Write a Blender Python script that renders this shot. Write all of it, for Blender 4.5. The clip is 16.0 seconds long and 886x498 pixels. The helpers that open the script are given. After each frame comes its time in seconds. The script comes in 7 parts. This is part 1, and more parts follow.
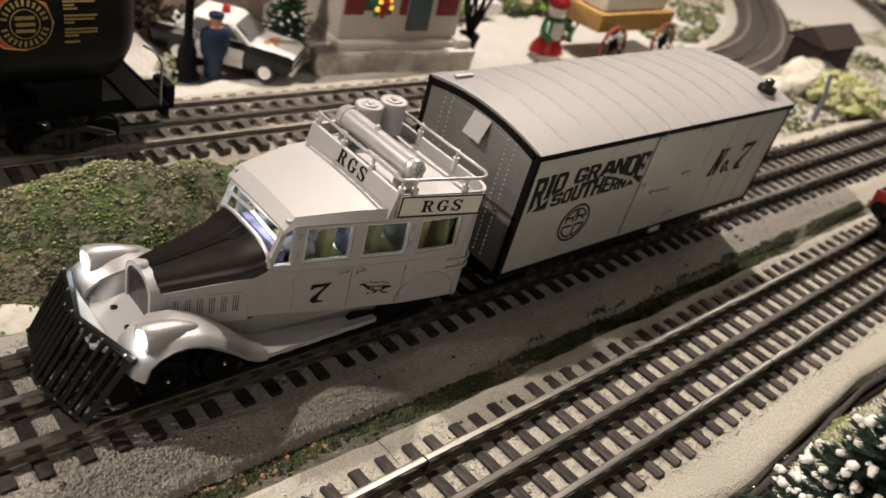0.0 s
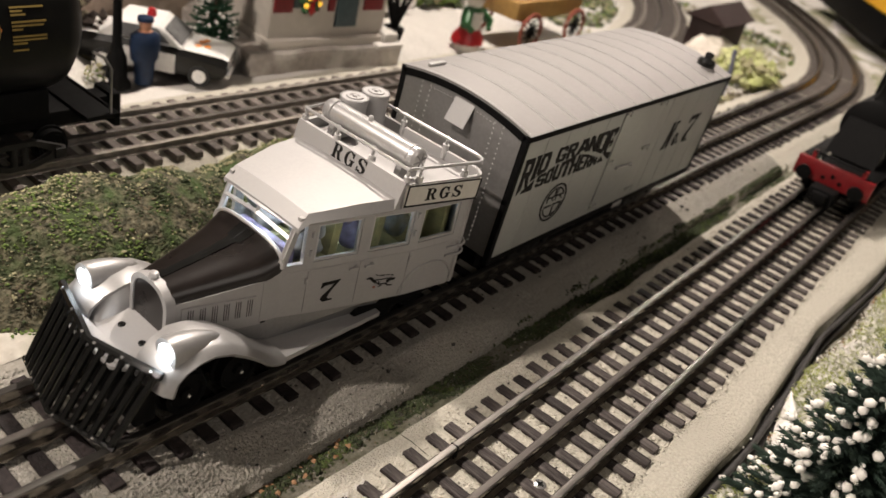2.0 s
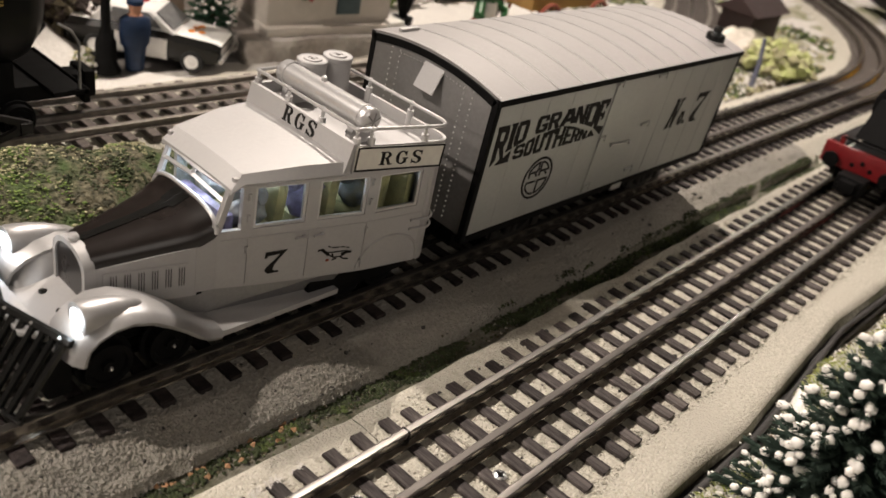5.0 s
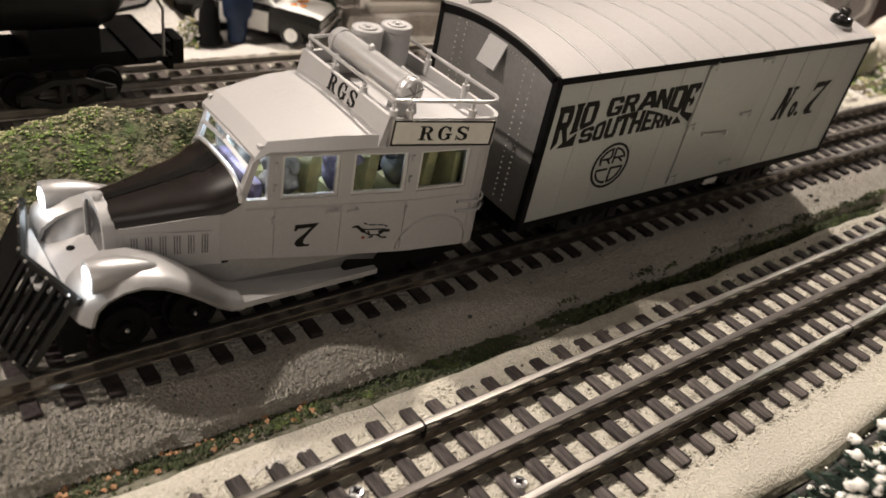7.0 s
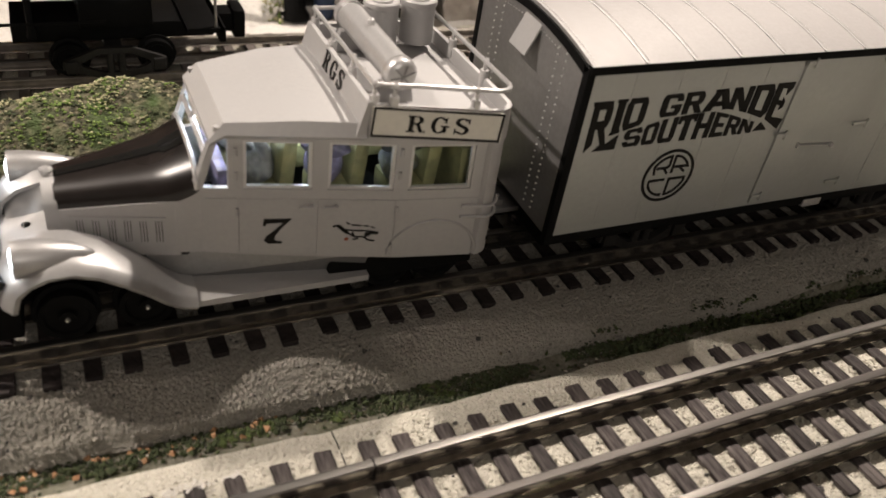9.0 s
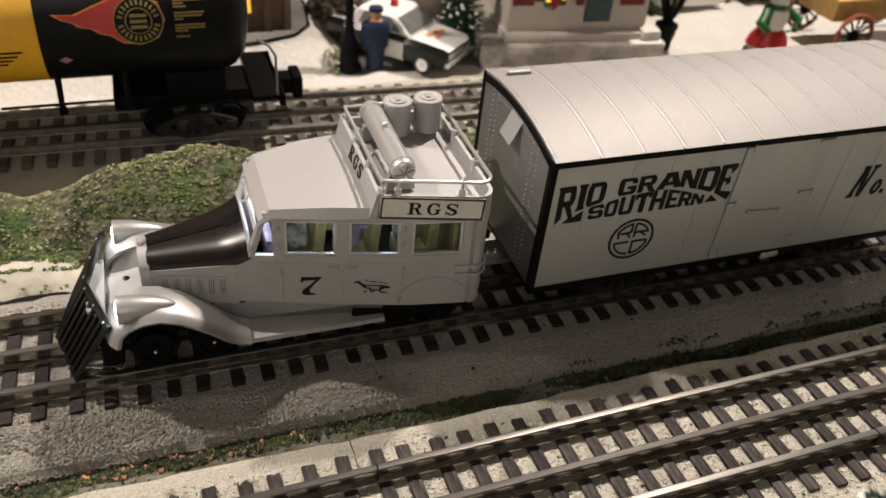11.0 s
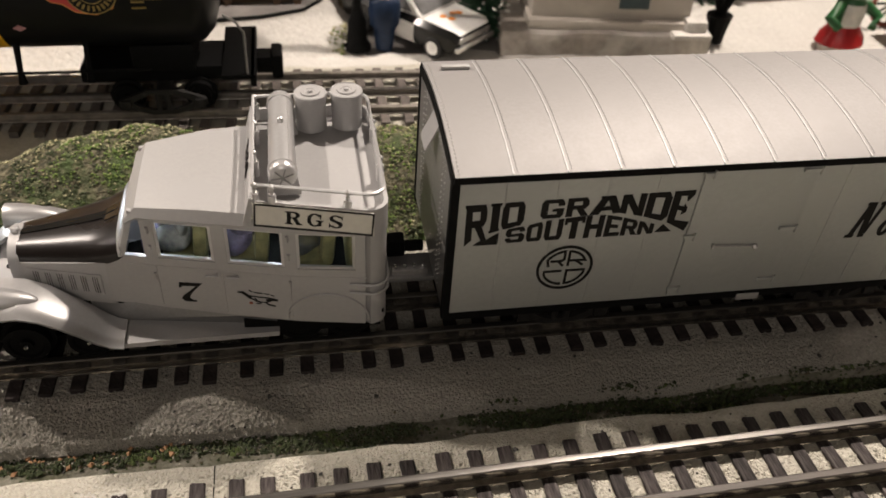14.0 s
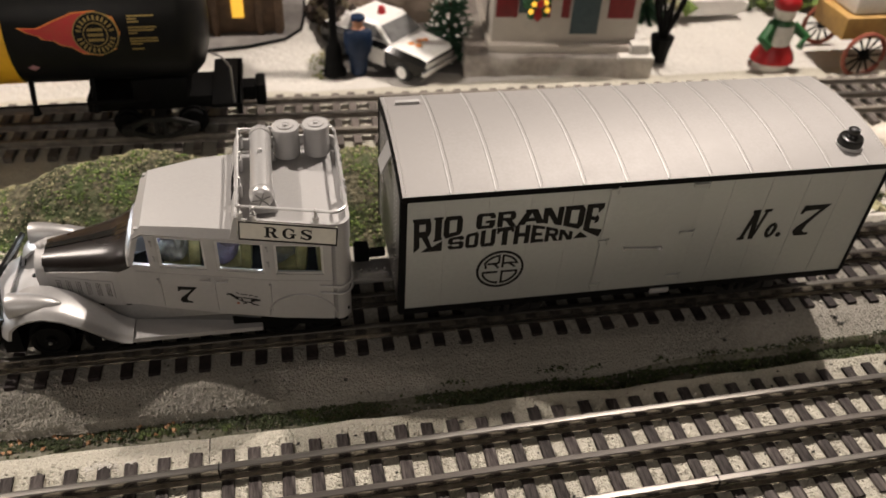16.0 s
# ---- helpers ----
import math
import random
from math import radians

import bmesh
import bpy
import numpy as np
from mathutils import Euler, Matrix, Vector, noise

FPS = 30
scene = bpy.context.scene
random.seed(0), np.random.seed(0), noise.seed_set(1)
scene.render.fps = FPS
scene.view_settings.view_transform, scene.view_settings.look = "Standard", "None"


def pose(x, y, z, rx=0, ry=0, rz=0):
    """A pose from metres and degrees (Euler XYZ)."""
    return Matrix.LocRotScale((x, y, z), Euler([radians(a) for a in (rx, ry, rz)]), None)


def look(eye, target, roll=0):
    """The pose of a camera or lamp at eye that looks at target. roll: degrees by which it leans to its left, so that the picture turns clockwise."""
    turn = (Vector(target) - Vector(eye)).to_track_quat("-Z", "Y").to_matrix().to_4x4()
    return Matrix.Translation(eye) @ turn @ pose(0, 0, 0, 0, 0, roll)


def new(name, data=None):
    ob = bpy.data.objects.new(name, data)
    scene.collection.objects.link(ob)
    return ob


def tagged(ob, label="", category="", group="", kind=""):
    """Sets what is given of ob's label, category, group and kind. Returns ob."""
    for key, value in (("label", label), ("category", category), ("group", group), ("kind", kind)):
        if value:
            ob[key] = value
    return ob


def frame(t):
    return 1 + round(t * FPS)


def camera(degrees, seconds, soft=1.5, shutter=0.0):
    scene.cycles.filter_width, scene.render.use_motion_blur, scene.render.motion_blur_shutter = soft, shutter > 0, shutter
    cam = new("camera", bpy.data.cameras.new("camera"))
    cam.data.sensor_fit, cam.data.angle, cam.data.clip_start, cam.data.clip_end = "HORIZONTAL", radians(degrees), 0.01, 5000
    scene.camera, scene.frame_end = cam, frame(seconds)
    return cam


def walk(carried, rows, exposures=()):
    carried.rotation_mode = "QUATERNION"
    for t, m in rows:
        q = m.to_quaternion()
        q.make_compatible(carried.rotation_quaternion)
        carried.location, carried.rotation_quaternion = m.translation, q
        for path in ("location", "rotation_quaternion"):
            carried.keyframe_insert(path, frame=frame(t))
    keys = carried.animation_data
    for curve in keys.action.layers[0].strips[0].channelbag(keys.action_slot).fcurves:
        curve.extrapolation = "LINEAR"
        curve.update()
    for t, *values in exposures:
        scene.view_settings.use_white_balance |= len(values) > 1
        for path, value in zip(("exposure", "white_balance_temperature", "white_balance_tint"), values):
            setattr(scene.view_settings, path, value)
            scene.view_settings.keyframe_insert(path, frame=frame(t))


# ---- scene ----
# All sizes below are in decimetres (a model railway), turned into metres by U.
U = 0.1
cam = camera(55.7, 16.0, soft=1.6)
cam.data.dof.use_dof = True
cam.data.dof.focus_distance = 0.262
cam.data.dof.aperture_fstop = 17.0
PATH = [
    (0, (-0.21099, -0.18907, 0.19449), (-0.05315, -0.04698, 0.06260), 14.71),
    (0.5, (-0.22186, -0.18545, 0.18757), (-0.05499, -0.05121, 0.05859), 14.67),
    (1, (-0.23205, -0.17885, 0.18443), (-0.05898, -0.05136, 0.05679), 14.65),
    (1.5, (-0.23975, -0.16951, 0.18680), (-0.06241, -0.04624, 0.06089), 14.34),
    (2, (-0.23764, -0.16461, 0.18273), (-0.05672, -0.04561, 0.05781), 14.31),
    (2.5, (-0.23325, -0.16359, 0.17466), (-0.05088, -0.04568, 0.05081), 14.01),
    (3, (-0.22582, -0.16486, 0.17414), (-0.04319, -0.04670, 0.05091), 13.74),
    (3.5, (-0.21725, -0.16125, 0.17054), (-0.03655, -0.04123, 0.04627), 13.67),
    (4, (-0.21369, -0.16571, 0.16826), (-0.03522, -0.04239, 0.04399), 13.45),
    (6.5, (-0.18795, -0.19656, 0.16449), (-0.03699, -0.04471, 0.03544), 10.78),
    (7, (-0.17567, -0.19271, 0.16150), (-0.03584, -0.03416, 0.02805), 10.58),
    (7.5, (-0.16038, -0.19442, 0.15278), (-0.03090, -0.02855, 0.01778), 10.08),
    (8, (-0.14965, -0.19147, 0.15457), (-0.03219, -0.02066, 0.01484), 9.86),
    (8.5, (-0.12967, -0.19335, 0.15586), (-0.02293, -0.01693, 0.01452), 9.20),
    (9, (-0.11871, -0.18880, 0.15349), (-0.02150, -0.00808, 0.01070), 8.24),
    (11.5, (-0.11069, -0.23284, 0.21311), (-0.04129, -0.04538, 0.06297), 4.74),
    (12, (-0.09495, -0.22589, 0.20819), (-0.03159, -0.03778, 0.05620), 4.43),
    (12.5, (-0.08507, -0.21862, 0.20568), (-0.02694, -0.03070, 0.05139), 4.63),
    (13, (-0.07407, -0.21253, 0.20177), (-0.02230, -0.02486, 0.04493), 4.43),
    (13.5, (-0.06177, -0.21212, 0.19852), (-0.01616, -0.02369, 0.04067), 4.10),
    (14, (-0.04121, -0.21211, 0.20174), (-0.00086, -0.02153, 0.04504), 3.84),
    (14.5, (-0.01576, -0.21299, 0.20353), (0.02000, -0.02167, 0.04663), 3.40),
    (15, (-0.00533, -0.21856, 0.20322), (0.02741, -0.02738, 0.04549), 2.79),
    (15.5, (-0.00859, -0.23217, 0.21282), (0.02603, -0.04023, 0.05642), 2.54),
    (16, (-0.03450, -0.25115, 0.23485), (0.00692, -0.06065, 0.07835), 3.08),
]
EXPOSURES = [(0, 0.24), (4, 0.24), (7, 0.38), (9, 0.40), (11.5, 0.26), (14.5, 0.24), (15.5, 0.21), (16, 0.15)]
walk(cam, [(t, look(eye, target, roll)) for t, eye, target, roll in PATH], EXPOSURES)

# ---- light: a row of small unseen warm lamps over the layout, and an added fill lamp behind ----
world = bpy.data.worlds.new("room_air")
scene.world = world
world.use_nodes = True
world.node_tree.nodes["Background"].inputs[0].default_value = (1.0, 0.84, 0.71, 1)
world.node_tree.nodes["Background"].inputs[1].default_value = 0.025


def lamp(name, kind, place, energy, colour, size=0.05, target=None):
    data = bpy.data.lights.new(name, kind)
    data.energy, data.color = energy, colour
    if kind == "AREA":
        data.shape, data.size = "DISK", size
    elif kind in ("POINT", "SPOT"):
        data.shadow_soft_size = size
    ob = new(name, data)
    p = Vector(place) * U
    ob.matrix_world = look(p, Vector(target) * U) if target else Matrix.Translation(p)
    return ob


LAMP_TINT = (1.0, 0.872, 0.775)
# middle two placed from the train's shadows; outer two added to light the ends
for x, power in ((-13.3, 6.5), (-5.1, 6.9), (3.1, 6.7), (11.3, 3.5)):
    lamp("overhead_lamp", "AREA", (x, 2.45, 6.5), power, LAMP_TINT, 0.03, (x, -2.0, 0))
# unseen fill lamp, added to brighten the sides that face the camera
lamp("fill_lamp", "AREA", (-2.5, -15.0, 10.0), 4.8, (1.0, 0.89, 0.80), 0.9, (0.0, 0.0, 0.3))

# ---- materials ----


def material(name, colour, rough=0.5, metal=0.0, second=None, scale=300.0, bump=0.0, bump_scale=None, coarse=None, coarse_scale=40.0, emit=None, emit_strength=0.0, per_object=0.0, coat=0.0, pebbles=0.0, spec=0.5, stretch=None):
    """A surface with fine and coarse variation. Scales are per metre."""
    m = bpy.data.materials.new(name)
    m.use_nodes = True
    nt = m.node_tree
    b = nt.nodes["Principled BSDF"]
    b.inputs["Roughness"].default_value = rough
    b.inputs["Metallic"].default_value = metal
    b.inputs["Coat Weight"].default_value = coat
    b.inputs["Specular IOR Level"].default_value = spec
    co = nt.nodes.new("ShaderNodeTexCoord")

    def noise_node(s, detail=4.0):
        n = nt.nodes.new("ShaderNodeTexNoise")
        n.inputs["Scale"].default_value = s
        n.inputs["Detail"].default_value = detail
        if stretch:
            sv = nt.nodes.new("ShaderNodeVectorMath")
            sv.operation = "MULTIPLY"
            sv.inputs[1].default_value = stretch
            nt.links.new(co.outputs["Object"], sv.inputs[0])
            nt.links.new(sv.outputs["Vector"], n.inputs["Vector"])
        else:
            nt.links.new(co.outputs["Object"], n.inputs["Vector"])
        return n

    def ramp(src, lo, hi):
        r = nt.nodes.new("ShaderNodeMapRange")
        r.inputs["From Min"].default_value, r.inputs["From Max"].default_value = lo, hi
        nt.links.new(src, r.inputs["Value"])
        return r.outputs["Result"]

    def mix(fac, a, c):
        x = nt.nodes.new("ShaderNodeMix")
        x.data_type = "RGBA"
        for sock, val in ((x.inputs["A"], a), (x.inputs["B"], c)):
            if isinstance(val, tuple):
                sock.default_value = (*val, 1)
            else:
                nt.links.new(val, sock)
        nt.links.new(fac, x.inputs["Factor"])
        return x.outputs["Result"]

    second = second or tuple(c * 0.86 for c in colour)
    fine = noise_node(scale)
    out = mix(ramp(fine.outputs["Fac"], 0.35, 0.65), colour, second)
    if coarse:
        big = noise_node(coarse_scale, 3.0)
        out = mix(ramp(big.outputs["Fac"], 0.45, 0.65), out, coarse)
    if per_object:
        info = nt.nodes.new("ShaderNodeObjectInfo")
        hs = nt.nodes.new("ShaderNodeHueSaturation")
        nt.links.new(ramp(info.outputs["Random"], 0, 1), hs.inputs["Value"])
        hs.inputs["Value"].links[0].from_node.inputs["To Min"].default_value = 1 - per_object
        hs.inputs["Value"].links[0].from_node.inputs["To Max"].default_value = 1 + per_object
        nt.links.new(out, hs.inputs["Color"])
        out = hs.outputs["Color"]
    nt.links.new(out, b.inputs["Base Color"])
    rn = nt.nodes.new("ShaderNodeMapRange")
    rn.inputs["To Min"].default_value, rn.inputs["To Max"].default_value = max(0.02, rough - 0.07), min(1.0, rough + 0.07)
    nt.links.new(noise_node(scale * 0.3).outputs["Fac"], rn.inputs["Value"])
    nt.links.new(rn.outputs["Result"], b.inputs["Roughness"])
    if bump:
        bp = nt.nodes.new("ShaderNodeBump")
        bp.inputs["Strength"].default_value = 1.0
        bp.inputs["Distance"].default_value = bump
        height = noise_node(bump_scale or scale, 3.0).outputs["Fac"]
        if pebbles:
            cells = nt.nodes.new("ShaderNodeTexVoronoi")
            cells.inputs["Scale"].default_value = pebbles
            nt.links.new(co.outputs["Object"], cells.inputs["Vector"])
            both = nt.nodes.new("ShaderNodeMath")
            both.operation = "SUBTRACT"
            nt.links.new(height, both.inputs[0])
            nt.links.new(cells.outputs["Distance"], both.inputs[1])
            height = both.outputs[0]
        nt.links.new(height, bp.inputs["Height"])
        nt.links.new(bp.outputs["Normal"], b.inputs["Normal"])
    if emit:
        b.inputs["Emission Color"].default_value = (*emit, 1)
        b.inputs["Emission Strength"].default_value = emit_strength
    return m


def glass_material(name, tint=(0.9, 0.95, 0.95)):
    m = bpy.data.materials.new(name)
    m.use_nodes = True
    b = m.node_tree.nodes["Principled BSDF"]
    b.inputs["Base Color"].default_value = (*tint, 1)
    b.inputs["Transmission Weight"].default_value = 1.0
    b.inputs["Roughness"].default_value = 0.03
    b.inputs["IOR"].default_value = 1.02
    return m


SILVER = material("silver_paint", (0.385, 0.378, 0.371), 0.54, 0.32, (0.365, 0.36, 0.356), 900, coarse=(0.375, 0.37, 0.366), coarse_scale=60, bump=0.00002, bump_scale=2500)
# trailer roof silver, its colour dimmed to offset the strong light on top
SILVER_ROOF = material("dimmed_roof_aluminium", (0.266, 0.257, 0.250), 0.58, 0.3, (0.249, 0.240, 0.233), 900, coarse=(0.258, 0.249, 0.242), coarse_scale=40)
SILVER_SHADED = material("shaded_aluminium_paint", (0.30, 0.30, 0.30), 0.40, 0.75, (0.27, 0.27, 0.27), 900)
SILVER_BRIGHT = material("bright_aluminium_paint", (0.55, 0.545, 0.54), 0.34, 0.6, (0.52, 0.515, 0.51), 1200)
WING_SILVER = material("satin_aluminium_paint", (0.40, 0.395, 0.39), 0.43, 0.65, (0.38, 0.375, 0.37), 900)
# roof ribs: their thin highlights put into a paler colour
SEAM_SHEEN = material("seam_highlight", (0.42, 0.415, 0.41), 0.5, 0.2)
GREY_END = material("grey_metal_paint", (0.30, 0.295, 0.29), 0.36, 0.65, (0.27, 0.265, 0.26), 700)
SIDE_GREY = material("warm_grey_paint", (0.378, 0.388, 0.370), 0.42, 0.34, (0.355, 0.364, 0.348), 600, coarse=(0.363, 0.371, 0.354), coarse_scale=50)
BLACK = material("black_paint", (0.0035, 0.0035, 0.0035), 0.6, 0.0, (0.005, 0.005, 0.005), 500, spec=0.08)
TRUCK = material("sooty_black_metal", (0.010, 0.0095, 0.009), 0.55, 0.0, (0.017, 0.016, 0.015), 300, spec=0.3)
BLACK_GLOSS = material("gloss_black_paint", (0.006, 0.006, 0.006), 0.24, 0.0, (0.009, 0.009, 0.008), 400, spec=0.35)
HOOD = material("satin_black_brown_paint", (0.009, 0.007, 0.006), 0.29, 0.0, (0.013, 0.010, 0.009), 300, spec=0.36)
INK = material("black_lettering", (0.010, 0.009, 0.008), 0.6, spec=0.15)
CREAM = material("cream_sign_paint", (0.62, 0.60, 0.53), 0.45, 0.0, (0.58, 0.56, 0.5), 500)
BALLAST_NEAR = material("fine_tan_ballast", (0.54, 0.515, 0.44), 0.95, 0, (0.41, 0.388, 0.32), 900, bump=0.0006, bump_scale=2600, coarse=(0.48, 0.455, 0.385), coarse_scale=35, pebbles=1250)
BALLAST = material("fine_grey_ballast", (0.40, 0.38, 0.335), 0.95, 0, (0.29, 0.275, 0.24), 800, bump=0.0010, bump_scale=2600, coarse=(0.35, 0.33, 0.285), coarse_scale=30, pebbles=1050)
DITCH = material("mossy_dirt", (0.125, 0.118, 0.088), 0.9, 0, (0.20, 0.19, 0.155), 500, bump=0.0014, bump_scale=420, coarse=(0.085, 0.085, 0.050), coarse_scale=60)
SNOW = material("craft_snow", (0.56, 0.54, 0.50), 0.9, 0, (0.47, 0.45, 0.415), 500, bump=0.0012, bump_scale=300, coarse=(0.50, 0.48, 0.445), coarse_scale=40)
ROAD = material("grey_paved_paint", (0.13, 0.12, 0.113), 0.85, 0, (0.10, 0.092, 0.086), 300, bump=0.0003, coarse=(0.17, 0.158, 0.148), coarse_scale=45)
ROCKY = material("pale_stony_ground", (0.42, 0.395, 0.33), 0.95, 0, (0.28, 0.265, 0.21), 300, bump=0.0016, bump_scale=260, coarse=(0.17, 0.18, 0.085), coarse_scale=32)
# ridge base: shade between the moss clumps put into its dark colour
MOSS_ROCK = material("mossy_plaster_rock", (0.030, 0.030, 0.015), 0.95, 0, (0.15, 0.135, 0.085), 420, bump=0.0028, bump_scale=520, coarse=(0.045, 0.075, 0.018), coarse_scale=75)
TIE_PALE = material("faded_grey_tie", (0.125, 0.105, 0.092), 0.8, 0, (0.08, 0.068, 0.06), 500, bump=0.0003, bump_scale=700, per_object=0.3)
TIE = material("stained_wood_tie", (0.028, 0.022, 0.021), 0.65, 0, (0.014, 0.011, 0.011), 500, bump=0.0005, bump_scale=700, per_object=0.35, spec=0.2)
TIE_FRONT = material("worn_wood_tie", (0.017, 0.0135, 0.013), 0.6, 0, (0.045, 0.038, 0.036), 1500, bump=0.0005, bump_scale=1300, coarse=(0.085, 0.074, 0.069), coarse_scale=520, per_object=0.4, spec=0.12, stretch=(1, 0.14, 1))
RAIL_STEEL = material("tarnished_rail", (0.125, 0.117, 0.106), 0.38, 0.88, (0.075, 0.07, 0.064), 900, coarse=(0.11, 0.103, 0.094), coarse_scale=60, stretch=(0.06, 1, 1))
RAIL_SIDE = material("dirty_rail_side", (0.36, 0.335, 0.30), 0.20, 0.95, (0.22, 0.20, 0.18), 400)
RAIL_DULL = material("dull_brown_rail", (0.26, 0.235, 0.205), 0.52, 0.45, (0.17, 0.15, 0.13), 250)
RAIL_DARK = material("blackened_rail", (0.085, 0.076, 0.068), 0.5, 0.55, (0.05, 0.045, 0.04), 300, spec=0.3, stretch=(0.06, 1, 1))
GLASS = glass_material("window_pane")
LED = material("led_lens", (0.9, 0.95, 1.0), 0.3, emit=(0.86, 0.94, 1.0), emit_strength=9.0)
CHROME = material("worn_chrome", (0.7, 0.7, 0.7), 0.2, 0.9)

# ---- mesh helpers ----
BASE = {}


def thing(name, base=(0, 0, 0), label="", category="", group="", kind=""):
    ob = new(name)
    ob.location = Vector(base) * U
    ob.empty_display_size = 0.01
    BASE[ob.name] = Vector(base)
    return tagged(ob, label, category, group, kind)


def finish(bm, name, mat, base, smooth):
    bmesh.ops.transform(bm, matrix=Matrix.Scale(U, 4) @ Matrix.Translation(-Vector(base)), verts=bm.verts)
    me = bpy.data.meshes.new(name)
    bm.normal_update()
    bm.to_mesh(me)
    bm.free()
    for m in mat if isinstance(mat, (list, tuple)) else [mat]:
        me.materials.append(m)
    if smooth:
        me.shade_smooth()
        me.set_sharp_from_angle(angle=radians(smooth if smooth > 1 else 35))
    return me


def part(name, bm, mat, parent=None, label="", smooth=35, category="", kind="", group=""):
    """One mesh object, given in the place's coordinates, under a thing or a part."""
    base = BASE[parent.name] if parent else Vector((0, 0, 0))
    ob = new(name, finish(bm, name, mat, base, smooth))
    BASE[ob.name] = base
    if parent:
        ob.parent = parent
    return tagged(ob, label, category, group, kind)


def solo(name, bm, mat, base, label, category, group="", kind="", smooth=35):
    """A top-level thing that is one mesh, with its origin at its base."""
    ob = new(name, finish(bm, name, mat, base, smooth))
    ob.location = Vector(base) * U
    BASE[ob.name] = Vector(base)
    return tagged(ob, label, category, group, kind)


def bm_new():
    return bmesh.new()


def box(bm, x0, x1, y0, y1, z0, z1, bevel=0.0):
    r = bmesh.ops.create_cube(bm, size=1.0)
    vs = r["verts"]
    for v in vs:
        v.co = Vector((x0 + (v.co.x + 0.5) * (x1 - x0), y0 + (v.co.y + 0.5) * (y1 - y0), z0 + (v.co.z + 0.5) * (z1 - z0)))
    if bevel:
        es = list({e for v in vs for e in v.link_edges})
        bmesh.ops.bevel(bm, geom=es, offset=bevel, segments=2, affect="EDGES", profile=0.6)
    return bm


def loft(bm, rings, closed=True, caps=True):
    """Skin over rings of points; every ring has as many points."""
    vs = [[bm.verts.new(p) for p in ring] for ring in rings]
    n = len(rings[0])
    for a, b in zip(vs, vs[1:]):
        for i in range(n if closed else n - 1):
            j = (i + 1) % n
            bm.faces.new((a[i], a[j], b[j], b[i]))
    if caps and closed:
        bm.faces.new(vs[0][::-1])
        bm.faces.new(vs[-1])
    bmesh.ops.recalc_face_normals(bm, faces=bm.faces)
    return bm


def tube(bm, points, r, seg=8, closed=False, caps=True):
    """A round bar along a line of points; r is a number or one for each point."""
    pts = [Vector(p) for p in points]
    rings = []
    n = len(pts)
    up = Vector((0.13, 0.21, 1)).normalized()
    for i, p in enumerate(pts):
        d = (pts[(i + 1) % n] - pts[i - 1]) if closed else (pts[min(i + 1, n - 1)] - pts[max(i - 1, 0)])
        d.normalize()
        ref = up if abs(d.dot(up)) < 0.95 else Vector((1, 0, 0))
        a = d.cross(ref).normalized()
        b = d.cross(a)
        rr = r[i] if isinstance(r, (list, tuple)) else r
        rings.append([p + rr * (math.cos(2 * math.pi * k / seg) * a + math.sin(2 * math.pi * k / seg) * b) for k in range(seg)])
    if closed:
        rings.append(rings[0])
    return loft(bm, rings, True, caps and not closed)


def prism(bm, poly, y0, y1, axis="y"):
    """A polygon given in the two other axes, drawn out along one."""
    def at(p, d):
        a, b = p
        return {"y": (a, d, b), "x": (d, a, b), "z": (a, b, d)}[axis]
    return loft(bm, [[at(p, y0) for p in poly], [at(p, y1) for p in poly]])


def hexa(bm, c):
    """A block from eight corners: four below, four above."""
    v = [bm.verts.new(p) for p in c]
    for f in ((0, 3, 2, 1), (4, 5, 6, 7), (0, 1, 5, 4), (1, 2, 6, 5), (2, 3, 7, 6), (3, 0, 4, 7)):
        bm.faces.new([v[i] for i in f])
    return bm


def lathe(bm, profile, centre, axis="z", seg=24):
    c = Vector(centre)
    rings = []
    for r, h in profile:
        ring = []
        for k in range(seg):
            a = 2 * math.pi * k / seg
            u, v = r * math.cos(a), r * math.sin(a)
            ring.append(c + Vector({"z": (u, v, h), "x": (h, u, v), "y": (u, h, v)}[axis]))
        rings.append(ring)
    return loft(bm, rings)


def ball(bm, centre, r, sub=2, squash=(1, 1, 1)):
    m = Matrix.Translation(centre) @ Matrix.Diagonal((r * squash[0], r * squash[1], r * squash[2], 1))
    bmesh.ops.create_icosphere(bm, subdivisions=sub, radius=1.0, matrix=m)
    return bm


def dot(bm, centre, r):
    """A rivet head: a low eight-sided dome."""
    c = Vector(centre)
    vs = [bm.verts.new(c + d * r) for d in (Vector((1, 0, 0)), Vector((0, 1, 0)), Vector((-1, 0, 0)), Vector((0, -1, 0)), Vector((0, 0, 1)), Vector((0, 0, -1)))]
    for i in range(4):
        bm.faces.new((vs[i], vs[(i + 1) % 4], vs[4]))
        bm.faces.new((vs[(i + 1) % 4], vs[i], vs[5]))


def lerp(table, x):
    return float(np.interp(x, [a for a, _ in table], [b for _, b in table]))


# ---- the ground: one sheet with roadbeds, ditch and village level ----


def wob(x, y, s=1.0, seed=0.0):
    return noise.noise(Vector((x * s + seed, y * s - seed, seed * 0.37)))


EDGE = ((-4, -1.31), (-0.15, -1.320), (0.37, -1.328), (0.75, -1.306), (1.1, -1.282), (1.38, -1.259), (1.7, -1.272), (2.2, -1.294), (3.0, -1.30), (8, -1.30))
GRASS_EDGE = ((-4, -1.37), (0.0, -1.370), (0.23, -1.418), (0.43, -1.428), (0.56, -1.396), (0.87, -1.345), (1.05, -1.340), (1.3, -1.376), (1.6, -1.408), (1.9, -1.390), (2.4, -1.37), (8, -1.37))


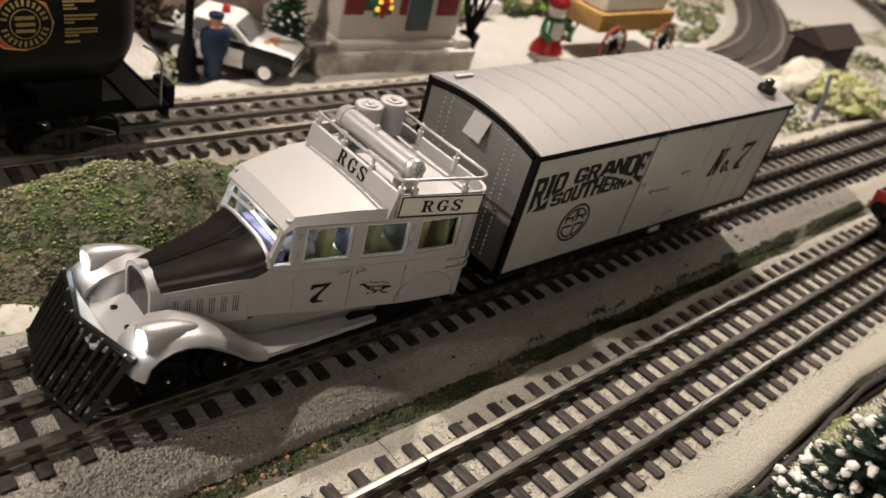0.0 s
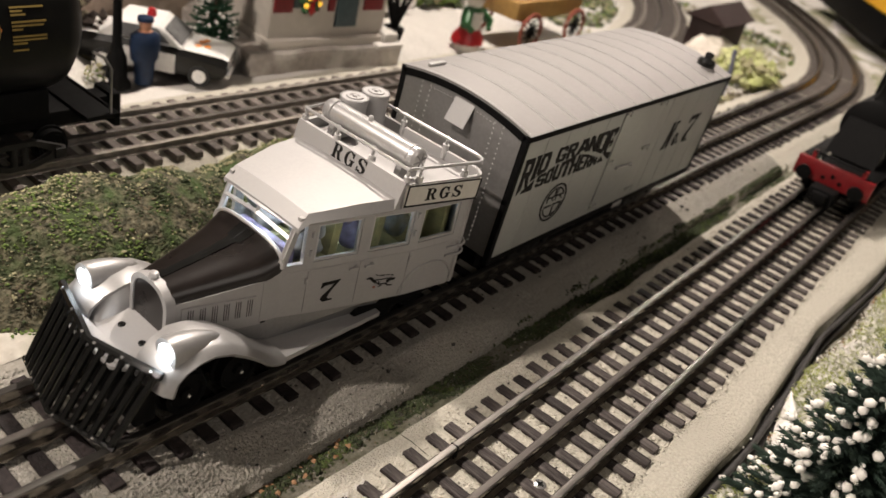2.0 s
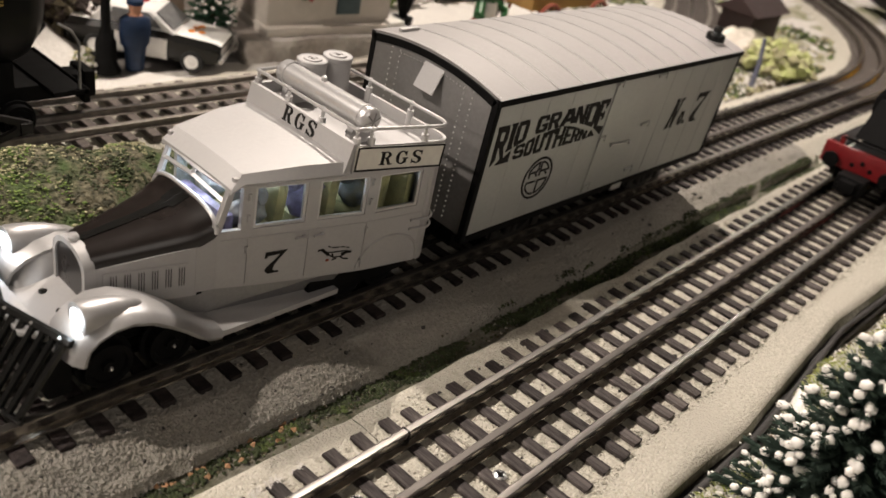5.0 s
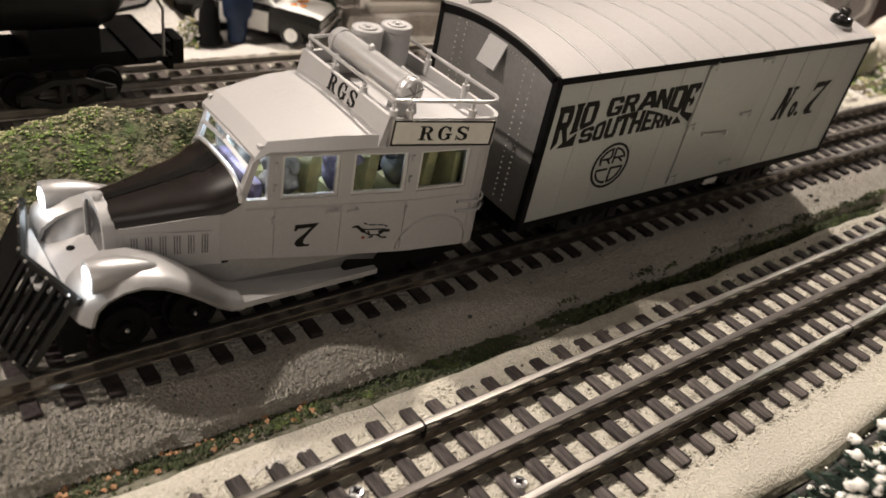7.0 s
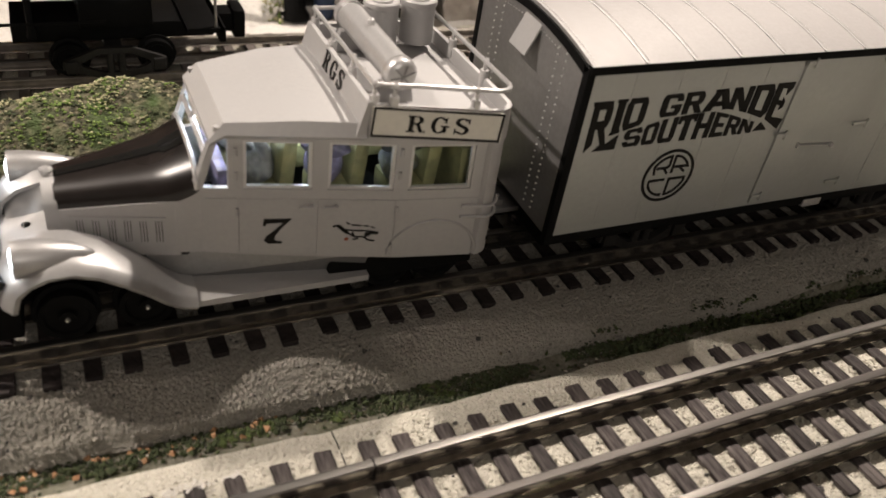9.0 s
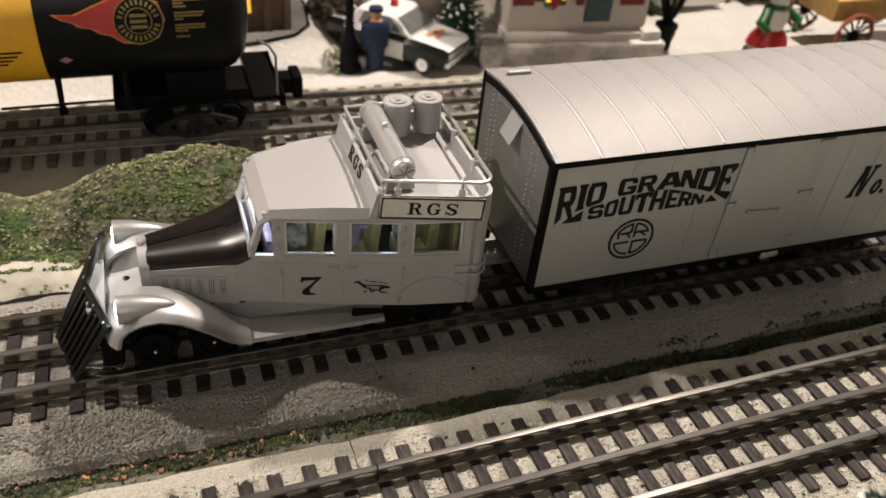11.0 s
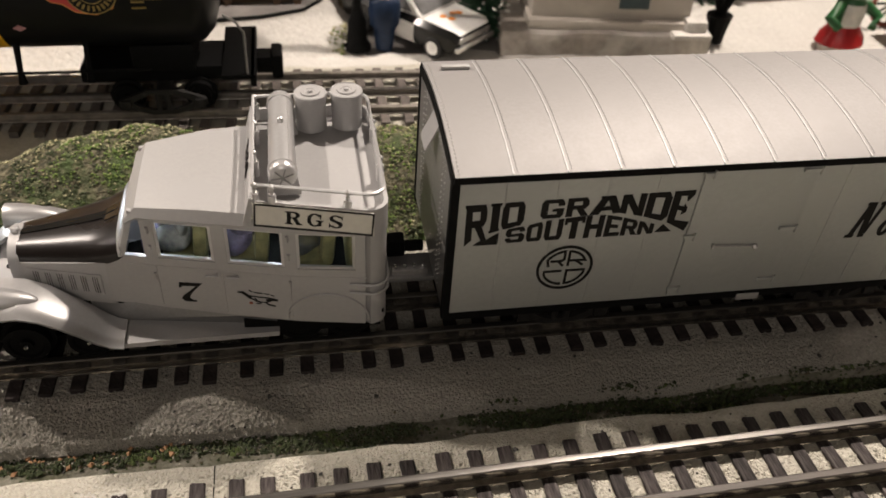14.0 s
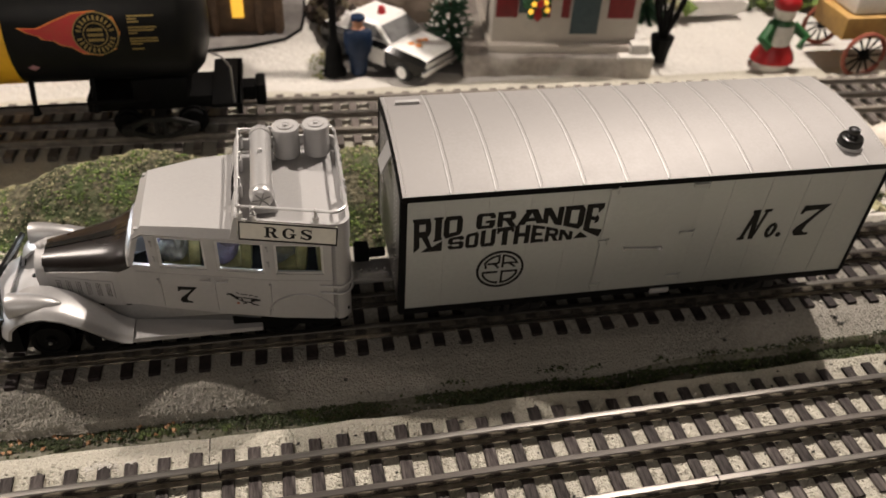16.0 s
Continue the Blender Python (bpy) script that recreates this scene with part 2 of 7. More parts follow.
def bends(x):
    """Rows of the plain profile, and where they run at x: trough, ditch and ledge."""
    tilt = 0.018 * max(0.0, min(6.0, x) - 0.8)
    low = -0.544 - 0.016 * min(1.0, max(0.0, (0.4 - x) / 0.8)) + tilt + 0.008 * wob(x, 0.0, 3.1, 81) + 0.006 * wob(x, 0.0, 11, 82)
    cut = 0.006 * wob(x, 0.0, 4.1, 83)
    return ((-1.62, -1.378, -1.296, -1.15, -0.85, -0.542, -0.430, -0.10), (-1.62, lerp(GRASS_EDGE, x) + cut + 0.006 * wob(x, 0.0, 13, 84), lerp(EDGE, x) + 0.5 * cut, -1.15, -0.85, low, -0.430 + tilt, -0.10))


def plain_y(x, y):
    plan, real = bends(x)
    return float(np.interp(y, real, plan)) if -1.62 < y < -0.10 else y


def ground_height(x, y):
    curve = max(0.0, x - 5.0) ** 2 / 8.4
    curve_far = max(0.0, x - 3.7) ** 2 / 7.2
    yt, yf = y + 0.02 - curve, y - (1.46 - 0.03 * (x + 0.3)) - curve_far
    e = 0.012 * wob(x, y, 5, 3) + 0.006 * wob(x, y, 17, 9)
    prof = ((-9, -0.9), (-2.6, -0.3), (-1.9, -0.02), (-1.55, -0.01), (-1.40, -0.02), (-1.378, -0.08), (-1.366, -0.11), (-1.312, -0.10), (-1.296, -0.010), (-0.544, -0.006), (-0.537, -0.022), (-0.528, -0.052), (-0.495, -0.062), (-0.438, -0.068), (-0.43, -0.068))
    z = lerp(prof, plain_y(x, y))
    if y > -0.40:
        z = -0.03 + 0.02 * wob(x, y, 2.2, 5)
    if y > 1.75:
        z = -0.01 + 0.02 * wob(x, y, 1.3, 7)
    bed = lerp(((0, 0.034), (0.30, 0.029), (0.392, -0.014), (0.408, -0.026), (0.412, -0.075), (0.43, -0.2)), abs(yt))
    bedf = lerp(((0, 0.034), (0.36, 0.030), (0.46, -0.03), (0.55, -0.2)), abs(yf))
    if y > -0.47:
        z = max(z, bed)
    z = max(z, bedf)
    flat = min(1.0, max(0.0, (min(abs(yt), abs(yf), abs(y + 0.9)) - 0.28) / 0.1))
    return z + e * (0.25 + 0.75 * flat)


def ground_kind(x, y):
    w = 0.05 * wob(x, y, 6, 1) + 0.03 * wob(x, y, 19, 2)
    curve = max(0.0, x - 5.0) ** 2 / 8.4
    curve_far = max(0.0, x - 3.7) ** 2 / 7.2
    yt, yf = y + 0.02 - curve, y - (1.46 - 0.03 * (x + 0.3)) - curve_far
    if x > 3.2 and abs(yt) < 0.46 + w:
        return 0
    if abs(yt) < 0.36 + 0.2 * w or (-0.432 < y < 0 and x < 5):
        return 1
    if abs(yf) < 0.44 + w or (0.98 + w < y < 1.9 and x < 3.2):
        return 0
    if y < -1.375 + 0.3 * w:
        return 3
    if y < -1.305:
        return 2
    if y < -0.535:
        return 0
    if y < -0.30:
        return 2
    if y < 1.8:
        if x > 2.4 and wob(x, y, 2.6, 44) > 0.12:
            return 3
        return 5 if x > 2.4 else 1 if y < 0.46 + w else 5
    road = y > 2.02 + 0.6 * w + 0.9 * max(0.0, 0.02 - x) and x < 0.72 and y < 2.9
    if road:
        return 4
    return 3


xs = np.r_[np.linspace(-40, -4, 14), np.arange(-3.9, 6.0, 0.034), np.arange(6.0, 10, 0.12), np.linspace(10.5, 40, 12)]
ys = np.r_[np.linspace(-30, -3.2, 10), np.arange(-3.0, -1.5, 0.08), np.arange(-1.5, -0.551, 0.02), np.arange(-0.552, -0.520, 0.006), np.arange(-0.51, -0.46, 0.02), np.arange(-0.456, -0.412, 0.004), np.arange(-0.40, 0.5, 0.02), np.arange(0.5, 3.2, 0.045), np.arange(3.2, 9, 0.3), np.linspace(9.5, 40, 10)]


def row_y(x, y):
    plan, real = bends(x)
    return float(np.interp(y, plan, real)) if -1.62 < y < -0.10 else y


gverts = [(float(x) * U, row_y(float(x), float(y)) * U, ground_height(float(x), row_y(float(x), float(y))) * U) for y in ys for x in xs]
nx = len(xs)
gfaces = [(j * nx + i, j * nx + i + 1, (j + 1) * nx + i + 1, (j + 1) * nx + i) for j in range(len(ys) - 1) for i in range(nx - 1)]
gme = bpy.data.meshes.new("ground")
gme.from_pydata(gverts, [], gfaces)
for m in (BALLAST_NEAR, BALLAST, DITCH, SNOW, ROAD, ROCKY):
    gme.materials.append(m)
kinds = [ground_kind(float(xs[i] + xs[i + 1]) / 2, float(ys[j] + ys[j + 1]) / 2) for j in range(len(ys) - 1) for i in range(nx - 1)]
gme.polygons.foreach_set("material_index", kinds)
gme.shade_smooth()
ground = tagged(new("ground", gme), "scenic layout ground of fine ballast, mossy ditch and craft snow", "ground", kind="structure")

# ---- track: three rails on wooden ties ----


def straight(x0, x1, y_of, step=0.2):
    return [Vector((x, y_of(x), 0)) for x in np.arange(x0, x1 + 1e-6, step)]


def main_y(x):
    return -0.02 + max(0.0, x - 5.0) ** 2 / 8.4


def near_y(x):
    return -0.892 + 0.022 * (x + 0.1)


def far_y(x):
    return 1.455 - 0.03 * (x + 0.3) + max(0.0, x - 3.7) ** 2 / 7.2


def along(path, off, z):
    """The line at a distance to the left of a path."""
    out = []
    for i, p in enumerate(path):
        d = (path[min(i + 1, len(path) - 1)] - path[max(i - 1, 0)]).normalized()
        out.append(p + off * Vector((-d.y, d.x, 0)) + Vector((0, 0, z)))
    return out


def rail(path, off, top, mats, parent, label, tall=1.0):
    prof = ((-0.022, 0), (0.022, 0), (0.020, 0.006), (0.006, 0.013), (0.005, 0.034), (0.013, 0.040), (0.0138, 0.046), (0.0128, 0.0525), (0.0095, 0.0550), (0.0, 0.0558), (-0.0095, 0.0550), (-0.0128, 0.0525), (-0.0138, 0.046), (-0.013, 0.040), (-0.005, 0.034), (-0.006, 0.013), (-0.020, 0.006))
    bm = bm_new()
    rings = []
    line = along(path, off, top - 0.0558 * tall)
    for i, p in enumerate(line):
        d = (line[min(i + 1, len(line) - 1)] - line[max(i - 1, 0)]).normalized()
        side = Vector((-d.y, d.x, 0))
        rings.append([p + side * a + Vector((0, 0, h * tall)) for a, h in prof])
    loft(bm, rings)
    bm.faces.ensure_lookup_table()
    for f in bm.faces:
        f.material_index = 0 if f.calc_center_median().z > top - 0.0045 else 1
    return part("rail", bm, mats, parent, label, smooth=24)


def tie_mesh(half, width, height, seed, mat):
    rnd = random.Random(seed)
    bm = bm_new()
    box(bm, -width / 2, width / 2, -half, half, 0, height, 0.004)
    for v in bm.verts:
        v.co += Vector((rnd.uniform(-1, 1) * 0.0012, rnd.uniform(-1, 1) * 0.002, rnd.uniform(-1, 1) * 0.0008))
    return finish(bm, "tie", mat, (0, 0, 0), 0)


def track(name, path_y, x0, x1, top, half_gauge, tie_half, spacing, near0, near1, label, seed, phase=0.0, wood=TIE, steel=RAIL_STEEL, web=RAIL_SIDE, tall=1.0):
    """A run of track. Ties between near0 and near1 are single pieces, the rest is joined."""
    t = thing(name, (x0, path_y(x0), top - 0.08), label, "railway track", kind="structure")
    path = straight(x0, x1, path_y)
    rail(path, half_gauge, top, [steel, web], t, "worn outer running rail", tall)
    rail(path, -half_gauge, top, [steel, web], t, "worn outer running rail", tall)
    rail(path, 0, top, [RAIL_DARK, web], t, "dark centre rail", tall)
    meshes = [tie_mesh(tie_half, 0.042, 0.032, seed + k, wood) for k in range(5)]
    rnd = random.Random(seed)
    rest = bm_new()
    x = phase - spacing * math.floor((phase - x0) / spacing)
    ztie = top - 0.0558 * tall - 0.032
    while x < x1:
        slope = (path_y(x + 0.05) - path_y(x - 0.05)) / 0.1
        ang = math.atan(slope) + rnd.uniform(-0.025, 0.025)
        px, py = x + rnd.uniform(-0.006, 0.006), path_y(x) + rnd.uniform(-0.008, 0.008)
        if near0 <= x <= near1:
            o = new("tie", rnd.choice(meshes))
            o.parent = t
            o.matrix_basis = Matrix.Translation((Vector((px, py, ztie)) - BASE[t.name]) * U) @ Matrix.Rotation(ang, 4, "Z")
        else:
            c, s = math.cos(ang), math.sin(ang)
            cor = [(-0.023, -tie_half), (0.023, -tie_half), (0.023, tie_half), (-0.023, tie_half)]
            pts = [(px + a * c - b * s, py + a * s + b * c) for a, b in cor]
            hexa(rest, [(*p, ztie) for p in pts] + [(*p, ztie + 0.032) for p in pts])
        x += spacing / math.sqrt(1 + slope * slope)
    part("far_ties", rest, TIE_PALE, t, smooth=0, kind="stuff")
    return t


track("main_track", main_y, -6.0, 9.6, 0.100, 0.175, 0.262, 0.0977, -3.0, 5.0, "three-rail main track under the silver railbus", 11, -1.017, TIE)
track("front_track", near_y, -6.0, 12.0, 0.060, 0.163, 0.272, 0.0985, -3.0, 4.0, "three-rail front track on tan ballast", 23, -0.548, TIE_FRONT)
track("rear_track", far_y, -8.0, 7.6, 0.100, 0.170, 0.270, 0.100, -3.0, 4.5, "three-rail rear track before the village", 37, 0.0, TIE_PALE, RAIL_DULL, RAIL_DULL, 0.62)


# a rail joint, a track screw, a flat screw head for a hole and spilt white plaster on the front track
for jx, off in ((-0.667, 0.163), (2.05, 0.163), (0.95, -0.163)):
    bm = bm_new()
    box(bm, jx - 0.0022, jx + 0.0022, near_y(jx) + off - 0.0152, near_y(jx) + off + 0.0152, 0.018, 0.0612, 0.0)
    o = solo("rail_joint", bm, BLACK, (jx, near_y(jx) + off, 0.018), "dark gap where two rails meet", "rail joint", kind="structure", smooth=0)
bm = bm_new()
jp = [(-0.708 + 0.002 * wob(0, y, 30, 8), y, ground_height(-0.708, y) + 0.0012) for y in np.arange(-0.568, -0.69, -0.012)]
tube(bm, jp, 0.0016, 4)
solo("roadbed_joint", bm, BLACK, (-0.708, -0.62, 0.0), "thin dark gap between two lengths of roadbed", "joint", kind="structure", smooth=0)
# the second, flatter head stands in for a round dark hole
for px, py, tall in ((-0.912, -0.822, 0.012), (-0.525, -0.985, 0.004)):
    bm = bm_new()
    lathe(bm, [(0.012, 0.0), (0.020, 0.001), (0.021, tall * 0.6), (0.016, tall), (0.009, tall + 0.001), (0.006, tall - 0.004), (0.001, tall - 0.004)], (px, py, 0.002), "z", 16)
    screw = thing("track_screw", (px, py, 0.0), "small steel screw head, the flatter one standing for a hole", "screw", "track screws")
    part("head", bm, CHROME, screw)
    for a in (0, 1):
        d = (0.013, 0.0022) if a else (0.0022, 0.013)
        part("slot", box(bm_new(), px - d[0], px + d[0], py - d[1], py + d[1], tall - 0.001, tall + 0.0042), BLACK, screw, smooth=0)


# ---- the silver freight trailer ----
CX0, CX1, CY = -0.012, 1.762, 0.300
Z0, ZE, ZC = 0.262, 0.775, 0.812
TRAILER_LEAN, BUS_LEAN = 2.7, 0.5


def roof_z(y):
    return ZE + (ZC - ZE) * (1 - (y / CY) ** 2)


trailer = thing("freight_trailer", (0.88, -0.30, 0.10), "silver-grey riveted freight trailer with black edging and lettering", "railway car")
trailer.location.y += 0.0012
trailer.rotation_euler = (radians(TRAILER_LEAN), 0, 0)

# side walls with faint upright seams
for s in (-1, 1):
    bm = bm_new()
    box(bm, CX0 + 0.012, CX1 - 0.012, min(s * CY, s * (CY - 0.018)), max(s * CY, s * (CY - 0.018)), Z0, ZE - 0.004, 0.002)
    wall = part("side_wall", bm, SIDE_GREY, trailer, "flat warm-grey metal side wall")
    bm = bm_new()
    for k in range(1, 12):
        x = CX0 + 0.147 * k
        tube(bm, [(x, s * CY, Z0 + 0.01), (x, s * CY, ZE - 0.02)], 0.0021, 6)
    part("wall_seams", bm, SIDE_GREY, wall, smooth=0)
    bm = bm_new()
    for k in range(88):
        dot(bm, (CX0 + 0.03 + 0.0195 * k, s * CY, Z0 + 0.022), 0.0026)
    for k in range(1, 12):
        for j in range(22):
            dot(bm, (CX0 + 0.147 * k + 0.007, s * CY, Z0 + 0.04 + 0.021 * j), 0.0022)
    part("wall_rivets", bm, SIDE_GREY, wall, smooth=0, kind="stuff")
    # sliding door with its hardware
    bm = bm_new()
    box(bm, 0.706, 1.056, min(s * (CY - 0.002), s * (CY + 0.007)), max(s * (CY - 0.002), s * (CY + 0.007)), 0.276, 0.768, 0.002)
    door = part("door", bm, SIDE_GREY, trailer, "closed sliding door painted like the wall")
    for hx, hz, ln in ((0.714, 0.752, 0.03), (1.032, 0.748, 0.056), (0.712, 0.522, 0.034), (1.028, 0.532, 0.054), (0.716, 0.305, 0.036), (1.026, 0.320, 0.054)):
        bm = bm_new()
        box(bm, hx - ln / 2, hx + ln / 2, min(s * (CY + 0.006), s * (CY + 0.015)), max(s * (CY + 0.006), s * (CY + 0.015)), hz - 0.006, hz + 0.006, 0.002)
        tube(bm, [(hx + ln / 2, s * (CY + 0.014), hz - 0.014), (hx + ln / 2, s * (CY + 0.014), hz + 0.014)], 0.004, 6)
        part("hinge", bm, SIDE_GREY, door)
    bm = bm_new()
    tube(bm, [(0.801, s * (CY + 0.012), 0.479), (0.935, s * (CY + 0.012), 0.468)], 0.0035, 6)
    box(bm, 0.799, 0.804, min(s * (CY + 0.005), s * (CY + 0.016)), max(s * (CY + 0.005), s * (CY + 0.016)), 0.470, 0.486)
    ball(bm, (0.942, s * (CY + 0.013), 0.466), 0.0095, 2)
    part("latch", bm, SILVER_BRIGHT, door, "bright latch rod")
    # black edging
    bm = bm_new()
    box(bm, CX0 - 0.002, CX1 + 0.002, min(s * (CY - 0.01), s * (CY + 0.010)), max(s * (CY - 0.01), s * (CY + 0.010)), ZE - 0.016, ZE + 0.006, 0.001)
    part("eave_edging", bm, BLACK, trailer, "black eave strip")
    bm = bm_new()
    box(bm, CX0 - 0.006, CX0 + 0.018, min(s * (CY - 0.020), s * (CY + 0.003)), max(s * (CY - 0.020), s * (CY + 0.003)), Z0 - 0.02, ZE, 0.001)
    part("corner_edging", bm, BLACK, trailer, "black corner strip")
    bm = bm_new()
    box(bm, CX1 - 0.012, CX1 + 0.001, min(s * (CY - 0.015), s * (CY + 0.003)), max(s * (CY - 0.015), s * (CY + 0.003)), Z0 - 0.01, ZE, 0.001)
    part("corner_edging", bm, BLACK, trailer, "black corner strip")
    bm = bm_new()
    box(bm, CX0, CX1, min(s * (CY - 0.03), s * (CY + 0.001)), max(s * (CY - 0.03), s * (CY + 0.001)), Z0 - 0.030, Z0, 0.001)
    part("sill", bm, BLACK, trailer, "black bottom sill")

arch = [(-CY + 2 * CY * k / 24, roof_z(-CY + 2 * CY * k / 24)) for k in range(25)]
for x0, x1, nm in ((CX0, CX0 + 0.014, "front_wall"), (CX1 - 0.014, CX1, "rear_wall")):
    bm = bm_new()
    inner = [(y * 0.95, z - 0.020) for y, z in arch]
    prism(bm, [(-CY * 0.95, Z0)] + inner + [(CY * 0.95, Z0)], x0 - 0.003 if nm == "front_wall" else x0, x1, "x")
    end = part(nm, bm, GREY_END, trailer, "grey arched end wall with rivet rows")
    bm = bm_new()
    rim_in = [(y * 0.935, z - 0.024) for y, z in arch]
    for (ya, za), (yb, zb), (yc, zc), (yd, zd) in zip(arch, arch[1:], rim_in[1:], rim_in):
        xa = x0 - 0.006 if nm == "front_wall" else x1 + 0.006
        xb = x0 + 0.012 if nm == "front_wall" else x1 - 0.012
        hexa(bm, [(xa, ya, za), (xb, ya, za), (xb, yb, zb), (xa, yb, zb), (xa, yd, zd), (xb, yd, zd), (xb, yc, zc), (xa, yc, zc)])
    bmesh.ops.recalc_face_normals(bm, faces=bm.faces)
    part("arch_edging", bm, BLACK, end, "black arched edging", smooth=0)
    if nm == "front_wall":
        bm = bm_new()
        for yy in (-0.195, -0.155, 0.155, 0.195):
            for j in range(24):
                dot(bm, (x0 - 0.004, yy, Z0 + 0.03 + 0.0205 * j), 0.0042)
        for k in range(20):
            y = -0.15 + 0.0158 * k
            dot(bm, (x0 - 0.004, y, roof_z(y) - 0.045), 0.0032)
        part("end_rivets", bm, SILVER_BRIGHT, end, smooth=0, kind="stuff")
        bm = bm_new()
        box(bm, -0.010, -0.003, -0.065, 0.045, 0.685, 0.795, 0.002)
        hatch = part("hatch_frame", bm, GREY_END, end)
        bm = bm_new()
        hexa(bm, [(-0.052, -0.055, 0.694), (-0.047, -0.055, 0.694), (-0.047, 0.035, 0.694), (-0.052, 0.035, 0.694), (-0.012, -0.055, 0.785), (-0.007, -0.055, 0.785), (-0.007, 0.035, 0.785), (-0.012, 0.035, 0.785)])
        part("hatch_flap", bm, SILVER, hatch, "propped-open pale hatch flap", smooth=0)

# roof: curved panels with standing seams and rivets
seams = [CX0] + [0.147 + 0.1512 * k for k in range(11)] + [CX1]
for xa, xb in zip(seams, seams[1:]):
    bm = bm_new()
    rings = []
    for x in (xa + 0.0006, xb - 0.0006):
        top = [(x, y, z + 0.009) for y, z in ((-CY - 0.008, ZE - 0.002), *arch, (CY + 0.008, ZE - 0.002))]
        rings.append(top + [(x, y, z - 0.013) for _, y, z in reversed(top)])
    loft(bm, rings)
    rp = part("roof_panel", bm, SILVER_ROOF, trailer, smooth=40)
for x in seams[1:-1]:
    bm = bm_new()
    rings = []
    for dx in (-0.0020, 0.0020):
        top = [(x + dx, y, z + 0.0108) for y, z in ((-CY - 0.008, ZE), *arch, (CY + 0.008, ZE))]
        rings.append(top + [(p[0], p[1], p[2] - 0.006) for p in reversed(top)])
    loft(bm, rings)
    rib = part("roof_seam", bm, SEAM_SHEEN, trailer, smooth=40)
    # seam rivets coloured dark grey to give the small shadows they cast
    bm = bm_new()
    for k in range(44):
        y = -CY + 2 * CY * (k + 0.5) / 44
        dot(bm, (x + 0.0115, y, roof_z(y) + 0.0095), 0.0027)
    part("seam_rivets", bm, GREY_END, rib, smooth=0, kind="stuff")
bm = bm_new()
for xx in (CX0 + 0.012, CX1 - 0.012):
    for k in range(40):
        y = -CY + 2 * CY * (k + 0.5) / 40
        dot(bm, (xx, y, roof_z(y) + 0.0095), 0.0026)
part("roof_edge_rivets", bm, SILVER_BRIGHT, trailer, smooth=0, kind="stuff")
bm = bm_new()
box(bm, 0.035, 0.125, 0.215, 0.232, roof_z(0.22) + 0.008, roof_z(0.22) + 0.022, 0.003)
part("roof_cleat", bm, SILVER, trailer)
bm = bm_new()
lathe(bm, [(0.044, 0), (0.044, 0.026), (0.040, 0.034), (0.022, 0.038), (0.019, 0.044), (0.022, 0.052), (0.021, 0.064), (0.012, 0.070), (0.001, 0.071)], (1.632, -0.205, roof_z(-0.2) + 0.006), "z", 24)
part("chimney", bm, BLACK_GLOSS, trailer, "short gloss-black roof vent")
bm = bm_new()
lathe(bm, [(0.05, 0), (0.05, 0.008), (0.04, 0.01)], (1.632, -0.205, roof_z(-0.2) + 0.003), "z", 24)
part("vent_flange", bm, SILVER, trailer)

# underframe, trucks and step
bm = bm_new()
box(bm, 0.03, 1.73, -0.225, 0.225, 0.165, Z0 - 0.005, 0.004)
frame_ = part("underframe", bm, BLACK, trailer, "black underframe")
for k in range(9):
    part("cross_beam", box(bm_new(), 0.10 + 0.19 * k, 0.125 + 0.19 * k, -0.285, 0.285, 0.215, 0.24), BLACK, frame_)


def wheelset(x, y, z, r, parent, half=0.165):
    for s in (-1, 1):
        bm = bm_new()
        lathe(bm, [(r + 0.012, s * (half - 0.022)), (r + 0.012, s * (half - 0.014)), (r, s * (half - 0.012)), (r, s * (half + 0.018)), (r - 0.014, s * (half + 0.018)), (r - 0.018, s * (half + 0.010)), (0.02, s * (half + 0.010)), (0.018, s * (half + 0.022)), (0.001, s * (half + 0.024))], (x, y, z), "y", 20)
        part("wheel", bm, BLACK, parent)
    bm = bm_new()
    tube(bm, [(x, y - half, z), (x, y + half, z)], 0.012, 8)
    part("axle", bm, BLACK, parent)


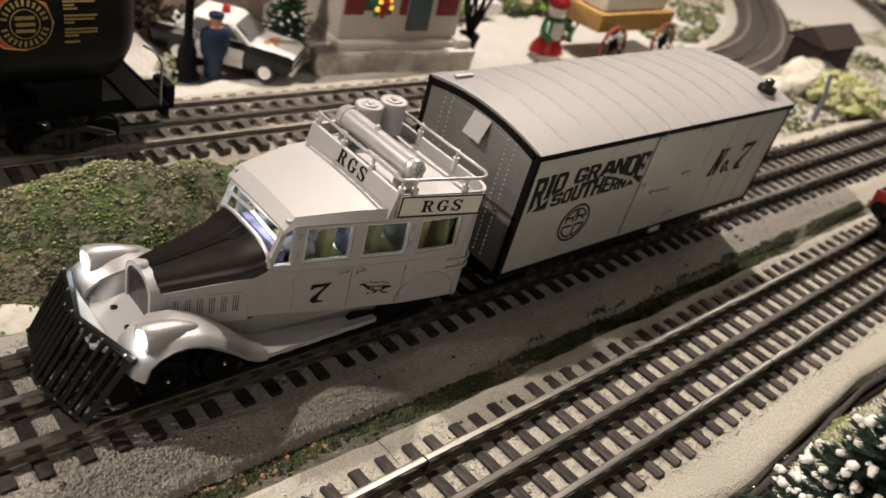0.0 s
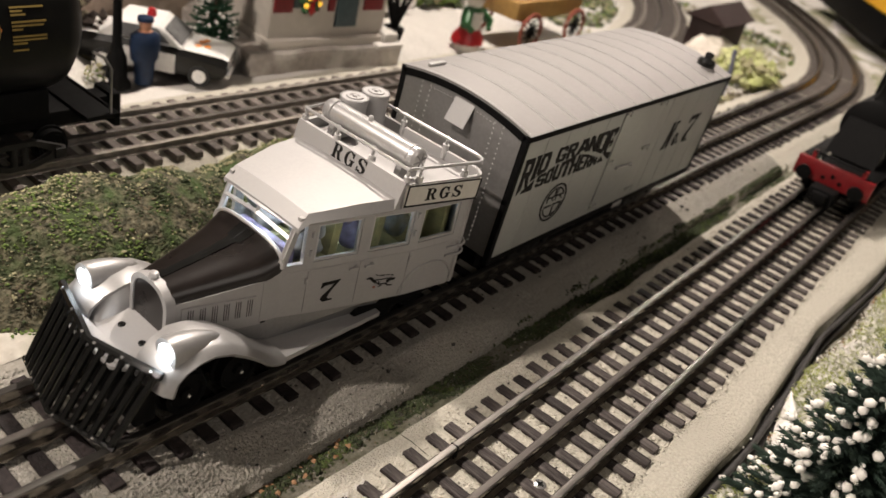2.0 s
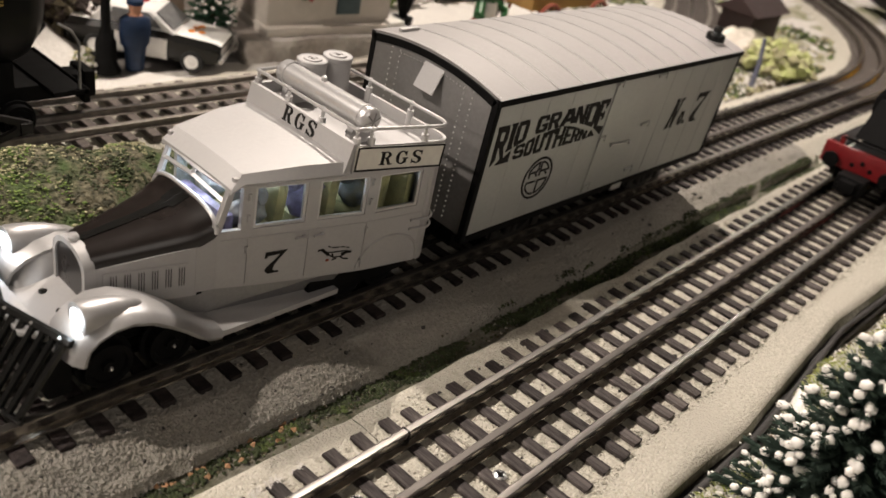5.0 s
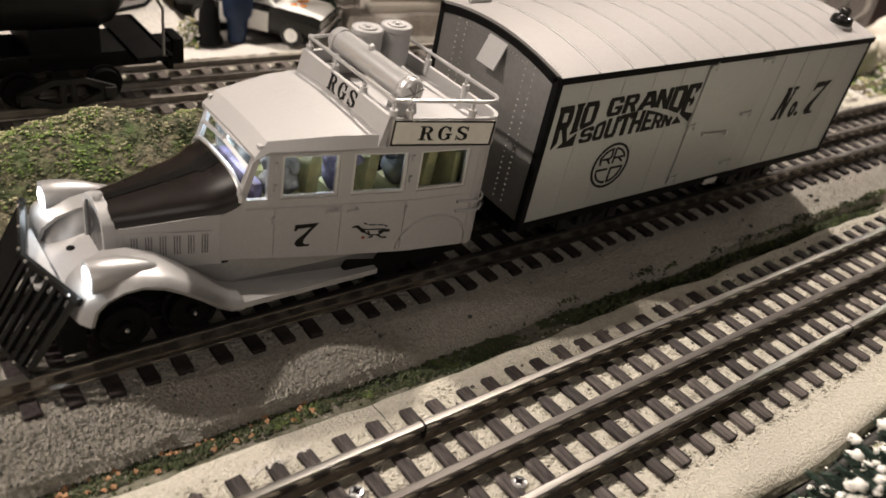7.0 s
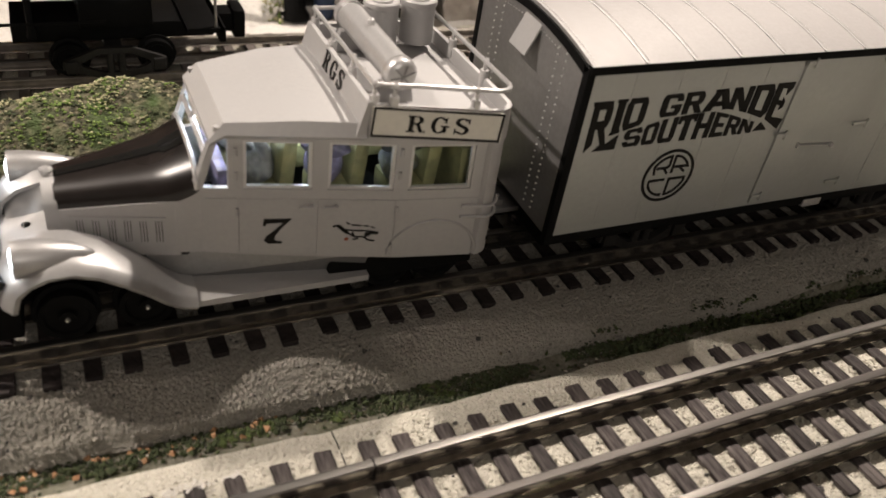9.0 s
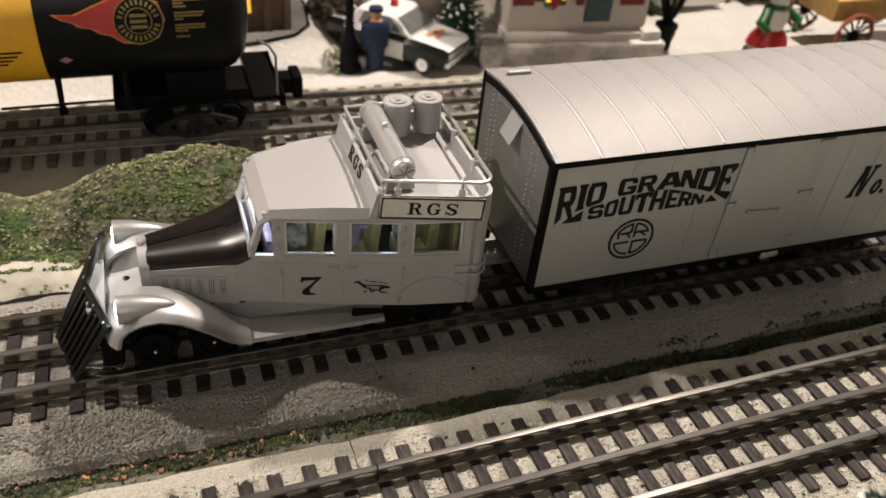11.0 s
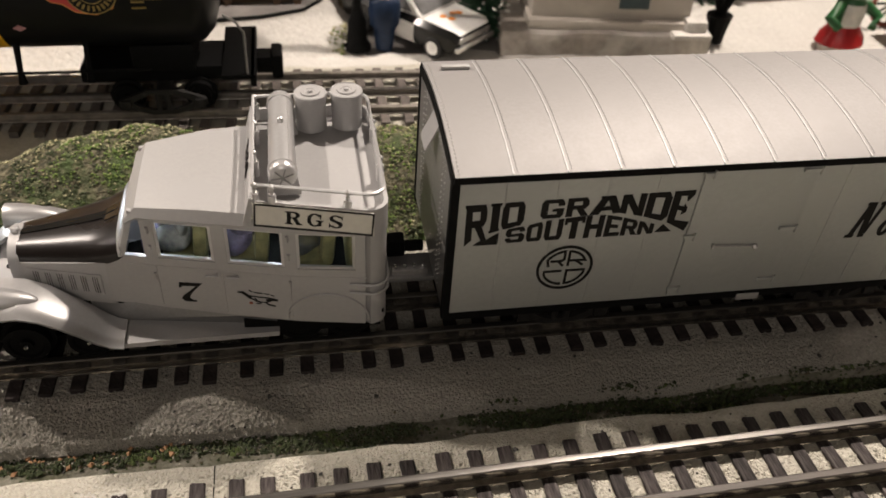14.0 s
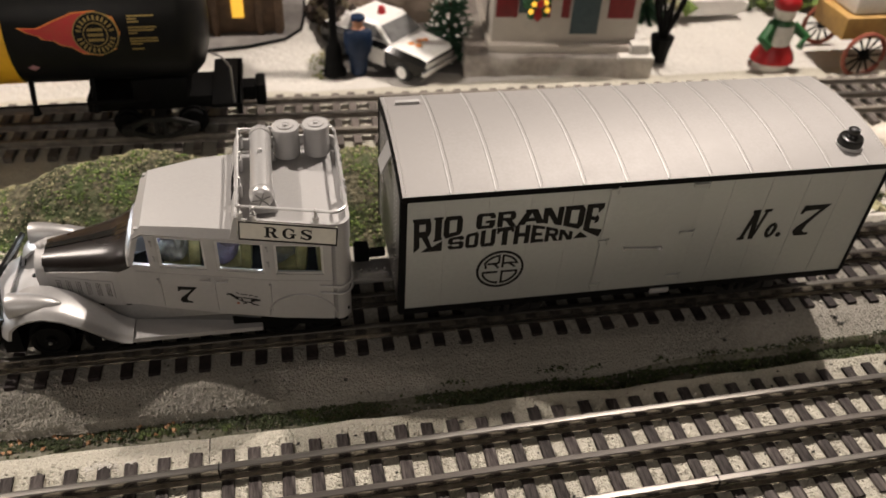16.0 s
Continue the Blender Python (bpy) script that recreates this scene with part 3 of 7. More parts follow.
def truck(parent, x, y, rail_z, span=0.13, r=0.058, half=0.165):
    bm = bm_new()
    box(bm, x - 0.03, x + 0.03, y - half - 0.05, y + half + 0.05, rail_z + 0.06, rail_z + 0.11, 0.004)
    t = part("truck", bm, TRUCK, parent, "black sprung truck")
    for s in (-1, 1):
        yy = y + s * (half + 0.055)
        bm = bm_new()
        outer = [(-span - 0.032, 0.045), (-span - 0.028, 0.075), (-0.06, 0.122), (0.06, 0.122), (span + 0.028, 0.075), (span + 0.032, 0.045), (span, 0.036), (0.05, 0.004), (-0.05, 0.004), (-span, 0.036)]
        rings = []
        for d in (-0.011, 0.011):
            rings.append([(x + a, yy + d, rail_z + h) for a, h in outer])
        hole = [(-span + 0.03, 0.062), (-span + 0.034, 0.068), (-0.055, 0.100), (0.055, 0.100), (span - 0.034, 0.068), (span - 0.03, 0.062), (span - 0.045, 0.050), (0.045, 0.026), (-0.045, 0.026), (-span + 0.045, 0.050)]
        inner = [[(x + a, yy + d, rail_z + h) for a, h in hole] for d in (0.011, -0.011)]
        loft(bm, [rings[0], rings[1], inner[0], inner[1], rings[0]], True, False)
        bmesh.ops.remove_doubles(bm, verts=bm.verts, dist=0.0001)
        part("side_frame", bm, TRUCK, t, smooth=0)
        for sx in (-1, 1):
            bm = bm_new()
            box(bm, x + sx * span - 0.022, x + sx * span + 0.022, min(yy + s * 0.010, yy + s * 0.024), max(yy + s * 0.010, yy + s * 0.024), rail_z + 0.034, rail_z + 0.078, 0.004)
            part("axle_box", bm, TRUCK, t)
            bm = bm_new()
            lathe(bm, [(0.014, 0.024), (0.014, 0.102)], (x + sx * 0.02, yy, rail_z), "z", 10)
            part("spring", bm, TRUCK, t)
    for sx in (-1, 1):
        wheelset(x + sx * span, y, rail_z + r, r, t, half)


truck(trailer, 0.40, 0.0, 0.10)
truck(trailer, 1.38, 0.0, 0.10)
bm = bm_new()
box(bm, 0.955, 1.035, -0.305, -0.255, 0.222, 0.250, 0.006)
part("side_lamp", bm, SILVER_BRIGHT, trailer, "small bright metal box under the sill")
bm = bm_new()
box(bm, -0.235, 0.04, -0.075, 0.045, 0.188, 0.206, 0.004)
box(bm, -0.14, -0.02, -0.060, -0.030, 0.206, 0.226, 0.003)
bar_ = part("drawbar", bm, GREY_END, trailer, "grey perforated drawbar plate")
for k in range(4):
    part("drawbar_pin", lathe(bm_new(), [(0.006, 0.0), (0.006, 0.012), (0.003, 0.014), (0.001, 0.014)], (-0.125 + 0.03 * k, -0.045, 0.224), "z", 8), CHROME, bar_)
bm = bm_new()
box(bm, -0.145, -0.085, 0.030, 0.085, 0.206, 0.272, 0.008)
box(bm, -0.09, -0.02, 0.042, 0.072, 0.216, 0.246, 0.006)
part("coupler", bm, BLACK, trailer, "black coupler block")

# lettering of the near side and the round emblem
FACE = -CY - 0.0012


def on_side(x, z, turn=0.0, tall=1.0, y=FACE):
    return Matrix.Translation((x, y, z)) @ Matrix.Rotation(radians(90), 4, "X") @ Matrix.Rotation(radians(turn), 4, "Z") @ Matrix.Diagonal((1, tall, 1, 1))


def bow(cx, cy, rx, ry, ix, iy, a0, a1, n=9):
    """Quads of a curved letter stroke between two ellipses, from one angle to another."""
    out = []
    for k in range(n):
        a, b = radians(a0 + (a1 - a0) * k / n), radians(a0 + (a1 - a0) * (k + 1) / n)
        out.append([(cx + ix * math.cos(a), cy + iy * math.sin(a)), (cx + rx * math.cos(a), cy + ry * math.sin(a)), (cx + rx * math.cos(b), cy + ry * math.sin(b)), (cx + ix * math.cos(b), cy + iy * math.sin(b))])
    return out


def slab(u0, u1, v0, v1):
    return [(u0, v0), (u1, v0), (u1, v1), (u0, v1)]


STEM_L, STEM_R = slab(0, 0.30, 0, 1), slab(0.70, 1, 0, 1)
CAP_TOP, CAP_LOW = [(0, 0.82), (1, 0.82), (0.88, 1), (0.12, 1)], [(0.12, 0), (0.88, 0), (1, 0.18), (0, 0.18)]
# heavy sign-painter's capitals, as flat pieces in a unit cell
GLYPHS = {
    "R": [STEM_L, [(0.30, 0.82), (1, 0.82), (0.88, 1), (0.30, 1)], slab(0.70, 1, 0.58, 0.82), [(0.30, 0.40), (0.86, 0.40), (1, 0.58), (0.30, 0.58)], [(0.44, 0.42), (0.78, 0.42), (1.06, 0), (0.70, 0)]],
    "long R": [[(0, 0), (0.34, 0.12), (0.30, 1), (0, 1)], slab(-0.06, 0.1, 0.93, 1), [(0.30, 0.84), (1, 0.84), (0.92, 1), (0.30, 1)], slab(0.68, 1, 0.60, 0.84), [(0.30, 0.44), (0.86, 0.44), (1, 0.60), (0.30, 0.60)], [(0.42, 0.46), (0.78, 0.46), (1.08, 0.02), (0.80, 0.06)], [(0.80, 0.06), (1.08, 0.02), (0.62, -0.04), (0.46, -0.04)]],
    "I": [slab(0.16, 0.88, 0, 1), slab(0, 1, 0.92, 1), slab(0.05, 1, 0, 0.08)],
    "O": [slab(0, 0.30, 0.18, 0.82), slab(0.70, 1, 0.18, 0.82), CAP_TOP, CAP_LOW],
    "G": [slab(0, 0.30, 0.18, 0.82), CAP_TOP, CAP_LOW, slab(0.72, 1, 0.66, 0.82), slab(0.70, 1, 0.18, 0.50), slab(0.50, 0.72, 0.36, 0.50)],
    "A": [[(0, 0), (0.28, 0), (0.56, 1), (0.34, 1)], [(0.72, 0), (1, 0), (0.70, 1), (0.44, 1)], [(0.22, 0.20), (0.78, 0.20), (0.70, 0.42), (0.30, 0.42)], slab(0.26, 0.60, 0.9, 1)],
    "N": [slab(0, 0.27, 0, 1), slab(0.73, 1, 0, 1), [(0.02, 1), (0.36, 1), (0.98, 0), (0.64, 0)]],
    "D": [STEM_L, [(0.30, 0.82), (1, 0.82), (0.84, 1), (0.30, 1)], slab(0.70, 1, 0.20, 0.82), [(0.30, 0), (0.80, 0), (1, 0.20), (0.30, 0.18)]],
    "E": [slab(0, 0.34, 0, 1), slab(0.34, 1, 0.84, 1), slab(0.34, 0.84, 0.42, 0.58), slab(0.34, 1, 0, 0.17)],
    "swash E": [slab(0, 0.36, 0, 1), slab(0.36, 1, 0.87, 1), [(0.74, 0.72), (0.98, 0.87), (0.36, 0.87), (0.66, 0.87)], slab(0.36, 0.82, 0.46, 0.58), [(0.60, 0.36), (0.82, 0.46), (0.82, 0.58), (0.66, 0.66)], [(0.36, 0), (1.0, 0.0), (1.14, 0.24), (0.36, 0.15)]],
    "S": [CAP_TOP, CAP_LOW, slab(0, 0.30, 0.56, 0.82), [(0, 0.56), (0.14, 0.42), (1, 0.42), (0.86, 0.58)], slab(0.70, 1, 0.18, 0.44), slab(0.72, 1, 0.70, 0.82), slab(0, 0.28, 0.18, 0.30)],
    "U": [slab(0, 0.30, 0.18, 1), slab(0.70, 1, 0.18, 1), CAP_LOW],
    "T": [slab(0, 1, 0.80, 1), slab(0.34, 0.66, 0, 0.80), slab(0, 0.14, 0.70, 0.80), slab(0.86, 1, 0.70, 0.80)],
    "H": [STEM_L, STEM_R, slab(0.30, 0.70, 0.40, 0.58)],
    "slant N": [slab(0.06, 0.28, 0, 1), slab(-0.06, 0.36, 0, 0.08), slab(-0.04, 0.30, 0.92, 1), [(0.06, 1), (0.38, 1), (0.92, 0), (0.62, 0)], slab(0.74, 0.90, 0.1, 1), slab(0.62, 1.06, 0.92, 1)],
    "small o": bow(0.5, 0.5, 0.48, 0.5, 0.16, 0.30, 0, 360, 16),
    "dot": bow(0.5, 0.5, 0.5, 0.5, 0.02, 0.02, 0, 360, 10),
    "7": [[(0.02, 0.74), (0.12, 0.74), (0.20, 1.0), (0.06, 1.0)], [(0.10, 0.82), (0.46, 0.84), (0.46, 1.0), (0.14, 0.99)], [(0.46, 0.84), (0.84, 0.86), (0.98, 1.0), (0.46, 0.99)], [(0.70, 0.84), (0.98, 1.0), (0.62, 0.60), (0.44, 0.56)], [(0.44, 0.56), (0.62, 0.60), (0.44, 0.34), (0.14, 0.30)], [(0.14, 0.30), (0.44, 0.34), (0.40, 0.16), (0.06, 0.14)], [(0.06, 0.14), (0.40, 0.16), (0.52, 0.06), (0.18, 0.0)], slab(0.18, 0.66, 0.0, 0.07)],
    "serif R": [slab(0.12, 0.36, 0, 1), slab(0, 0.48, 0, 0.07), slab(0, 0.4, 0.93, 1), slab(0.36, 0.56, 0.93, 1), slab(0.36, 0.56, 0.49, 0.56)] + bow(0.54, 0.745, 0.36, 0.255, 0.12, 0.185, -90, 90) + [[(0.46, 0.50), (0.70, 0.50), (0.96, 0), (0.72, 0)], slab(0.72, 1.06, 0, 0.07)],
    "serif G": bow(0.5, 0.5, 0.48, 0.52, 0.24, 0.45, 42, 318, 14) + [slab(0.70, 0.92, 0.06, 0.44), slab(0.58, 1.04, 0.40, 0.47), [(0.78, 0.66), (0.88, 0.62), (0.90, 1.0), (0.80, 0.92)]],
    "serif S": bow(0.46, 0.74, 0.40, 0.28, 0.18, 0.21, 25, 250, 9) + bow(0.50, 0.27, 0.40, 0.29, 0.16, 0.22, -155, 75, 9) + [[(0.12, 0.62), (0.30, 0.72), (0.86, 0.36), (0.70, 0.26)], [(0.80, 0.68), (0.88, 0.68), (0.88, 1.0), (0.80, 0.94)], [(0.06, 0.0), (0.14, 0.06), (0.14, 0.34), (0.06, 0.34)]],
}


def glyph(ch, m, corners, mat, parent):
    """One letter. corners: lower left, lower right, upper right, upper left of its cell on the plane that m sets up."""
    bl, br, tr, tl = (Vector(c) for c in corners)
    bm = bm_new()
    for piece in GLYPHS[ch]:
        flat = [(1 - v) * ((1 - u) * bl + u * br) + v * ((1 - u) * tl + u * tr) for u, v in piece]
        hexa(bm, [(q.x, q.y, -0.0012) for q in flat] + [(q.x, q.y, 0.0012) for q in flat])
    bmesh.ops.recalc_face_normals(bm, faces=bm.faces)
    bmesh.ops.transform(bm, matrix=m, verts=bm.verts)
    return part("letter", bm, mat, parent, smooth=0)


def cell(u0, u1, v0, v1, slant=0.0):
    return ((u0, v0), (u1, v0), (u1 + slant, v1), (u0 + slant, v1))


SIDE = on_side(0, 0)
lettering = part("lettering", prism(bm_new(), [(0.067, 0.533), (0.128, 0.533), (0.129, 0.576)], FACE - 0.001, FACE + 0.0012), INK, trailer, "black painted lettering", smooth=0)
part("swash", prism(bm_new(), [(0.604, 0.541), (0.655, 0.541), (0.624, 0.569)], FACE - 0.001, FACE + 0.0012), INK, lettering, smooth=0)


def top_line(x):
    return 0.680 + 0.0155 * x


def mid_line(x):
    """The foot of the upper word, sinking at its end."""
    return lerp(((0.0, 0.560), (0.09, 0.574), (0.20, 0.604), (0.244, 0.618), (0.49, 0.624), (0.55, 0.606), (0.63, 0.578), (0.70, 0.536)), x)


def arch_line(x):
    return lerp(((0.15, 0.586), (0.21, 0.595), (0.26, 0.608), (0.38, 0.619), (0.44, 0.618), (0.50, 0.603), (0.55, 0.586), (0.60, 0.571)), x)


glyph("long R", SIDE, ((0.031, 0.533), (0.090, 0.545), (0.088, 0.680), (0.029, 0.680)), INK, lettering)
for ch, x0, x1 in (("I", 0.097, 0.128), ("O", 0.132, 0.196), ("G", 0.243, 0.309), ("R", 0.317, 0.380), ("A", 0.388, 0.484), ("N", 0.478, 0.549), ("D", 0.555, 0.628), ("swash E", 0.632, 0.694)):
    glyph(ch, SIDE, ((x0, mid_line(x0)), (x1, mid_line(x1)), (x1, top_line(x1)), (x0, top_line(x0))), INK, lettering)
for ch, x0, x1 in (("S", 0.150, 0.205), ("O", 0.211, 0.256), ("U", 0.264, 0.316), ("T", 0.320, 0.380), ("H", 0.383, 0.438), ("E", 0.445, 0.491), ("R", 0.496, 0.543), ("N", 0.548, 0.596)):
    glyph(ch, SIDE, ((x0, 0.536), (x1, 0.537), (x1, arch_line(x1)), (x0, arch_line(x0))), INK, lettering)
glyph("slant N", SIDE, cell(1.252, 1.318, 0.466, 0.604, 0.030), INK, lettering)
glyph("small o", SIDE, cell(1.350, 1.394, 0.465, 0.535, 0.010), INK, lettering)
glyph("dot", SIDE, cell(1.404, 1.424, 0.465, 0.487), INK, lettering)
glyph("7", SIDE, cell(1.462, 1.575, 0.464, 0.607, 0.012), INK, lettering)


def stroke(bm, pts, w):
    """A flat painted line with mitred bends on the trailer's near side."""
    pts = [Vector(q) for q in pts]
    left, right = [], []
    for i, q in enumerate(pts):
        a = (q - pts[i - 1]).normalized() if i else None
        b = (pts[i + 1] - q).normalized() if i < len(pts) - 1 else None
        d = ((a or b) + (b or a)).normalized()
        n = Vector((-d.y, d.x))
        k = w / 2 / max(0.5, abs(n.dot(Vector((-(b or a).y, (b or a).x)))))
        left.append(q + n * k)
        right.append(q - n * k)
    for i in range(len(pts) - 1):
        c = (right[i], right[i + 1], left[i + 1], left[i])
        hexa(bm, [(v.x, FACE - 0.001, v.y) for v in c] + [(v.x, FACE + 0.0012, v.y) for v in c])


EX, EZ, ER = 0.347, 0.421, 0.083


def on_ring(deg, r):
    return (EX + r * math.cos(radians(deg)), EZ + r * math.sin(radians(deg)))


bm = bm_new()
stroke(bm, [on_ring(360 * k / 56, ER) for k in range(57)], 0.0085)
emblem = part("emblem", bm, INK, trailer, "round black line emblem", smooth=0)
IN = 0.066
for pts in (
    [(EX - 0.052, EZ + 0.008), *[on_ring(a, IN) for a in range(150, 94, -9)], (EX - 0.006, EZ + 0.046), (EX - 0.006, EZ + 0.034), (EX - 0.014, EZ + 0.028), (EX - 0.048, EZ + 0.028)],
    [(EX - 0.024, EZ + 0.028), (EX - 0.007, EZ + 0.008)],
    [(EX + 0.008, EZ + 0.008), (EX + 0.008, EZ + 0.064), *[on_ring(a, IN) for a in range(78, 22, -9)], (EX + 0.050, EZ + 0.028), (EX + 0.010, EZ + 0.028)],
    [(EX + 0.030, EZ + 0.028), (EX + 0.054, EZ + 0.008)],
    [(EX - 0.008, EZ - 0.012), (EX - 0.062, EZ - 0.012), *[on_ring(a, IN) for a in range(200, 264, 9)], (EX - 0.008, EZ - 0.060)],
    [(EX + 0.008, EZ - 0.012), (EX + 0.062, EZ - 0.012), *[on_ring(a, IN) for a in range(340, 284, -9)], (EX + 0.008, EZ - 0.064), (EX + 0.008, EZ - 0.008)],
):
    bm = bm_new()
    stroke(bm, pts, 0.0075)
    bmesh.ops.recalc_face_normals(bm, faces=bm.faces)
    part("emblem_letter", bm, INK, emblem, smooth=0)


# ---- the silver railbus ----
YC = -0.022
bus = thing("railbus", (-0.85, YC - 0.25, 0.10), "silver railbus with black bonnet, lit headlights and lit cab", "rail vehicle")
bus.location.x += 0.0008
bus.location.y += 0.0014
bus.rotation_euler = (radians(BUS_LEAN), 0, 0)
HALF = ((-0.99, 0.150), (-0.93, 0.155), (-0.83, 0.180), (-0.67, 0.212), (-0.55, 0.238), (-0.45, 0.258), (-0.23, 0.284), (-0.19, 0.286))


def half(x):
    return lerp(HALF, x)


def zb(x):
    return lerp(((-0.99, 0.285), (-0.7, 0.262), (-0.45, 0.250), (-0.2, 0.240)), x)


def wz0(x):
    return 0.463 - 0.012 * (x + 0.83) / 0.6


def wz1(x):
    return 0.593 - 0.016 * (x + 0.83) / 0.6


def zr(x):
    return 0.622 - 0.018 * (x + 0.83) / 0.6


WINDOWS = ((-0.834, -0.677), (-0.640, -0.482), (-0.446, -0.283))
for s in (-1, 1):
    bm = bm_new()
    cuts = [-0.868, *[v for w in WINDOWS for v in w], -0.255]

    def wall_cell(x0, x1, lo, hi):
        t = 0.014
        cor = []
        for h in (lo, hi):
            cor += [(x0, YC + s * half(x0), h(x0)), (x1, YC + s * half(x1), h(x1)), (x1, YC + s * (half(x1) - t), h(x1)), (x0, YC + s * (half(x0) - t), h(x0))]
        hexa(bm, cor)

    for x0, x1 in zip(cuts, cuts[1:]):
        mid = (x0 + x1) / 2
        win = any(a - 1e-6 <= x0 and x1 <= b + 1e-6 for a, b in WINDOWS)
        wall_cell(x0, x1, zb, wz0)
        if not win:
            wall_cell(x0, x1, wz0, wz1)
        wall_cell(x0, x1, wz1, zr)
    wall_cell(-0.93, -0.868, zb, wz0)
    wall_cell(-0.895, -0.868, wz1, zr)
    wall_cell(-0.99, -0.93, zb, lambda x: lerp(((-0.99, 0.425), (-0.93, 0.468)), x))
    bmesh.ops.remove_doubles(bm, verts=bm.verts, dist=0.0004)
    bmesh.ops.recalc_face_normals(bm, faces=bm.faces)
    side = part("side_wall", bm, SILVER, bus, "silver cab side with three windows")
    bm = bm_new()
    cor = []
    for x0, x1, z in ((-0.944, -0.926, 0.466), (-0.902, -0.886, 0.594)):
        cor += [(x0, YC + s * (half(-0.92) + 0.001), z), (x1, YC + s * (half(-0.905) + 0.001), z), (x1, YC + s * (half(-0.905) - 0.016), z), (x0, YC + s * (half(-0.92) - 0.016), z)]
    hexa(bm, cor)
    bmesh.ops.recalc_face_normals(bm, faces=bm.faces)
    part("door_pillar", bm, SILVER, side, "slanting windscreen pillar", smooth=0)
    for a, b in WINDOWS:
        bm = bm_new()
        w = 0.008
        for x0, x1, lo, hi in ((a, b, wz0, lambda x: wz0(x) + w), (a, b, lambda x: wz1(x) - w * 0.7, wz1), (a, a + w, wz0, wz1), (b - w, b, wz0, wz1)):
            cor = []
            for h in (lo, hi):
                cor += [(x0, YC + s * (half(x0) - 0.004), h(x0)), (x1, YC + s * (half(x1) - 0.004), h(x1)), (x1, YC + s * (half(x1) - 0.013), h(x1)), (x0, YC + s * (half(x0) - 0.013), h(x0))]
            hexa(bm, cor)
        bmesh.ops.recalc_face_normals(bm, faces=bm.faces)
        wf = part("window_frame", bm, SILVER_BRIGHT, side, smooth=0)
        bm = bm_new()
        cor = []
        for h in (wz0, wz1):
            cor += [(a, YC + s * (half(a) - 0.008), h(a)), (b, YC + s * (half(b) - 0.008), h(b)), (b, YC + s * (half(b) - 0.0095), h(b)), (a, YC + s * (half(a) - 0.0095), h(a))]
        hexa(bm, cor)
        bmesh.ops.recalc_face_normals(bm, faces=bm.faces)
        pane = part("pane", bm, GLASS, side, "clear plastic window pane", smooth=0)
        pane.visible_shadow = False
    # door seams, handles, hinges
    bm = bm_new()
    for x in (-0.845, -0.660, -0.470):
        y = YC + s * (half(x) + 0.001)
        tube(bm, [(x, y, zb(x) + 0.012), (x, y, wz0(x) - 0.03)], 0.0022, 5)
    for x0, x1 in ((-0.92, -0.845), (-0.845, -0.66), (-0.66, -0.47), (-0.47, -0.25)):
        tube(bm, [(x0, YC + s * (half(x0) + 0.0005), wz0(x0) - 0.028), (x1, YC + s * (half(x1) + 0.0005), wz0(x1) - 0.028)], 0.002, 5)
    part("door_seams", bm, SILVER, side)
    for x in (-0.69, -0.632):
        bm = bm_new()
        y = YC + s * (half(x) + 0.008)
        tube(bm, [(x - 0.018, y, wz0(x) - 0.045), (x + 0.018, y + s * 0.003, wz0(x) - 0.047)], 0.004, 6)
        box(bm, x + 0.01, x + 0.018, min(y, y - s * 0.009), max(y, y - s * 0.009), wz0(x) - 0.053, wz0(x) - 0.041)
        part("door_handle", bm, SILVER, side)
    for x in (-0.850, -0.470):
        for z in (0.50, 0.565, 0.40):
            bm = bm_new()
            tube(bm, [(x, YC + s * (half(x) + 0.003), z - 0.01), (x, YC + s * (half(x) + 0.003), z + 0.01)], 0.005, 6)
            part("hinge", bm, SILVER, side)
    # wheel arch line on the rear quarter
    bm = bm_new()
    pts = []
    for k in range(17):
        a = math.pi * k / 16
        x = -0.365 - 0.118 * math.cos(a)
        pts.append((x, YC + s * (half(x) + 0.001), 0.262 + 0.098 * math.sin(a)))
    tube(bm, pts, 0.0045, 6)
    part("wheel_arch", bm, SILVER, side)
    # bands round the rear corner
    for z in (0.365, 0.398):
        bm = bm_new()
        pts = [(-0.30, YC + s * (half(-0.3) + 0.003), z + 0.004), (-0.245, YC + s * (half(-0.25) + 0.004), z)]
        for k in range(7):
            a = math.pi / 2 * k / 6
            pts.append((-0.235 + 0.05 * math.sin(a), YC + s * (half(-0.23) - 0.045 + 0.05 * math.cos(a)), z))
        pts.append((-0.183, YC, z))
        tube(bm, pts, 0.0045, 6)
        part("bumper_band", bm, SILVER, bus)

# rounded rear corners and back wall
bm = bm_new()
rings = []
for h in (0.240, 0.606):
    out = []
    for k in range(8):
        a = math.pi / 2 * k / 7
        out.append((-0.240 + 0.05 * math.sin(a), YC - (half(-0.24) - 0.05 + 0.05 * math.cos(a)), h))
    out += [(x, 2 * YC - y, z) for x, y, z in reversed(out)]
    inn = [(x - 0.014, YC + (y - YC) * 0.95, z) for x, y, z in reversed(out)]
    rings.append(out + inn)
loft(bm, rings)
part("rear_wall", bm, SILVER, bus, "silver rounded rear wall")

# floor
bm = bm_new()
prism(bm, [(-0.98, YC - 0.145), (-0.93, YC - 0.15), (-0.55, YC - 0.225), (-0.20, YC - 0.27), (-0.20, YC + 0.27), (-0.55, YC + 0.225), (-0.93, YC + 0.15), (-0.98, YC + 0.145)], 0.272, 0.285, "z")
part("floor", bm, BLACK, bus)

# roof: visor, sloping front and side facets
bm = bm_new()


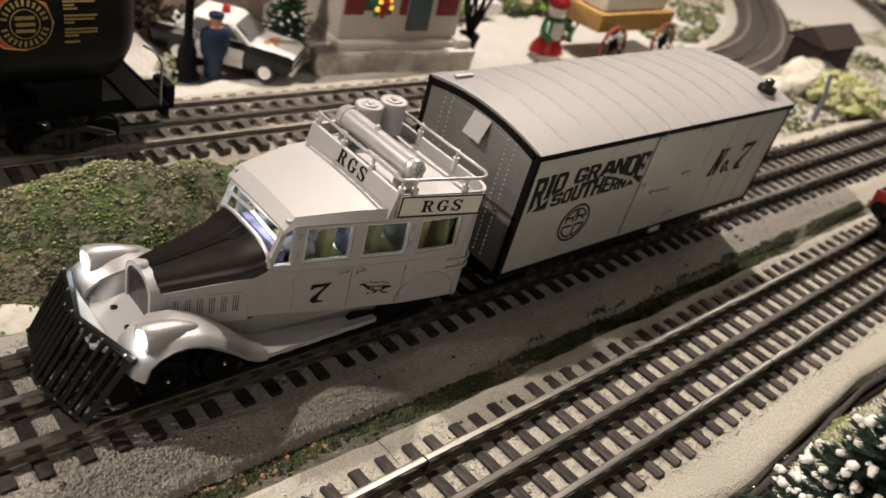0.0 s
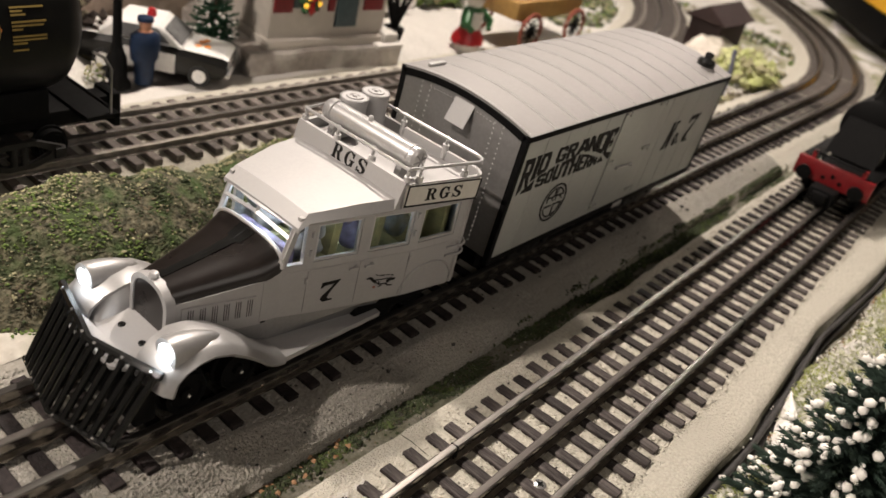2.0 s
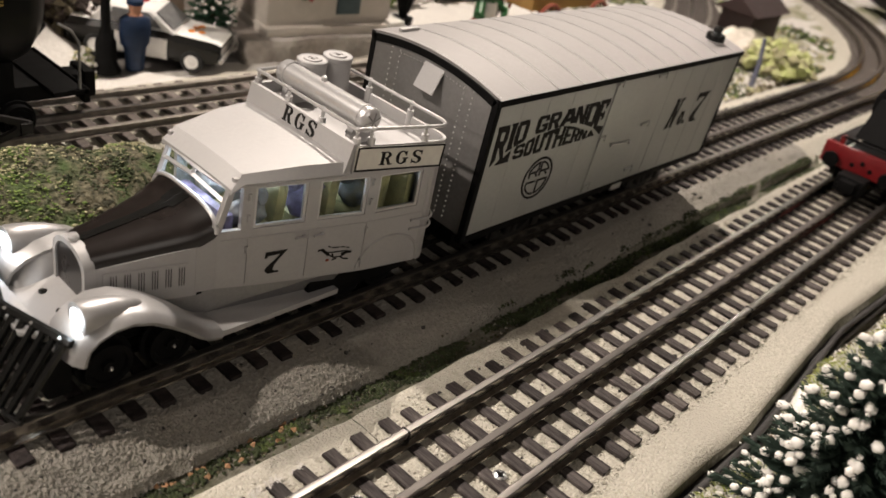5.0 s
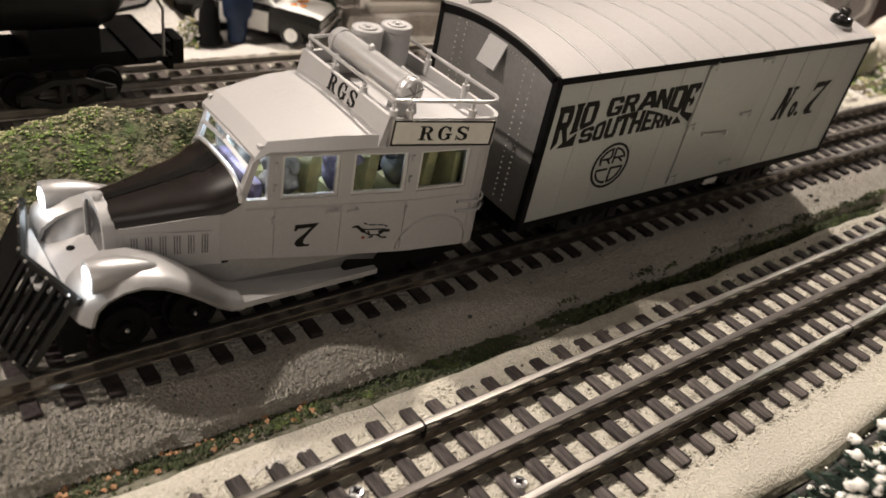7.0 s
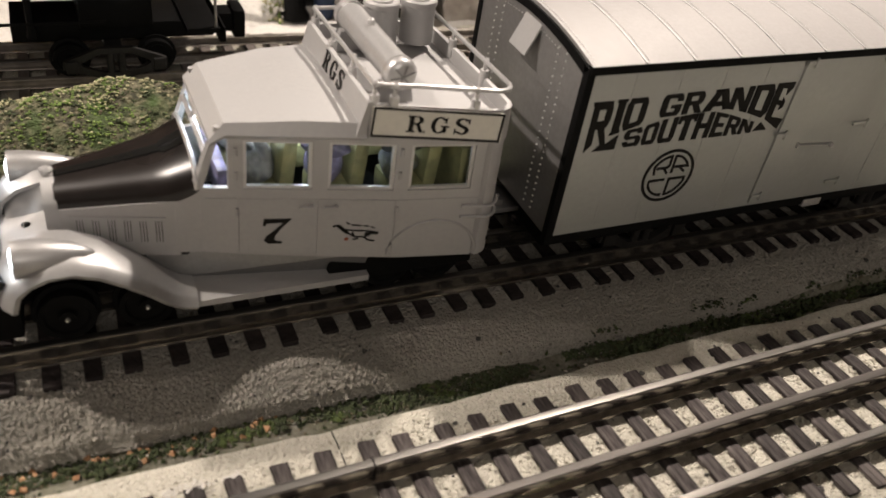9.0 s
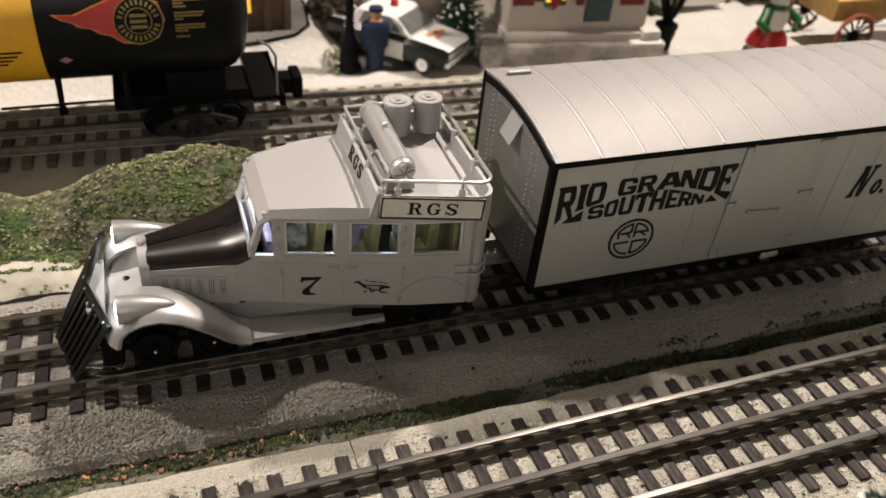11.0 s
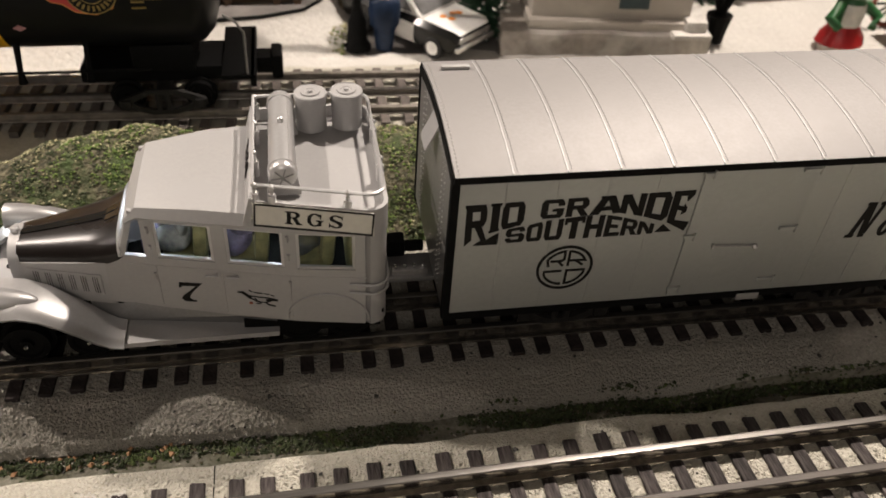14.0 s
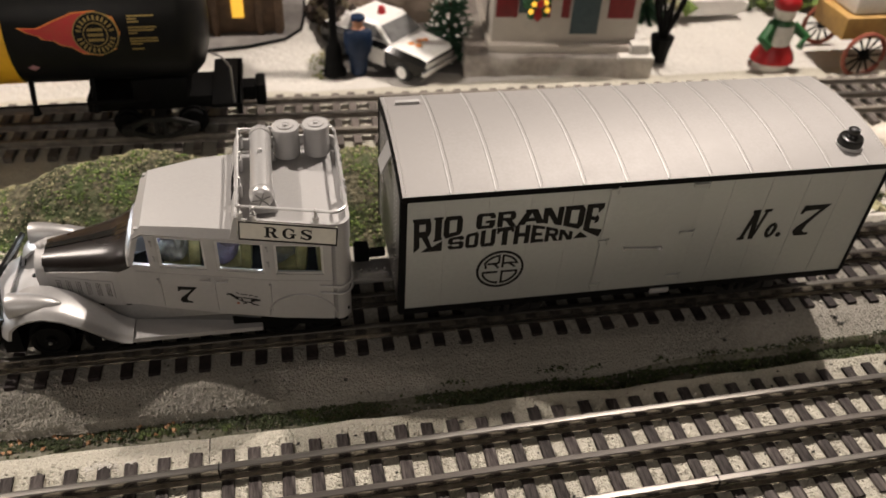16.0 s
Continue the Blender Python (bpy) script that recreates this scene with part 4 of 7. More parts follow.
def roof_ring(x, w0, z0, w1, z1, crown, th=0.010):
    top = [(x, YC - w0, z0), (x, YC - w1, z1), (x, YC - w1 * 0.5, z1 + crown * 0.8), (x, YC, z1 + crown), (x, YC + w1 * 0.5, z1 + crown * 0.8), (x, YC + w1, z1), (x, YC + w0, z0)]
    return top + [(px, YC + (py - YC) * 0.96, pz - th) for px, py, pz in reversed(top)]


rings = [roof_ring(-0.908, 0.173, 0.588, 0.170, 0.597, 0.003), roof_ring(-0.873, 0.181, 0.611, 0.164, 0.634, 0.005), roof_ring(-0.70, 0.222, 0.611, 0.207, 0.645, 0.006), roof_ring(-0.56, 0.246, 0.607, 0.232, 0.640, 0.007)]
loft(bm, rings)
part("roof", bm, SILVER, bus, "pale silver sloping cab roof", smooth=20)

# roof tray with parapet
def tray_outline(inset):
    pts = [(-0.556 + inset * 0.6, YC - half(-0.55) - 0.008 + inset)]
    pts.append((-0.26, YC - half(-0.26) - 0.008 + inset))
    for k in range(7):
        a = math.pi / 2 * k / 6
        pts.append((-0.245 + (0.058 - inset) * math.sin(a), YC - half(-0.245) + 0.05 - (0.058 - inset) * math.cos(a)))
    return pts + [(x, 2 * YC - y) for x, y in reversed(pts)]


def rim_z(x):
    return lerp(((-0.56, 0.694), (-0.19, 0.670)), x)


bm = bm_new()
o, i = tray_outline(0), tray_outline(0.012)
loft(bm, [[(x, y, rim_z(x) - 0.088) for x, y in o], [(x, y, rim_z(x)) for x, y in o], [(x, y, rim_z(x)) for x, y in i], [(x, y, rim_z(x) - 0.040) for x, y in i]], True, True)
tray = part("roof_tray", bm, SILVER, bus, "silver roof luggage tray with rounded rear corners", smooth=40)
bm = bm_new()
hexa(bm, [(-0.585, YC - half(-0.55) - 0.004, 0.612), (-0.562, YC - half(-0.55) - 0.004, 0.612), (-0.562, YC + half(-0.55) + 0.004, 0.612), (-0.585, YC + half(-0.55) + 0.004, 0.612), (-0.562, YC - half(-0.55) - 0.007, 0.699), (-0.550, YC - half(-0.55) - 0.007, 0.699), (-0.550, YC + half(-0.55) + 0.007, 0.699), (-0.562, YC + half(-0.55) + 0.007, 0.699)])
bmesh.ops.recalc_face_normals(bm, faces=bm.faces)
board = part("front_board", bm, SILVER, bus, "silver leaning front board with black initials", smooth=0)
for k, ch in enumerate("RGS"):
    glyph("serif " + ch, Matrix.Translation((-0.5765, YC + 0.066 - 0.056 * k, 0.650)) @ Matrix.Rotation(radians(-90), 4, "Z") @ Matrix.Rotation(radians(75.2), 4, "X"), cell(0, 0.042, 0, 0.047), INK, board)
for s in (-1, 1):
    bm = bm_new()
    xa, xb = -0.553, -0.232
    ya, yb = YC + s * (half(xa) + 0.013), YC + s * (half(xb) + 0.013)
    za, zz = 0.690, 0.666
    hexa(bm, [(xa, ya, za - 0.076), (xb, yb, zz - 0.076), (xb, yb - s * 0.006, zz - 0.076), (xa, ya - s * 0.006, za - 0.076), (xa, ya, za), (xb, yb, zz), (xb, yb - s * 0.006, zz), (xa, ya - s * 0.006, za)])
    bmesh.ops.recalc_face_normals(bm, faces=bm.faces)
    sign = part("side_sign", bm, CREAM, bus, "cream sign board with black border and initials", smooth=0)
    ang = math.atan2(s * (half(xb) - half(xa)), xb - xa)
    tilt = math.atan2(zz - za, xb - xa)
    mid = Matrix.Translation(((xa + xb) / 2, (ya + yb) / 2 + s * 0.001, (za + zz) / 2 - 0.038)) @ Matrix.Rotation(ang if s < 0 else ang + math.pi, 4, "Z") @ Matrix.Rotation(radians(90), 4, "X") @ Matrix.Rotation(tilt if s < 0 else -tilt, 4, "Z")
    bm = bm_new()
    L, H, w = 0.323, 0.076, 0.0048
    for x0, x1, z0, z1 in ((-L / 2, L / 2, -H / 2, -H / 2 + w), (-L / 2, L / 2, H / 2 - w, H / 2), (-L / 2, -L / 2 + w, -H / 2, H / 2), (L / 2 - w, L / 2, -H / 2, H / 2)):
        box(bm, x0, x1, z0, z1, -0.001, 0.0015)
    bmesh.ops.transform(bm, matrix=mid, verts=bm.verts)
    part("sign_border", bm, INK, sign, "black sign border", smooth=0)
    for k, ch in enumerate("RGS"):
        glyph("serif " + ch, mid @ Matrix.Translation((-0.078 + 0.058 * k, -0.021, 0)), cell(0, 0.044, 0, 0.042), INK, sign)

# number and the small emblem on the near doors
def on_cab(x, z, s=-1, lift=0.0012):
    ang = math.atan2(half(x + 0.02) - half(x - 0.02), 0.04)
    return Matrix.Translation((x, YC + s * (half(x) + lift), z)) @ Matrix.Rotation(-ang, 4, "Z") @ Matrix.Rotation(radians(90), 4, "X")


glyph("7", on_cab(-0.757, 0.340), cell(-0.036, 0.036, -0.036, 0.037), INK, bus)
bm = bm_new()
for p, r in (([(-0.060, 0.018), (-0.044, 0.021)], 0.0032), ([(-0.046, 0.020), (-0.034, 0.009), (-0.022, -0.002)], 0.0052), ([(-0.022, -0.002), (-0.006, -0.013), (0.020, -0.015), (0.036, -0.008)], 0.0022), ([(-0.030, 0.008), (-0.004, 0.005), (0.024, 0.004), (0.046, 0.001)], 0.0022), ([(0.022, -0.006), (0.036, -0.003), (0.056, -0.003)], 0.0045), ([(0.020, -0.015), (0.030, -0.024), (0.048, -0.027)], 0.0028), ([(0.000, -0.014), (0.006, -0.020), (-0.008, -0.022)], 0.0026), ([(-0.010, 0.000), (-0.006, -0.010)], 0.0026), ([(-0.026, 0.030), (-0.018, 0.024)], 0.002), ([(-0.012, 0.022), (0.012, 0.020)], 0.002), ([(0.018, 0.0195), (0.032, 0.018)], 0.002), ([(0.037, 0.016), (0.047, 0.012)], 0.002)):
    tube(bm, [(a, b, 0) for a, b in p], r, 5)
bmesh.ops.transform(bm, matrix=on_cab(-0.565, 0.334) @ Matrix.Diagonal((1, 1, 0.4, 1)), verts=bm.verts)
badge = part("door_emblem", bm, INK, bus, "small black stroke emblem", smooth=0)
bm = bm_new()
ball(bm, (-0.024, -0.021, 0), 0.005, 1, (1.3, 1, 1))
bmesh.ops.transform(bm, matrix=on_cab(-0.565, 0.334) @ Matrix.Diagonal((1, 1, 0.4, 1)), verts=bm.verts)
part("emblem_dot", bm, material("brick_red_dot", (0.30, 0.07, 0.03), 0.5), badge, "tiny brick-red dot")

# railing round the tray
bm = bm_new()
loop = [(x, y) for x, y in tray_outline(0.012)]
path = [(x, y, rim_z(x) + 0.045) for x, y in loop]
tube(bm, path, 0.0058, 8, closed=True)
part("tray_rail", bm, SILVER_BRIGHT, bus, "bright wire railing")
for x, y in ((-0.545, loop[0][1]), (-0.50, loop[0][1] - 0.012), (-0.545, YC - 0.08), (-0.545, YC + 0.08), (-0.545, loop[-1][1]), (-0.30, YC - half(-0.3) + 0.006), (-0.36, YC + half(-0.36) - 0.006), (-0.24, YC + half(-0.24) - 0.012), (-0.195, YC - 0.10), (-0.195, YC + 0.10)):
    bm = bm_new()
    tube(bm, [(x, y, rim_z(x) - 0.03), (x, y, rim_z(x) + 0.02)], 0.0115, 10)
    tube(bm, [(x, y, rim_z(x) + 0.02), (x, y, rim_z(x) + 0.036)], 0.0055, 8)
    ball(bm, (x, y, rim_z(x) + 0.045), 0.0095, 1)
    part("rail_post", bm, SILVER_BRIGHT, bus)

# air tank and two drums on the tray
bm = bm_new()
lathe(bm, [(0.001, -0.212), (0.026, -0.210), (0.035, -0.204), (0.039, -0.198), (0.039, -0.180), (0.041, -0.178), (0.041, -0.170), (0.037, -0.168), (0.037, 0.168), (0.041, 0.170), (0.041, 0.178), (0.039, 0.180), (0.039, 0.198), (0.034, 0.206), (0.001, 0.212)], (-0.468, YC, 0.738), "y", 28)
tank = part("air_tank", bm, SILVER_BRIGHT, bus, "long silver air tank with riveted bands")
bm = bm_new()
for k in range(26):
    y = -0.16 + 0.0128 * k
    dot(bm, (-0.468 + 0.02, YC + y, 0.738 + 0.032), 0.0026)
for k in range(18):
    a = 2 * math.pi * k / 18
    for y in (-0.189, 0.189):
        dot(bm, (-0.468 + 0.039 * math.cos(a), YC + y, 0.738 + 0.039 * math.sin(a)), 0.003)
part("tank_rivets", bm, SILVER_BRIGHT, tank, smooth=0, kind="stuff")
bm = bm_new()
for a in (25, 75, 130, 190, 250, 310):
    c, s_ = math.cos(radians(a)), math.sin(radians(a))
    tube(bm, [(-0.468, YC - 0.2135, 0.738), (-0.468 + 0.032 * c, YC - 0.211, 0.738 + 0.028 * s_)], 0.0024, 5)
part("tank_spokes", bm, GREY_END, tank)
bm = bm_new()
lathe(bm, [(0.009, 0), (0.009, 0.014), (0.005, 0.018), (0.001, 0.019)], (-0.468, YC + 0.02, 0.773), "z", 10)
part("tank_valve", bm, SILVER_BRIGHT, tank)
for y in (-0.16, 0.15):
    bm = bm_new()
    prism(bm, [(-0.515, 0.655), (-0.42, 0.655), (-0.43, 0.710), (-0.505, 0.710)], YC + y - 0.012, YC + y + 0.012)
    part("tank_saddle", bm, SILVER, bus)
for x, y in ((-0.377, 0.166), (-0.267, 0.171)):
    bm = bm_new()
    lathe(bm, [(0.047, 0.655), (0.047, 0.758), (0.050, 0.760), (0.050, 0.772), (0.047, 0.775), (0.044, 0.772), (0.030, 0.772), (0.028, 0.777), (0.018, 0.777), (0.014, 0.773), (0.008, 0.773), (0.007, 0.780), (0.001, 0.781)], (x, y, 0), "z", 28)
    part("drum", bm, SILVER, bus, "upright silver drum with a ringed lid")

# windscreen, leaning back under the visor
def screen(y, z):
    return (-0.944 + (z - 0.466) * 0.36 - 0.008 * (1 - (y / 0.155) ** 2), YC + y, z)


for a, b in (((-0.148, 0.545), (-0.148, 0.590)), ((0.148, 0.545), (0.148, 0.590)), ((0.0, 0.560), (0.0, 0.590)), ((-0.145, 0.588), (0.0, 0.588)), ((0.0, 0.588), (0.145, 0.588)), ((-0.15, 0.552), (0.0, 0.566)), ((0.0, 0.566), (0.15, 0.552)), ((-0.148, 0.466), (-0.148, 0.545)), ((0.148, 0.466), (0.148, 0.545))):
    bm = bm_new()
    tube(bm, [screen(*a), screen(*b)], 0.0075, 4)
    part("windscreen_bar", bm, SILVER_BRIGHT, bus, smooth=0)
bm = bm_new()
cor = []
for z in (0.47, 0.590):
    for y, d in ((-0.148, 0), (-0.148, 0.002), (0.148, 0.002), (0.148, 0)):
        p = screen(y, z)
        cor.append((p[0] + d, p[1], p[2]))
hexa(bm, cor)
bmesh.ops.recalc_face_normals(bm, faces=bm.faces)
pane = part("windscreen", bm, GLASS, bus, "clear windscreen pane", smooth=0)
pane.visible_shadow = False

# bonnet
def hood_ring(x, w, z0, z1, n=18):
    out = []
    for k in range(n + 1):
        a = math.pi * k / n
        c, s_ = math.cos(a), math.sin(a)
        yy = w * math.copysign(abs(c) ** 0.62, c)
        zz = z0 + (z1 - z0) * abs(s_) ** 0.85
        out.append((x, YC - yy, zz))
    return out


HOODS = ((-1.243, 0.080, 0.396, 0.449), (-1.15, 0.104, 0.405, 0.463), (-1.08, 0.122, 0.412, 0.476), (-1.03, 0.136, 0.418, 0.486), (-0.995, 0.147, 0.425, 0.495), (-0.968, 0.155, 0.438, 0.508), (-0.945, 0.159, 0.450, 0.518), (-0.932, 0.160, 0.462, 0.524))
bm = bm_new()
loft(bm, [hood_ring(*h) for h in HOODS])
hood = part("bonnet", bm, HOOD, bus, "satin black tapering bonnet", smooth=50)
bm = bm_new()
tube(bm, [(x, YC, z1 + 0.0005) for x, w, z0, z1 in HOODS], 0.003, 6)
for s in (-1, 1):
    tube(bm, [(x, YC + s * w * 0.72, z0 + (z1 - z0) * 0.64) for x, w, z0, z1 in HOODS[:5]], 0.0018, 5)
part("bonnet_hinge", bm, BLACK_GLOSS, hood, "thin bonnet hinge line")
bm = bm_new()
loft(bm, [[(x, YC - w, z), (x, YC + w, z), (x, YC + w, z - 0.012), (x, YC - w, z - 0.012)] for x, w, z in ((-1.243, 0.012, 0.4515), (-1.08, 0.015, 0.4785), (-1.0, 0.017, 0.4965), (-0.992, 0.030, 0.4985), (-0.945, 0.034, 0.5205))])
part("bonnet_strip", bm, BLACK_GLOSS, hood, "flat gloss-black centre strip", smooth=0)
bm = bm_new()
tube(bm, [(x - 0.004, y, z + 0.003) for x, y, z in hood_ring(-0.934, 0.160, 0.462, 0.526)], 0.0065, 6)
part("cowl_rim", bm, SILVER_BRIGHT, bus, "bright rim under the windscreen")

# bonnet sides with louvres
for s in (-1, 1):
    bm = bm_new()
    def hw(x):
        return lerp(((-1.245, 0.083), (-0.99, 0.150)), x)
    def hs(x0, x1, z0, z1, lift, t=0.012):
        cor = []
        for z in (z0, z1):
            cor += [(x0, YC + s * (hw(x0) + lift), z), (x1, YC + s * (hw(x1) + lift), z), (x1, YC + s * (hw(x1) + lift - t), z), (x0, YC + s * (hw(x0) + lift - t), z)]
        hexa(bm, cor)
    hs(-1.245, -0.985, 0.276, 0.424, 0.0)
    for v in bm.verts:
        if v.co.z > 0.4:
            v.co.z = lerp(((-1.245, 0.401), (-0.985, 0.432)), v.co.x)
    bmesh.ops.recalc_face_normals(bm, faces=bm.faces)
    hp = part("bonnet_side", bm, SILVER, bus, "silver bonnet side with upright louvres")
    bm = bm_new()
    hs(-1.222, -1.010, 0.312, 0.386, 0.003, 0.004)
    bmesh.ops.recalc_face_normals(bm, faces=bm.faces)
    lp = part("louvre_panel", bm, SILVER, hp)
    # louvres drawn as dark lines: the shadow in their slots painted in
    for k in range(6):
        x = -1.205 + 0.034 * k
        bm = bm_new()
        for d in (0.0, 0.0065, 0.013):
            hs(x + d, x + d + 0.0015, 0.319, 0.377, 0.0045, 0.004)
        bmesh.ops.recalc_face_normals(bm, faces=bm.faces)
        part("louvre", bm, HOOD, lp, smooth=0)

# radiator
bm = bm_new()
shell = [(-0.086, 0.272)] + [(-0.086 * math.copysign(abs(math.cos(a)) ** 0.9, math.cos(a)), 0.392 + 0.061 * math.sin(a)) for a in np.linspace(0, math.pi, 13)] + [(0.086, 0.272)]
inn = [(y * 0.84, z * 0.90 + 0.030) for y, z in shell]
rings = [[(-1.238, YC + y, z) for y, z in shell], [(-1.268, YC + y, z) for y, z in shell], [(-1.268, YC + y, z) for y, z in inn], [(-1.255, YC + y, z) for y, z in inn]]
loft(bm, rings)
rad = part("radiator_shell", bm, SILVER, bus, "silver radiator shell", smooth=35)
bm = bm_new()
prism(bm, [(YC + y, z) for y, z in inn], -1.262, -1.2555, "x")
part("radiator_grille", bm, HOOD, rad, "plain dark radiator core", smooth=0)
bm = bm_new()
lathe(bm, [(0.012, 0), (0.014, 0.006), (0.014, 0.014), (0.010, 0.019), (0.001, 0.02)], (-1.253, YC, 0.450), "z", 14)
part("radiator_cap", bm, SILVER_BRIGHT, rad)

# front apron
bm = bm_new()
hexa(bm, [(-1.395, YC - 0.125, 0.262), (-1.262, YC - 0.095, 0.290), (-1.262, YC + 0.095, 0.290), (-1.395, YC + 0.125, 0.262), (-1.395, YC - 0.125, 0.272), (-1.262, YC - 0.095, 0.300), (-1.262, YC + 0.095, 0.300), (-1.395, YC + 0.125, 0.272)])
apron = part("front_apron", bm, SILVER, bus, "plain silver apron before the radiator", smooth=0)
for y in (-0.058, 0.042):
    bm = bm_new()
    lathe(bm, [(0.011, -0.004), (0.011, 0.004), (0.008, 0.006), (0.001, 0.006)], (-1.318, YC + y, 0.287), "z", 14)
    part("apron_bolt", bm, BLACK_GLOSS, apron, "dark bolt head")

# wings with bullet headlights, running boards
ARC = ((-1.372, 0.262), (-1.358, 0.308), (-1.325, 0.338), (-1.28, 0.355), (-1.225, 0.357), (-1.165, 0.337), (-1.11, 0.303), (-1.065, 0.270), (-1.022, 0.233), (-0.99, 0.215), (-0.962, 0.210))
for s in (-1, 1):
    bm = bm_new()
    rings = []
    for k, (x, z) in enumerate(ARC):
        t = k / (len(ARC) - 1)
        outer = 0.262
        inner = lerp(((0, 0.120), (0.3, 0.105), (0.6, 0.135), (1, 0.155)), t)
        d = (Vector((ARC[min(k + 1, len(ARC) - 1)][0], 0, ARC[min(k + 1, len(ARC) - 1)][1])) - Vector((ARC[max(k - 1, 0)][0], 0, ARC[max(k - 1, 0)][1]))).normalized()
        nrm = Vector((-d.z, 0, d.x))
        sec = []
        for j in range(9):
            u = j / 8
            yy = outer + (inner - outer) * u
            crown = 0.016 * math.sin(math.pi * min(1, u * 0.9)) * (1 - 0.6 * t) - (0.014 if j == 0 else 0)
            crown += 0.010 * u * (1 - t)
            sec.append(Vector((x, YC + s * yy, z)) + nrm * crown)
        low = [p - nrm * 0.010 + Vector((0, -s * (0.004 if i == 0 else 0), 0)) for i, p in reversed(list(enumerate(sec)))]
        rings.append(sec + low)
    loft(bm, rings)
    wing = part("wing", bm, WING_SILVER, bus, "silver flowing front wing", smooth=60)
    bm = bm_new()
    rings = []
    for k in range(13):
        t = 0.04 + 0.62 * k / 12
        q = t * (len(ARC) - 1)
        i0 = int(q)
        x = ARC[i0][0] + (ARC[i0 + 1][0] - ARC[i0][0]) * (q - i0)
        z = ARC[i0][1] + (ARC[i0 + 1][1] - ARC[i0][1]) * (q - i0)
        inner = lerp(((0, 0.120), (0.3, 0.105), (0.6, 0.135), (1, 0.155)), t)
        z0 = min(z, 0.275)
        rings.append([(x, YC + s * (inner + 0.012), z + 0.004), (x, YC + s * (inner - 0.002), z - 0.004), (x, YC + s * (inner - 0.018), z0 + 0.35 * (z - z0)), (x, YC + s * (inner - 0.030), z0), (x, YC + s * (inner - 0.022), z0 - 0.004), (x, YC + s * (inner + 0.010), z - 0.010)])
    loft(bm, rings)
    part("inner_panel", bm, WING_SILVER, wing, "curved inner side of the wing", smooth=60)
    bm = bm_new()
    c = (-1.340, YC + s * 0.198, 0.361)
    prof = [(0.030, -0.004), (0.044, -0.003), (0.0455, 0.004), (0.045, 0.03), (0.042, 0.065), (0.034, 0.105), (0.022, 0.140), (0.010, 0.160), (0.001, 0.166)]
    lathe(bm, prof, c, "x", 24)
    for v in bm.verts:
        v.co.z -= 0.10 * max(0, v.co.x - c[0]) * 0.6
        if v.co.z < c[2] - 0.03:
            v.co.z -= 0.01
    hl = part("headlight", bm, WING_SILVER, bus, "silver bullet headlight, lit", smooth=50)
    bm = bm_new()
    lathe(bm, [(0.001, -0.009), (0.017, -0.0075), (0.028, -0.004), (0.034, 0.002)], (c[0] - 0.001, c[1], c[2]), "x", 24)
    part("headlight_lens", bm, LED, hl, "glowing cool-white lens", smooth=50)
    bm = bm_new()
    xa, xb = -0.990, -0.515
    hexa(bm, [(xa, YC + s * 0.252, 0.188), (xb, YC + s * 0.222, 0.160), (xb, YC + s * 0.12, 0.160), (xa, YC + s * 0.12, 0.188), (xa, YC + s * 0.252, 0.206), (xb, YC + s * 0.222, 0.178), (xb, YC + s * 0.12, 0.178), (xa, YC + s * 0.12, 0.206)])
    bmesh.ops.recalc_face_normals(bm, faces=bm.faces)
    part("running_board", bm, SILVER, bus, "thin silver running board", smooth=0)
    # valance: shade below the cab body put into a darker silver
    bm = bm_new()
    hexa(bm, [(-1.06, YC + s * 0.135, 0.200), (-0.52, YC + s * 0.185, 0.174), (-0.52, YC + s * 0.175, 0.174), (-1.06, YC + s * 0.120, 0.200), (-1.06, YC + s * 0.128, 0.292), (-0.52, YC + s * 0.228, 0.256), (-0.52, YC + s * 0.218, 0.256), (-1.06, YC + s * 0.113, 0.292)])
    bmesh.ops.recalc_face_normals(bm, faces=bm.faces)
    part("valance", bm, SILVER_SHADED, bus, "plain silver valance over the running board", smooth=0)

# pilot: V-shaped rack of black slats
TL_, TA, TR_ = Vector((-1.385, 0.212, 0.338)), Vector((-1.440, YC, 0.318)), Vector((-1.372, -0.252, 0.318))
BL_, BA, BR_ = Vector((-1.500, 0.205, 0.125)), Vector((-1.553, YC, 0.122)), Vector((-1.493, -0.240, 0.120))
pilot = part("pilot", tube(tube(bm_new(), [TL_, TA, TR_], 0.0125, 6), [BL_, BA, BR_], 0.009, 6), BLACK_GLOSS, bus, "gloss-black slatted pilot", smooth=30)
for (t0, t1), (b0, b1) in (((TL_, TA), (BL_, BA)), ((TA, TR_), (BA, BR_))):
    for k in range(7):
        f = (k + (0.5 if t0 is TA else 0.5)) / 7
        bm = bm_new()
        tube(bm, [t0.lerp(t1, f), b0.lerp(b1, f)], 0.0105, 6)
        part("pilot_slat", bm, BLACK_GLOSS, pilot, smooth=0)
for f in (0.12, 0.5, 0.88):
    for p, q in ((TL_, TA), (TA, TR_)):
        part("pilot_bolt", ball(bm_new(), p.lerp(q, f) + Vector((-0.008, 0, 0.006)), 0.006, 1), CHROME, pilot)
for p, q in ((BL_, BA), (BA, BR_)):
    for f in (0.1, 0.4, 0.7):
        part("pilot_bolt", ball(bm_new(), p.lerp(q, f) + Vector((-0.006, 0, 0.004)), 0.005, 1), CHROME, pilot)
bm = bm_new()
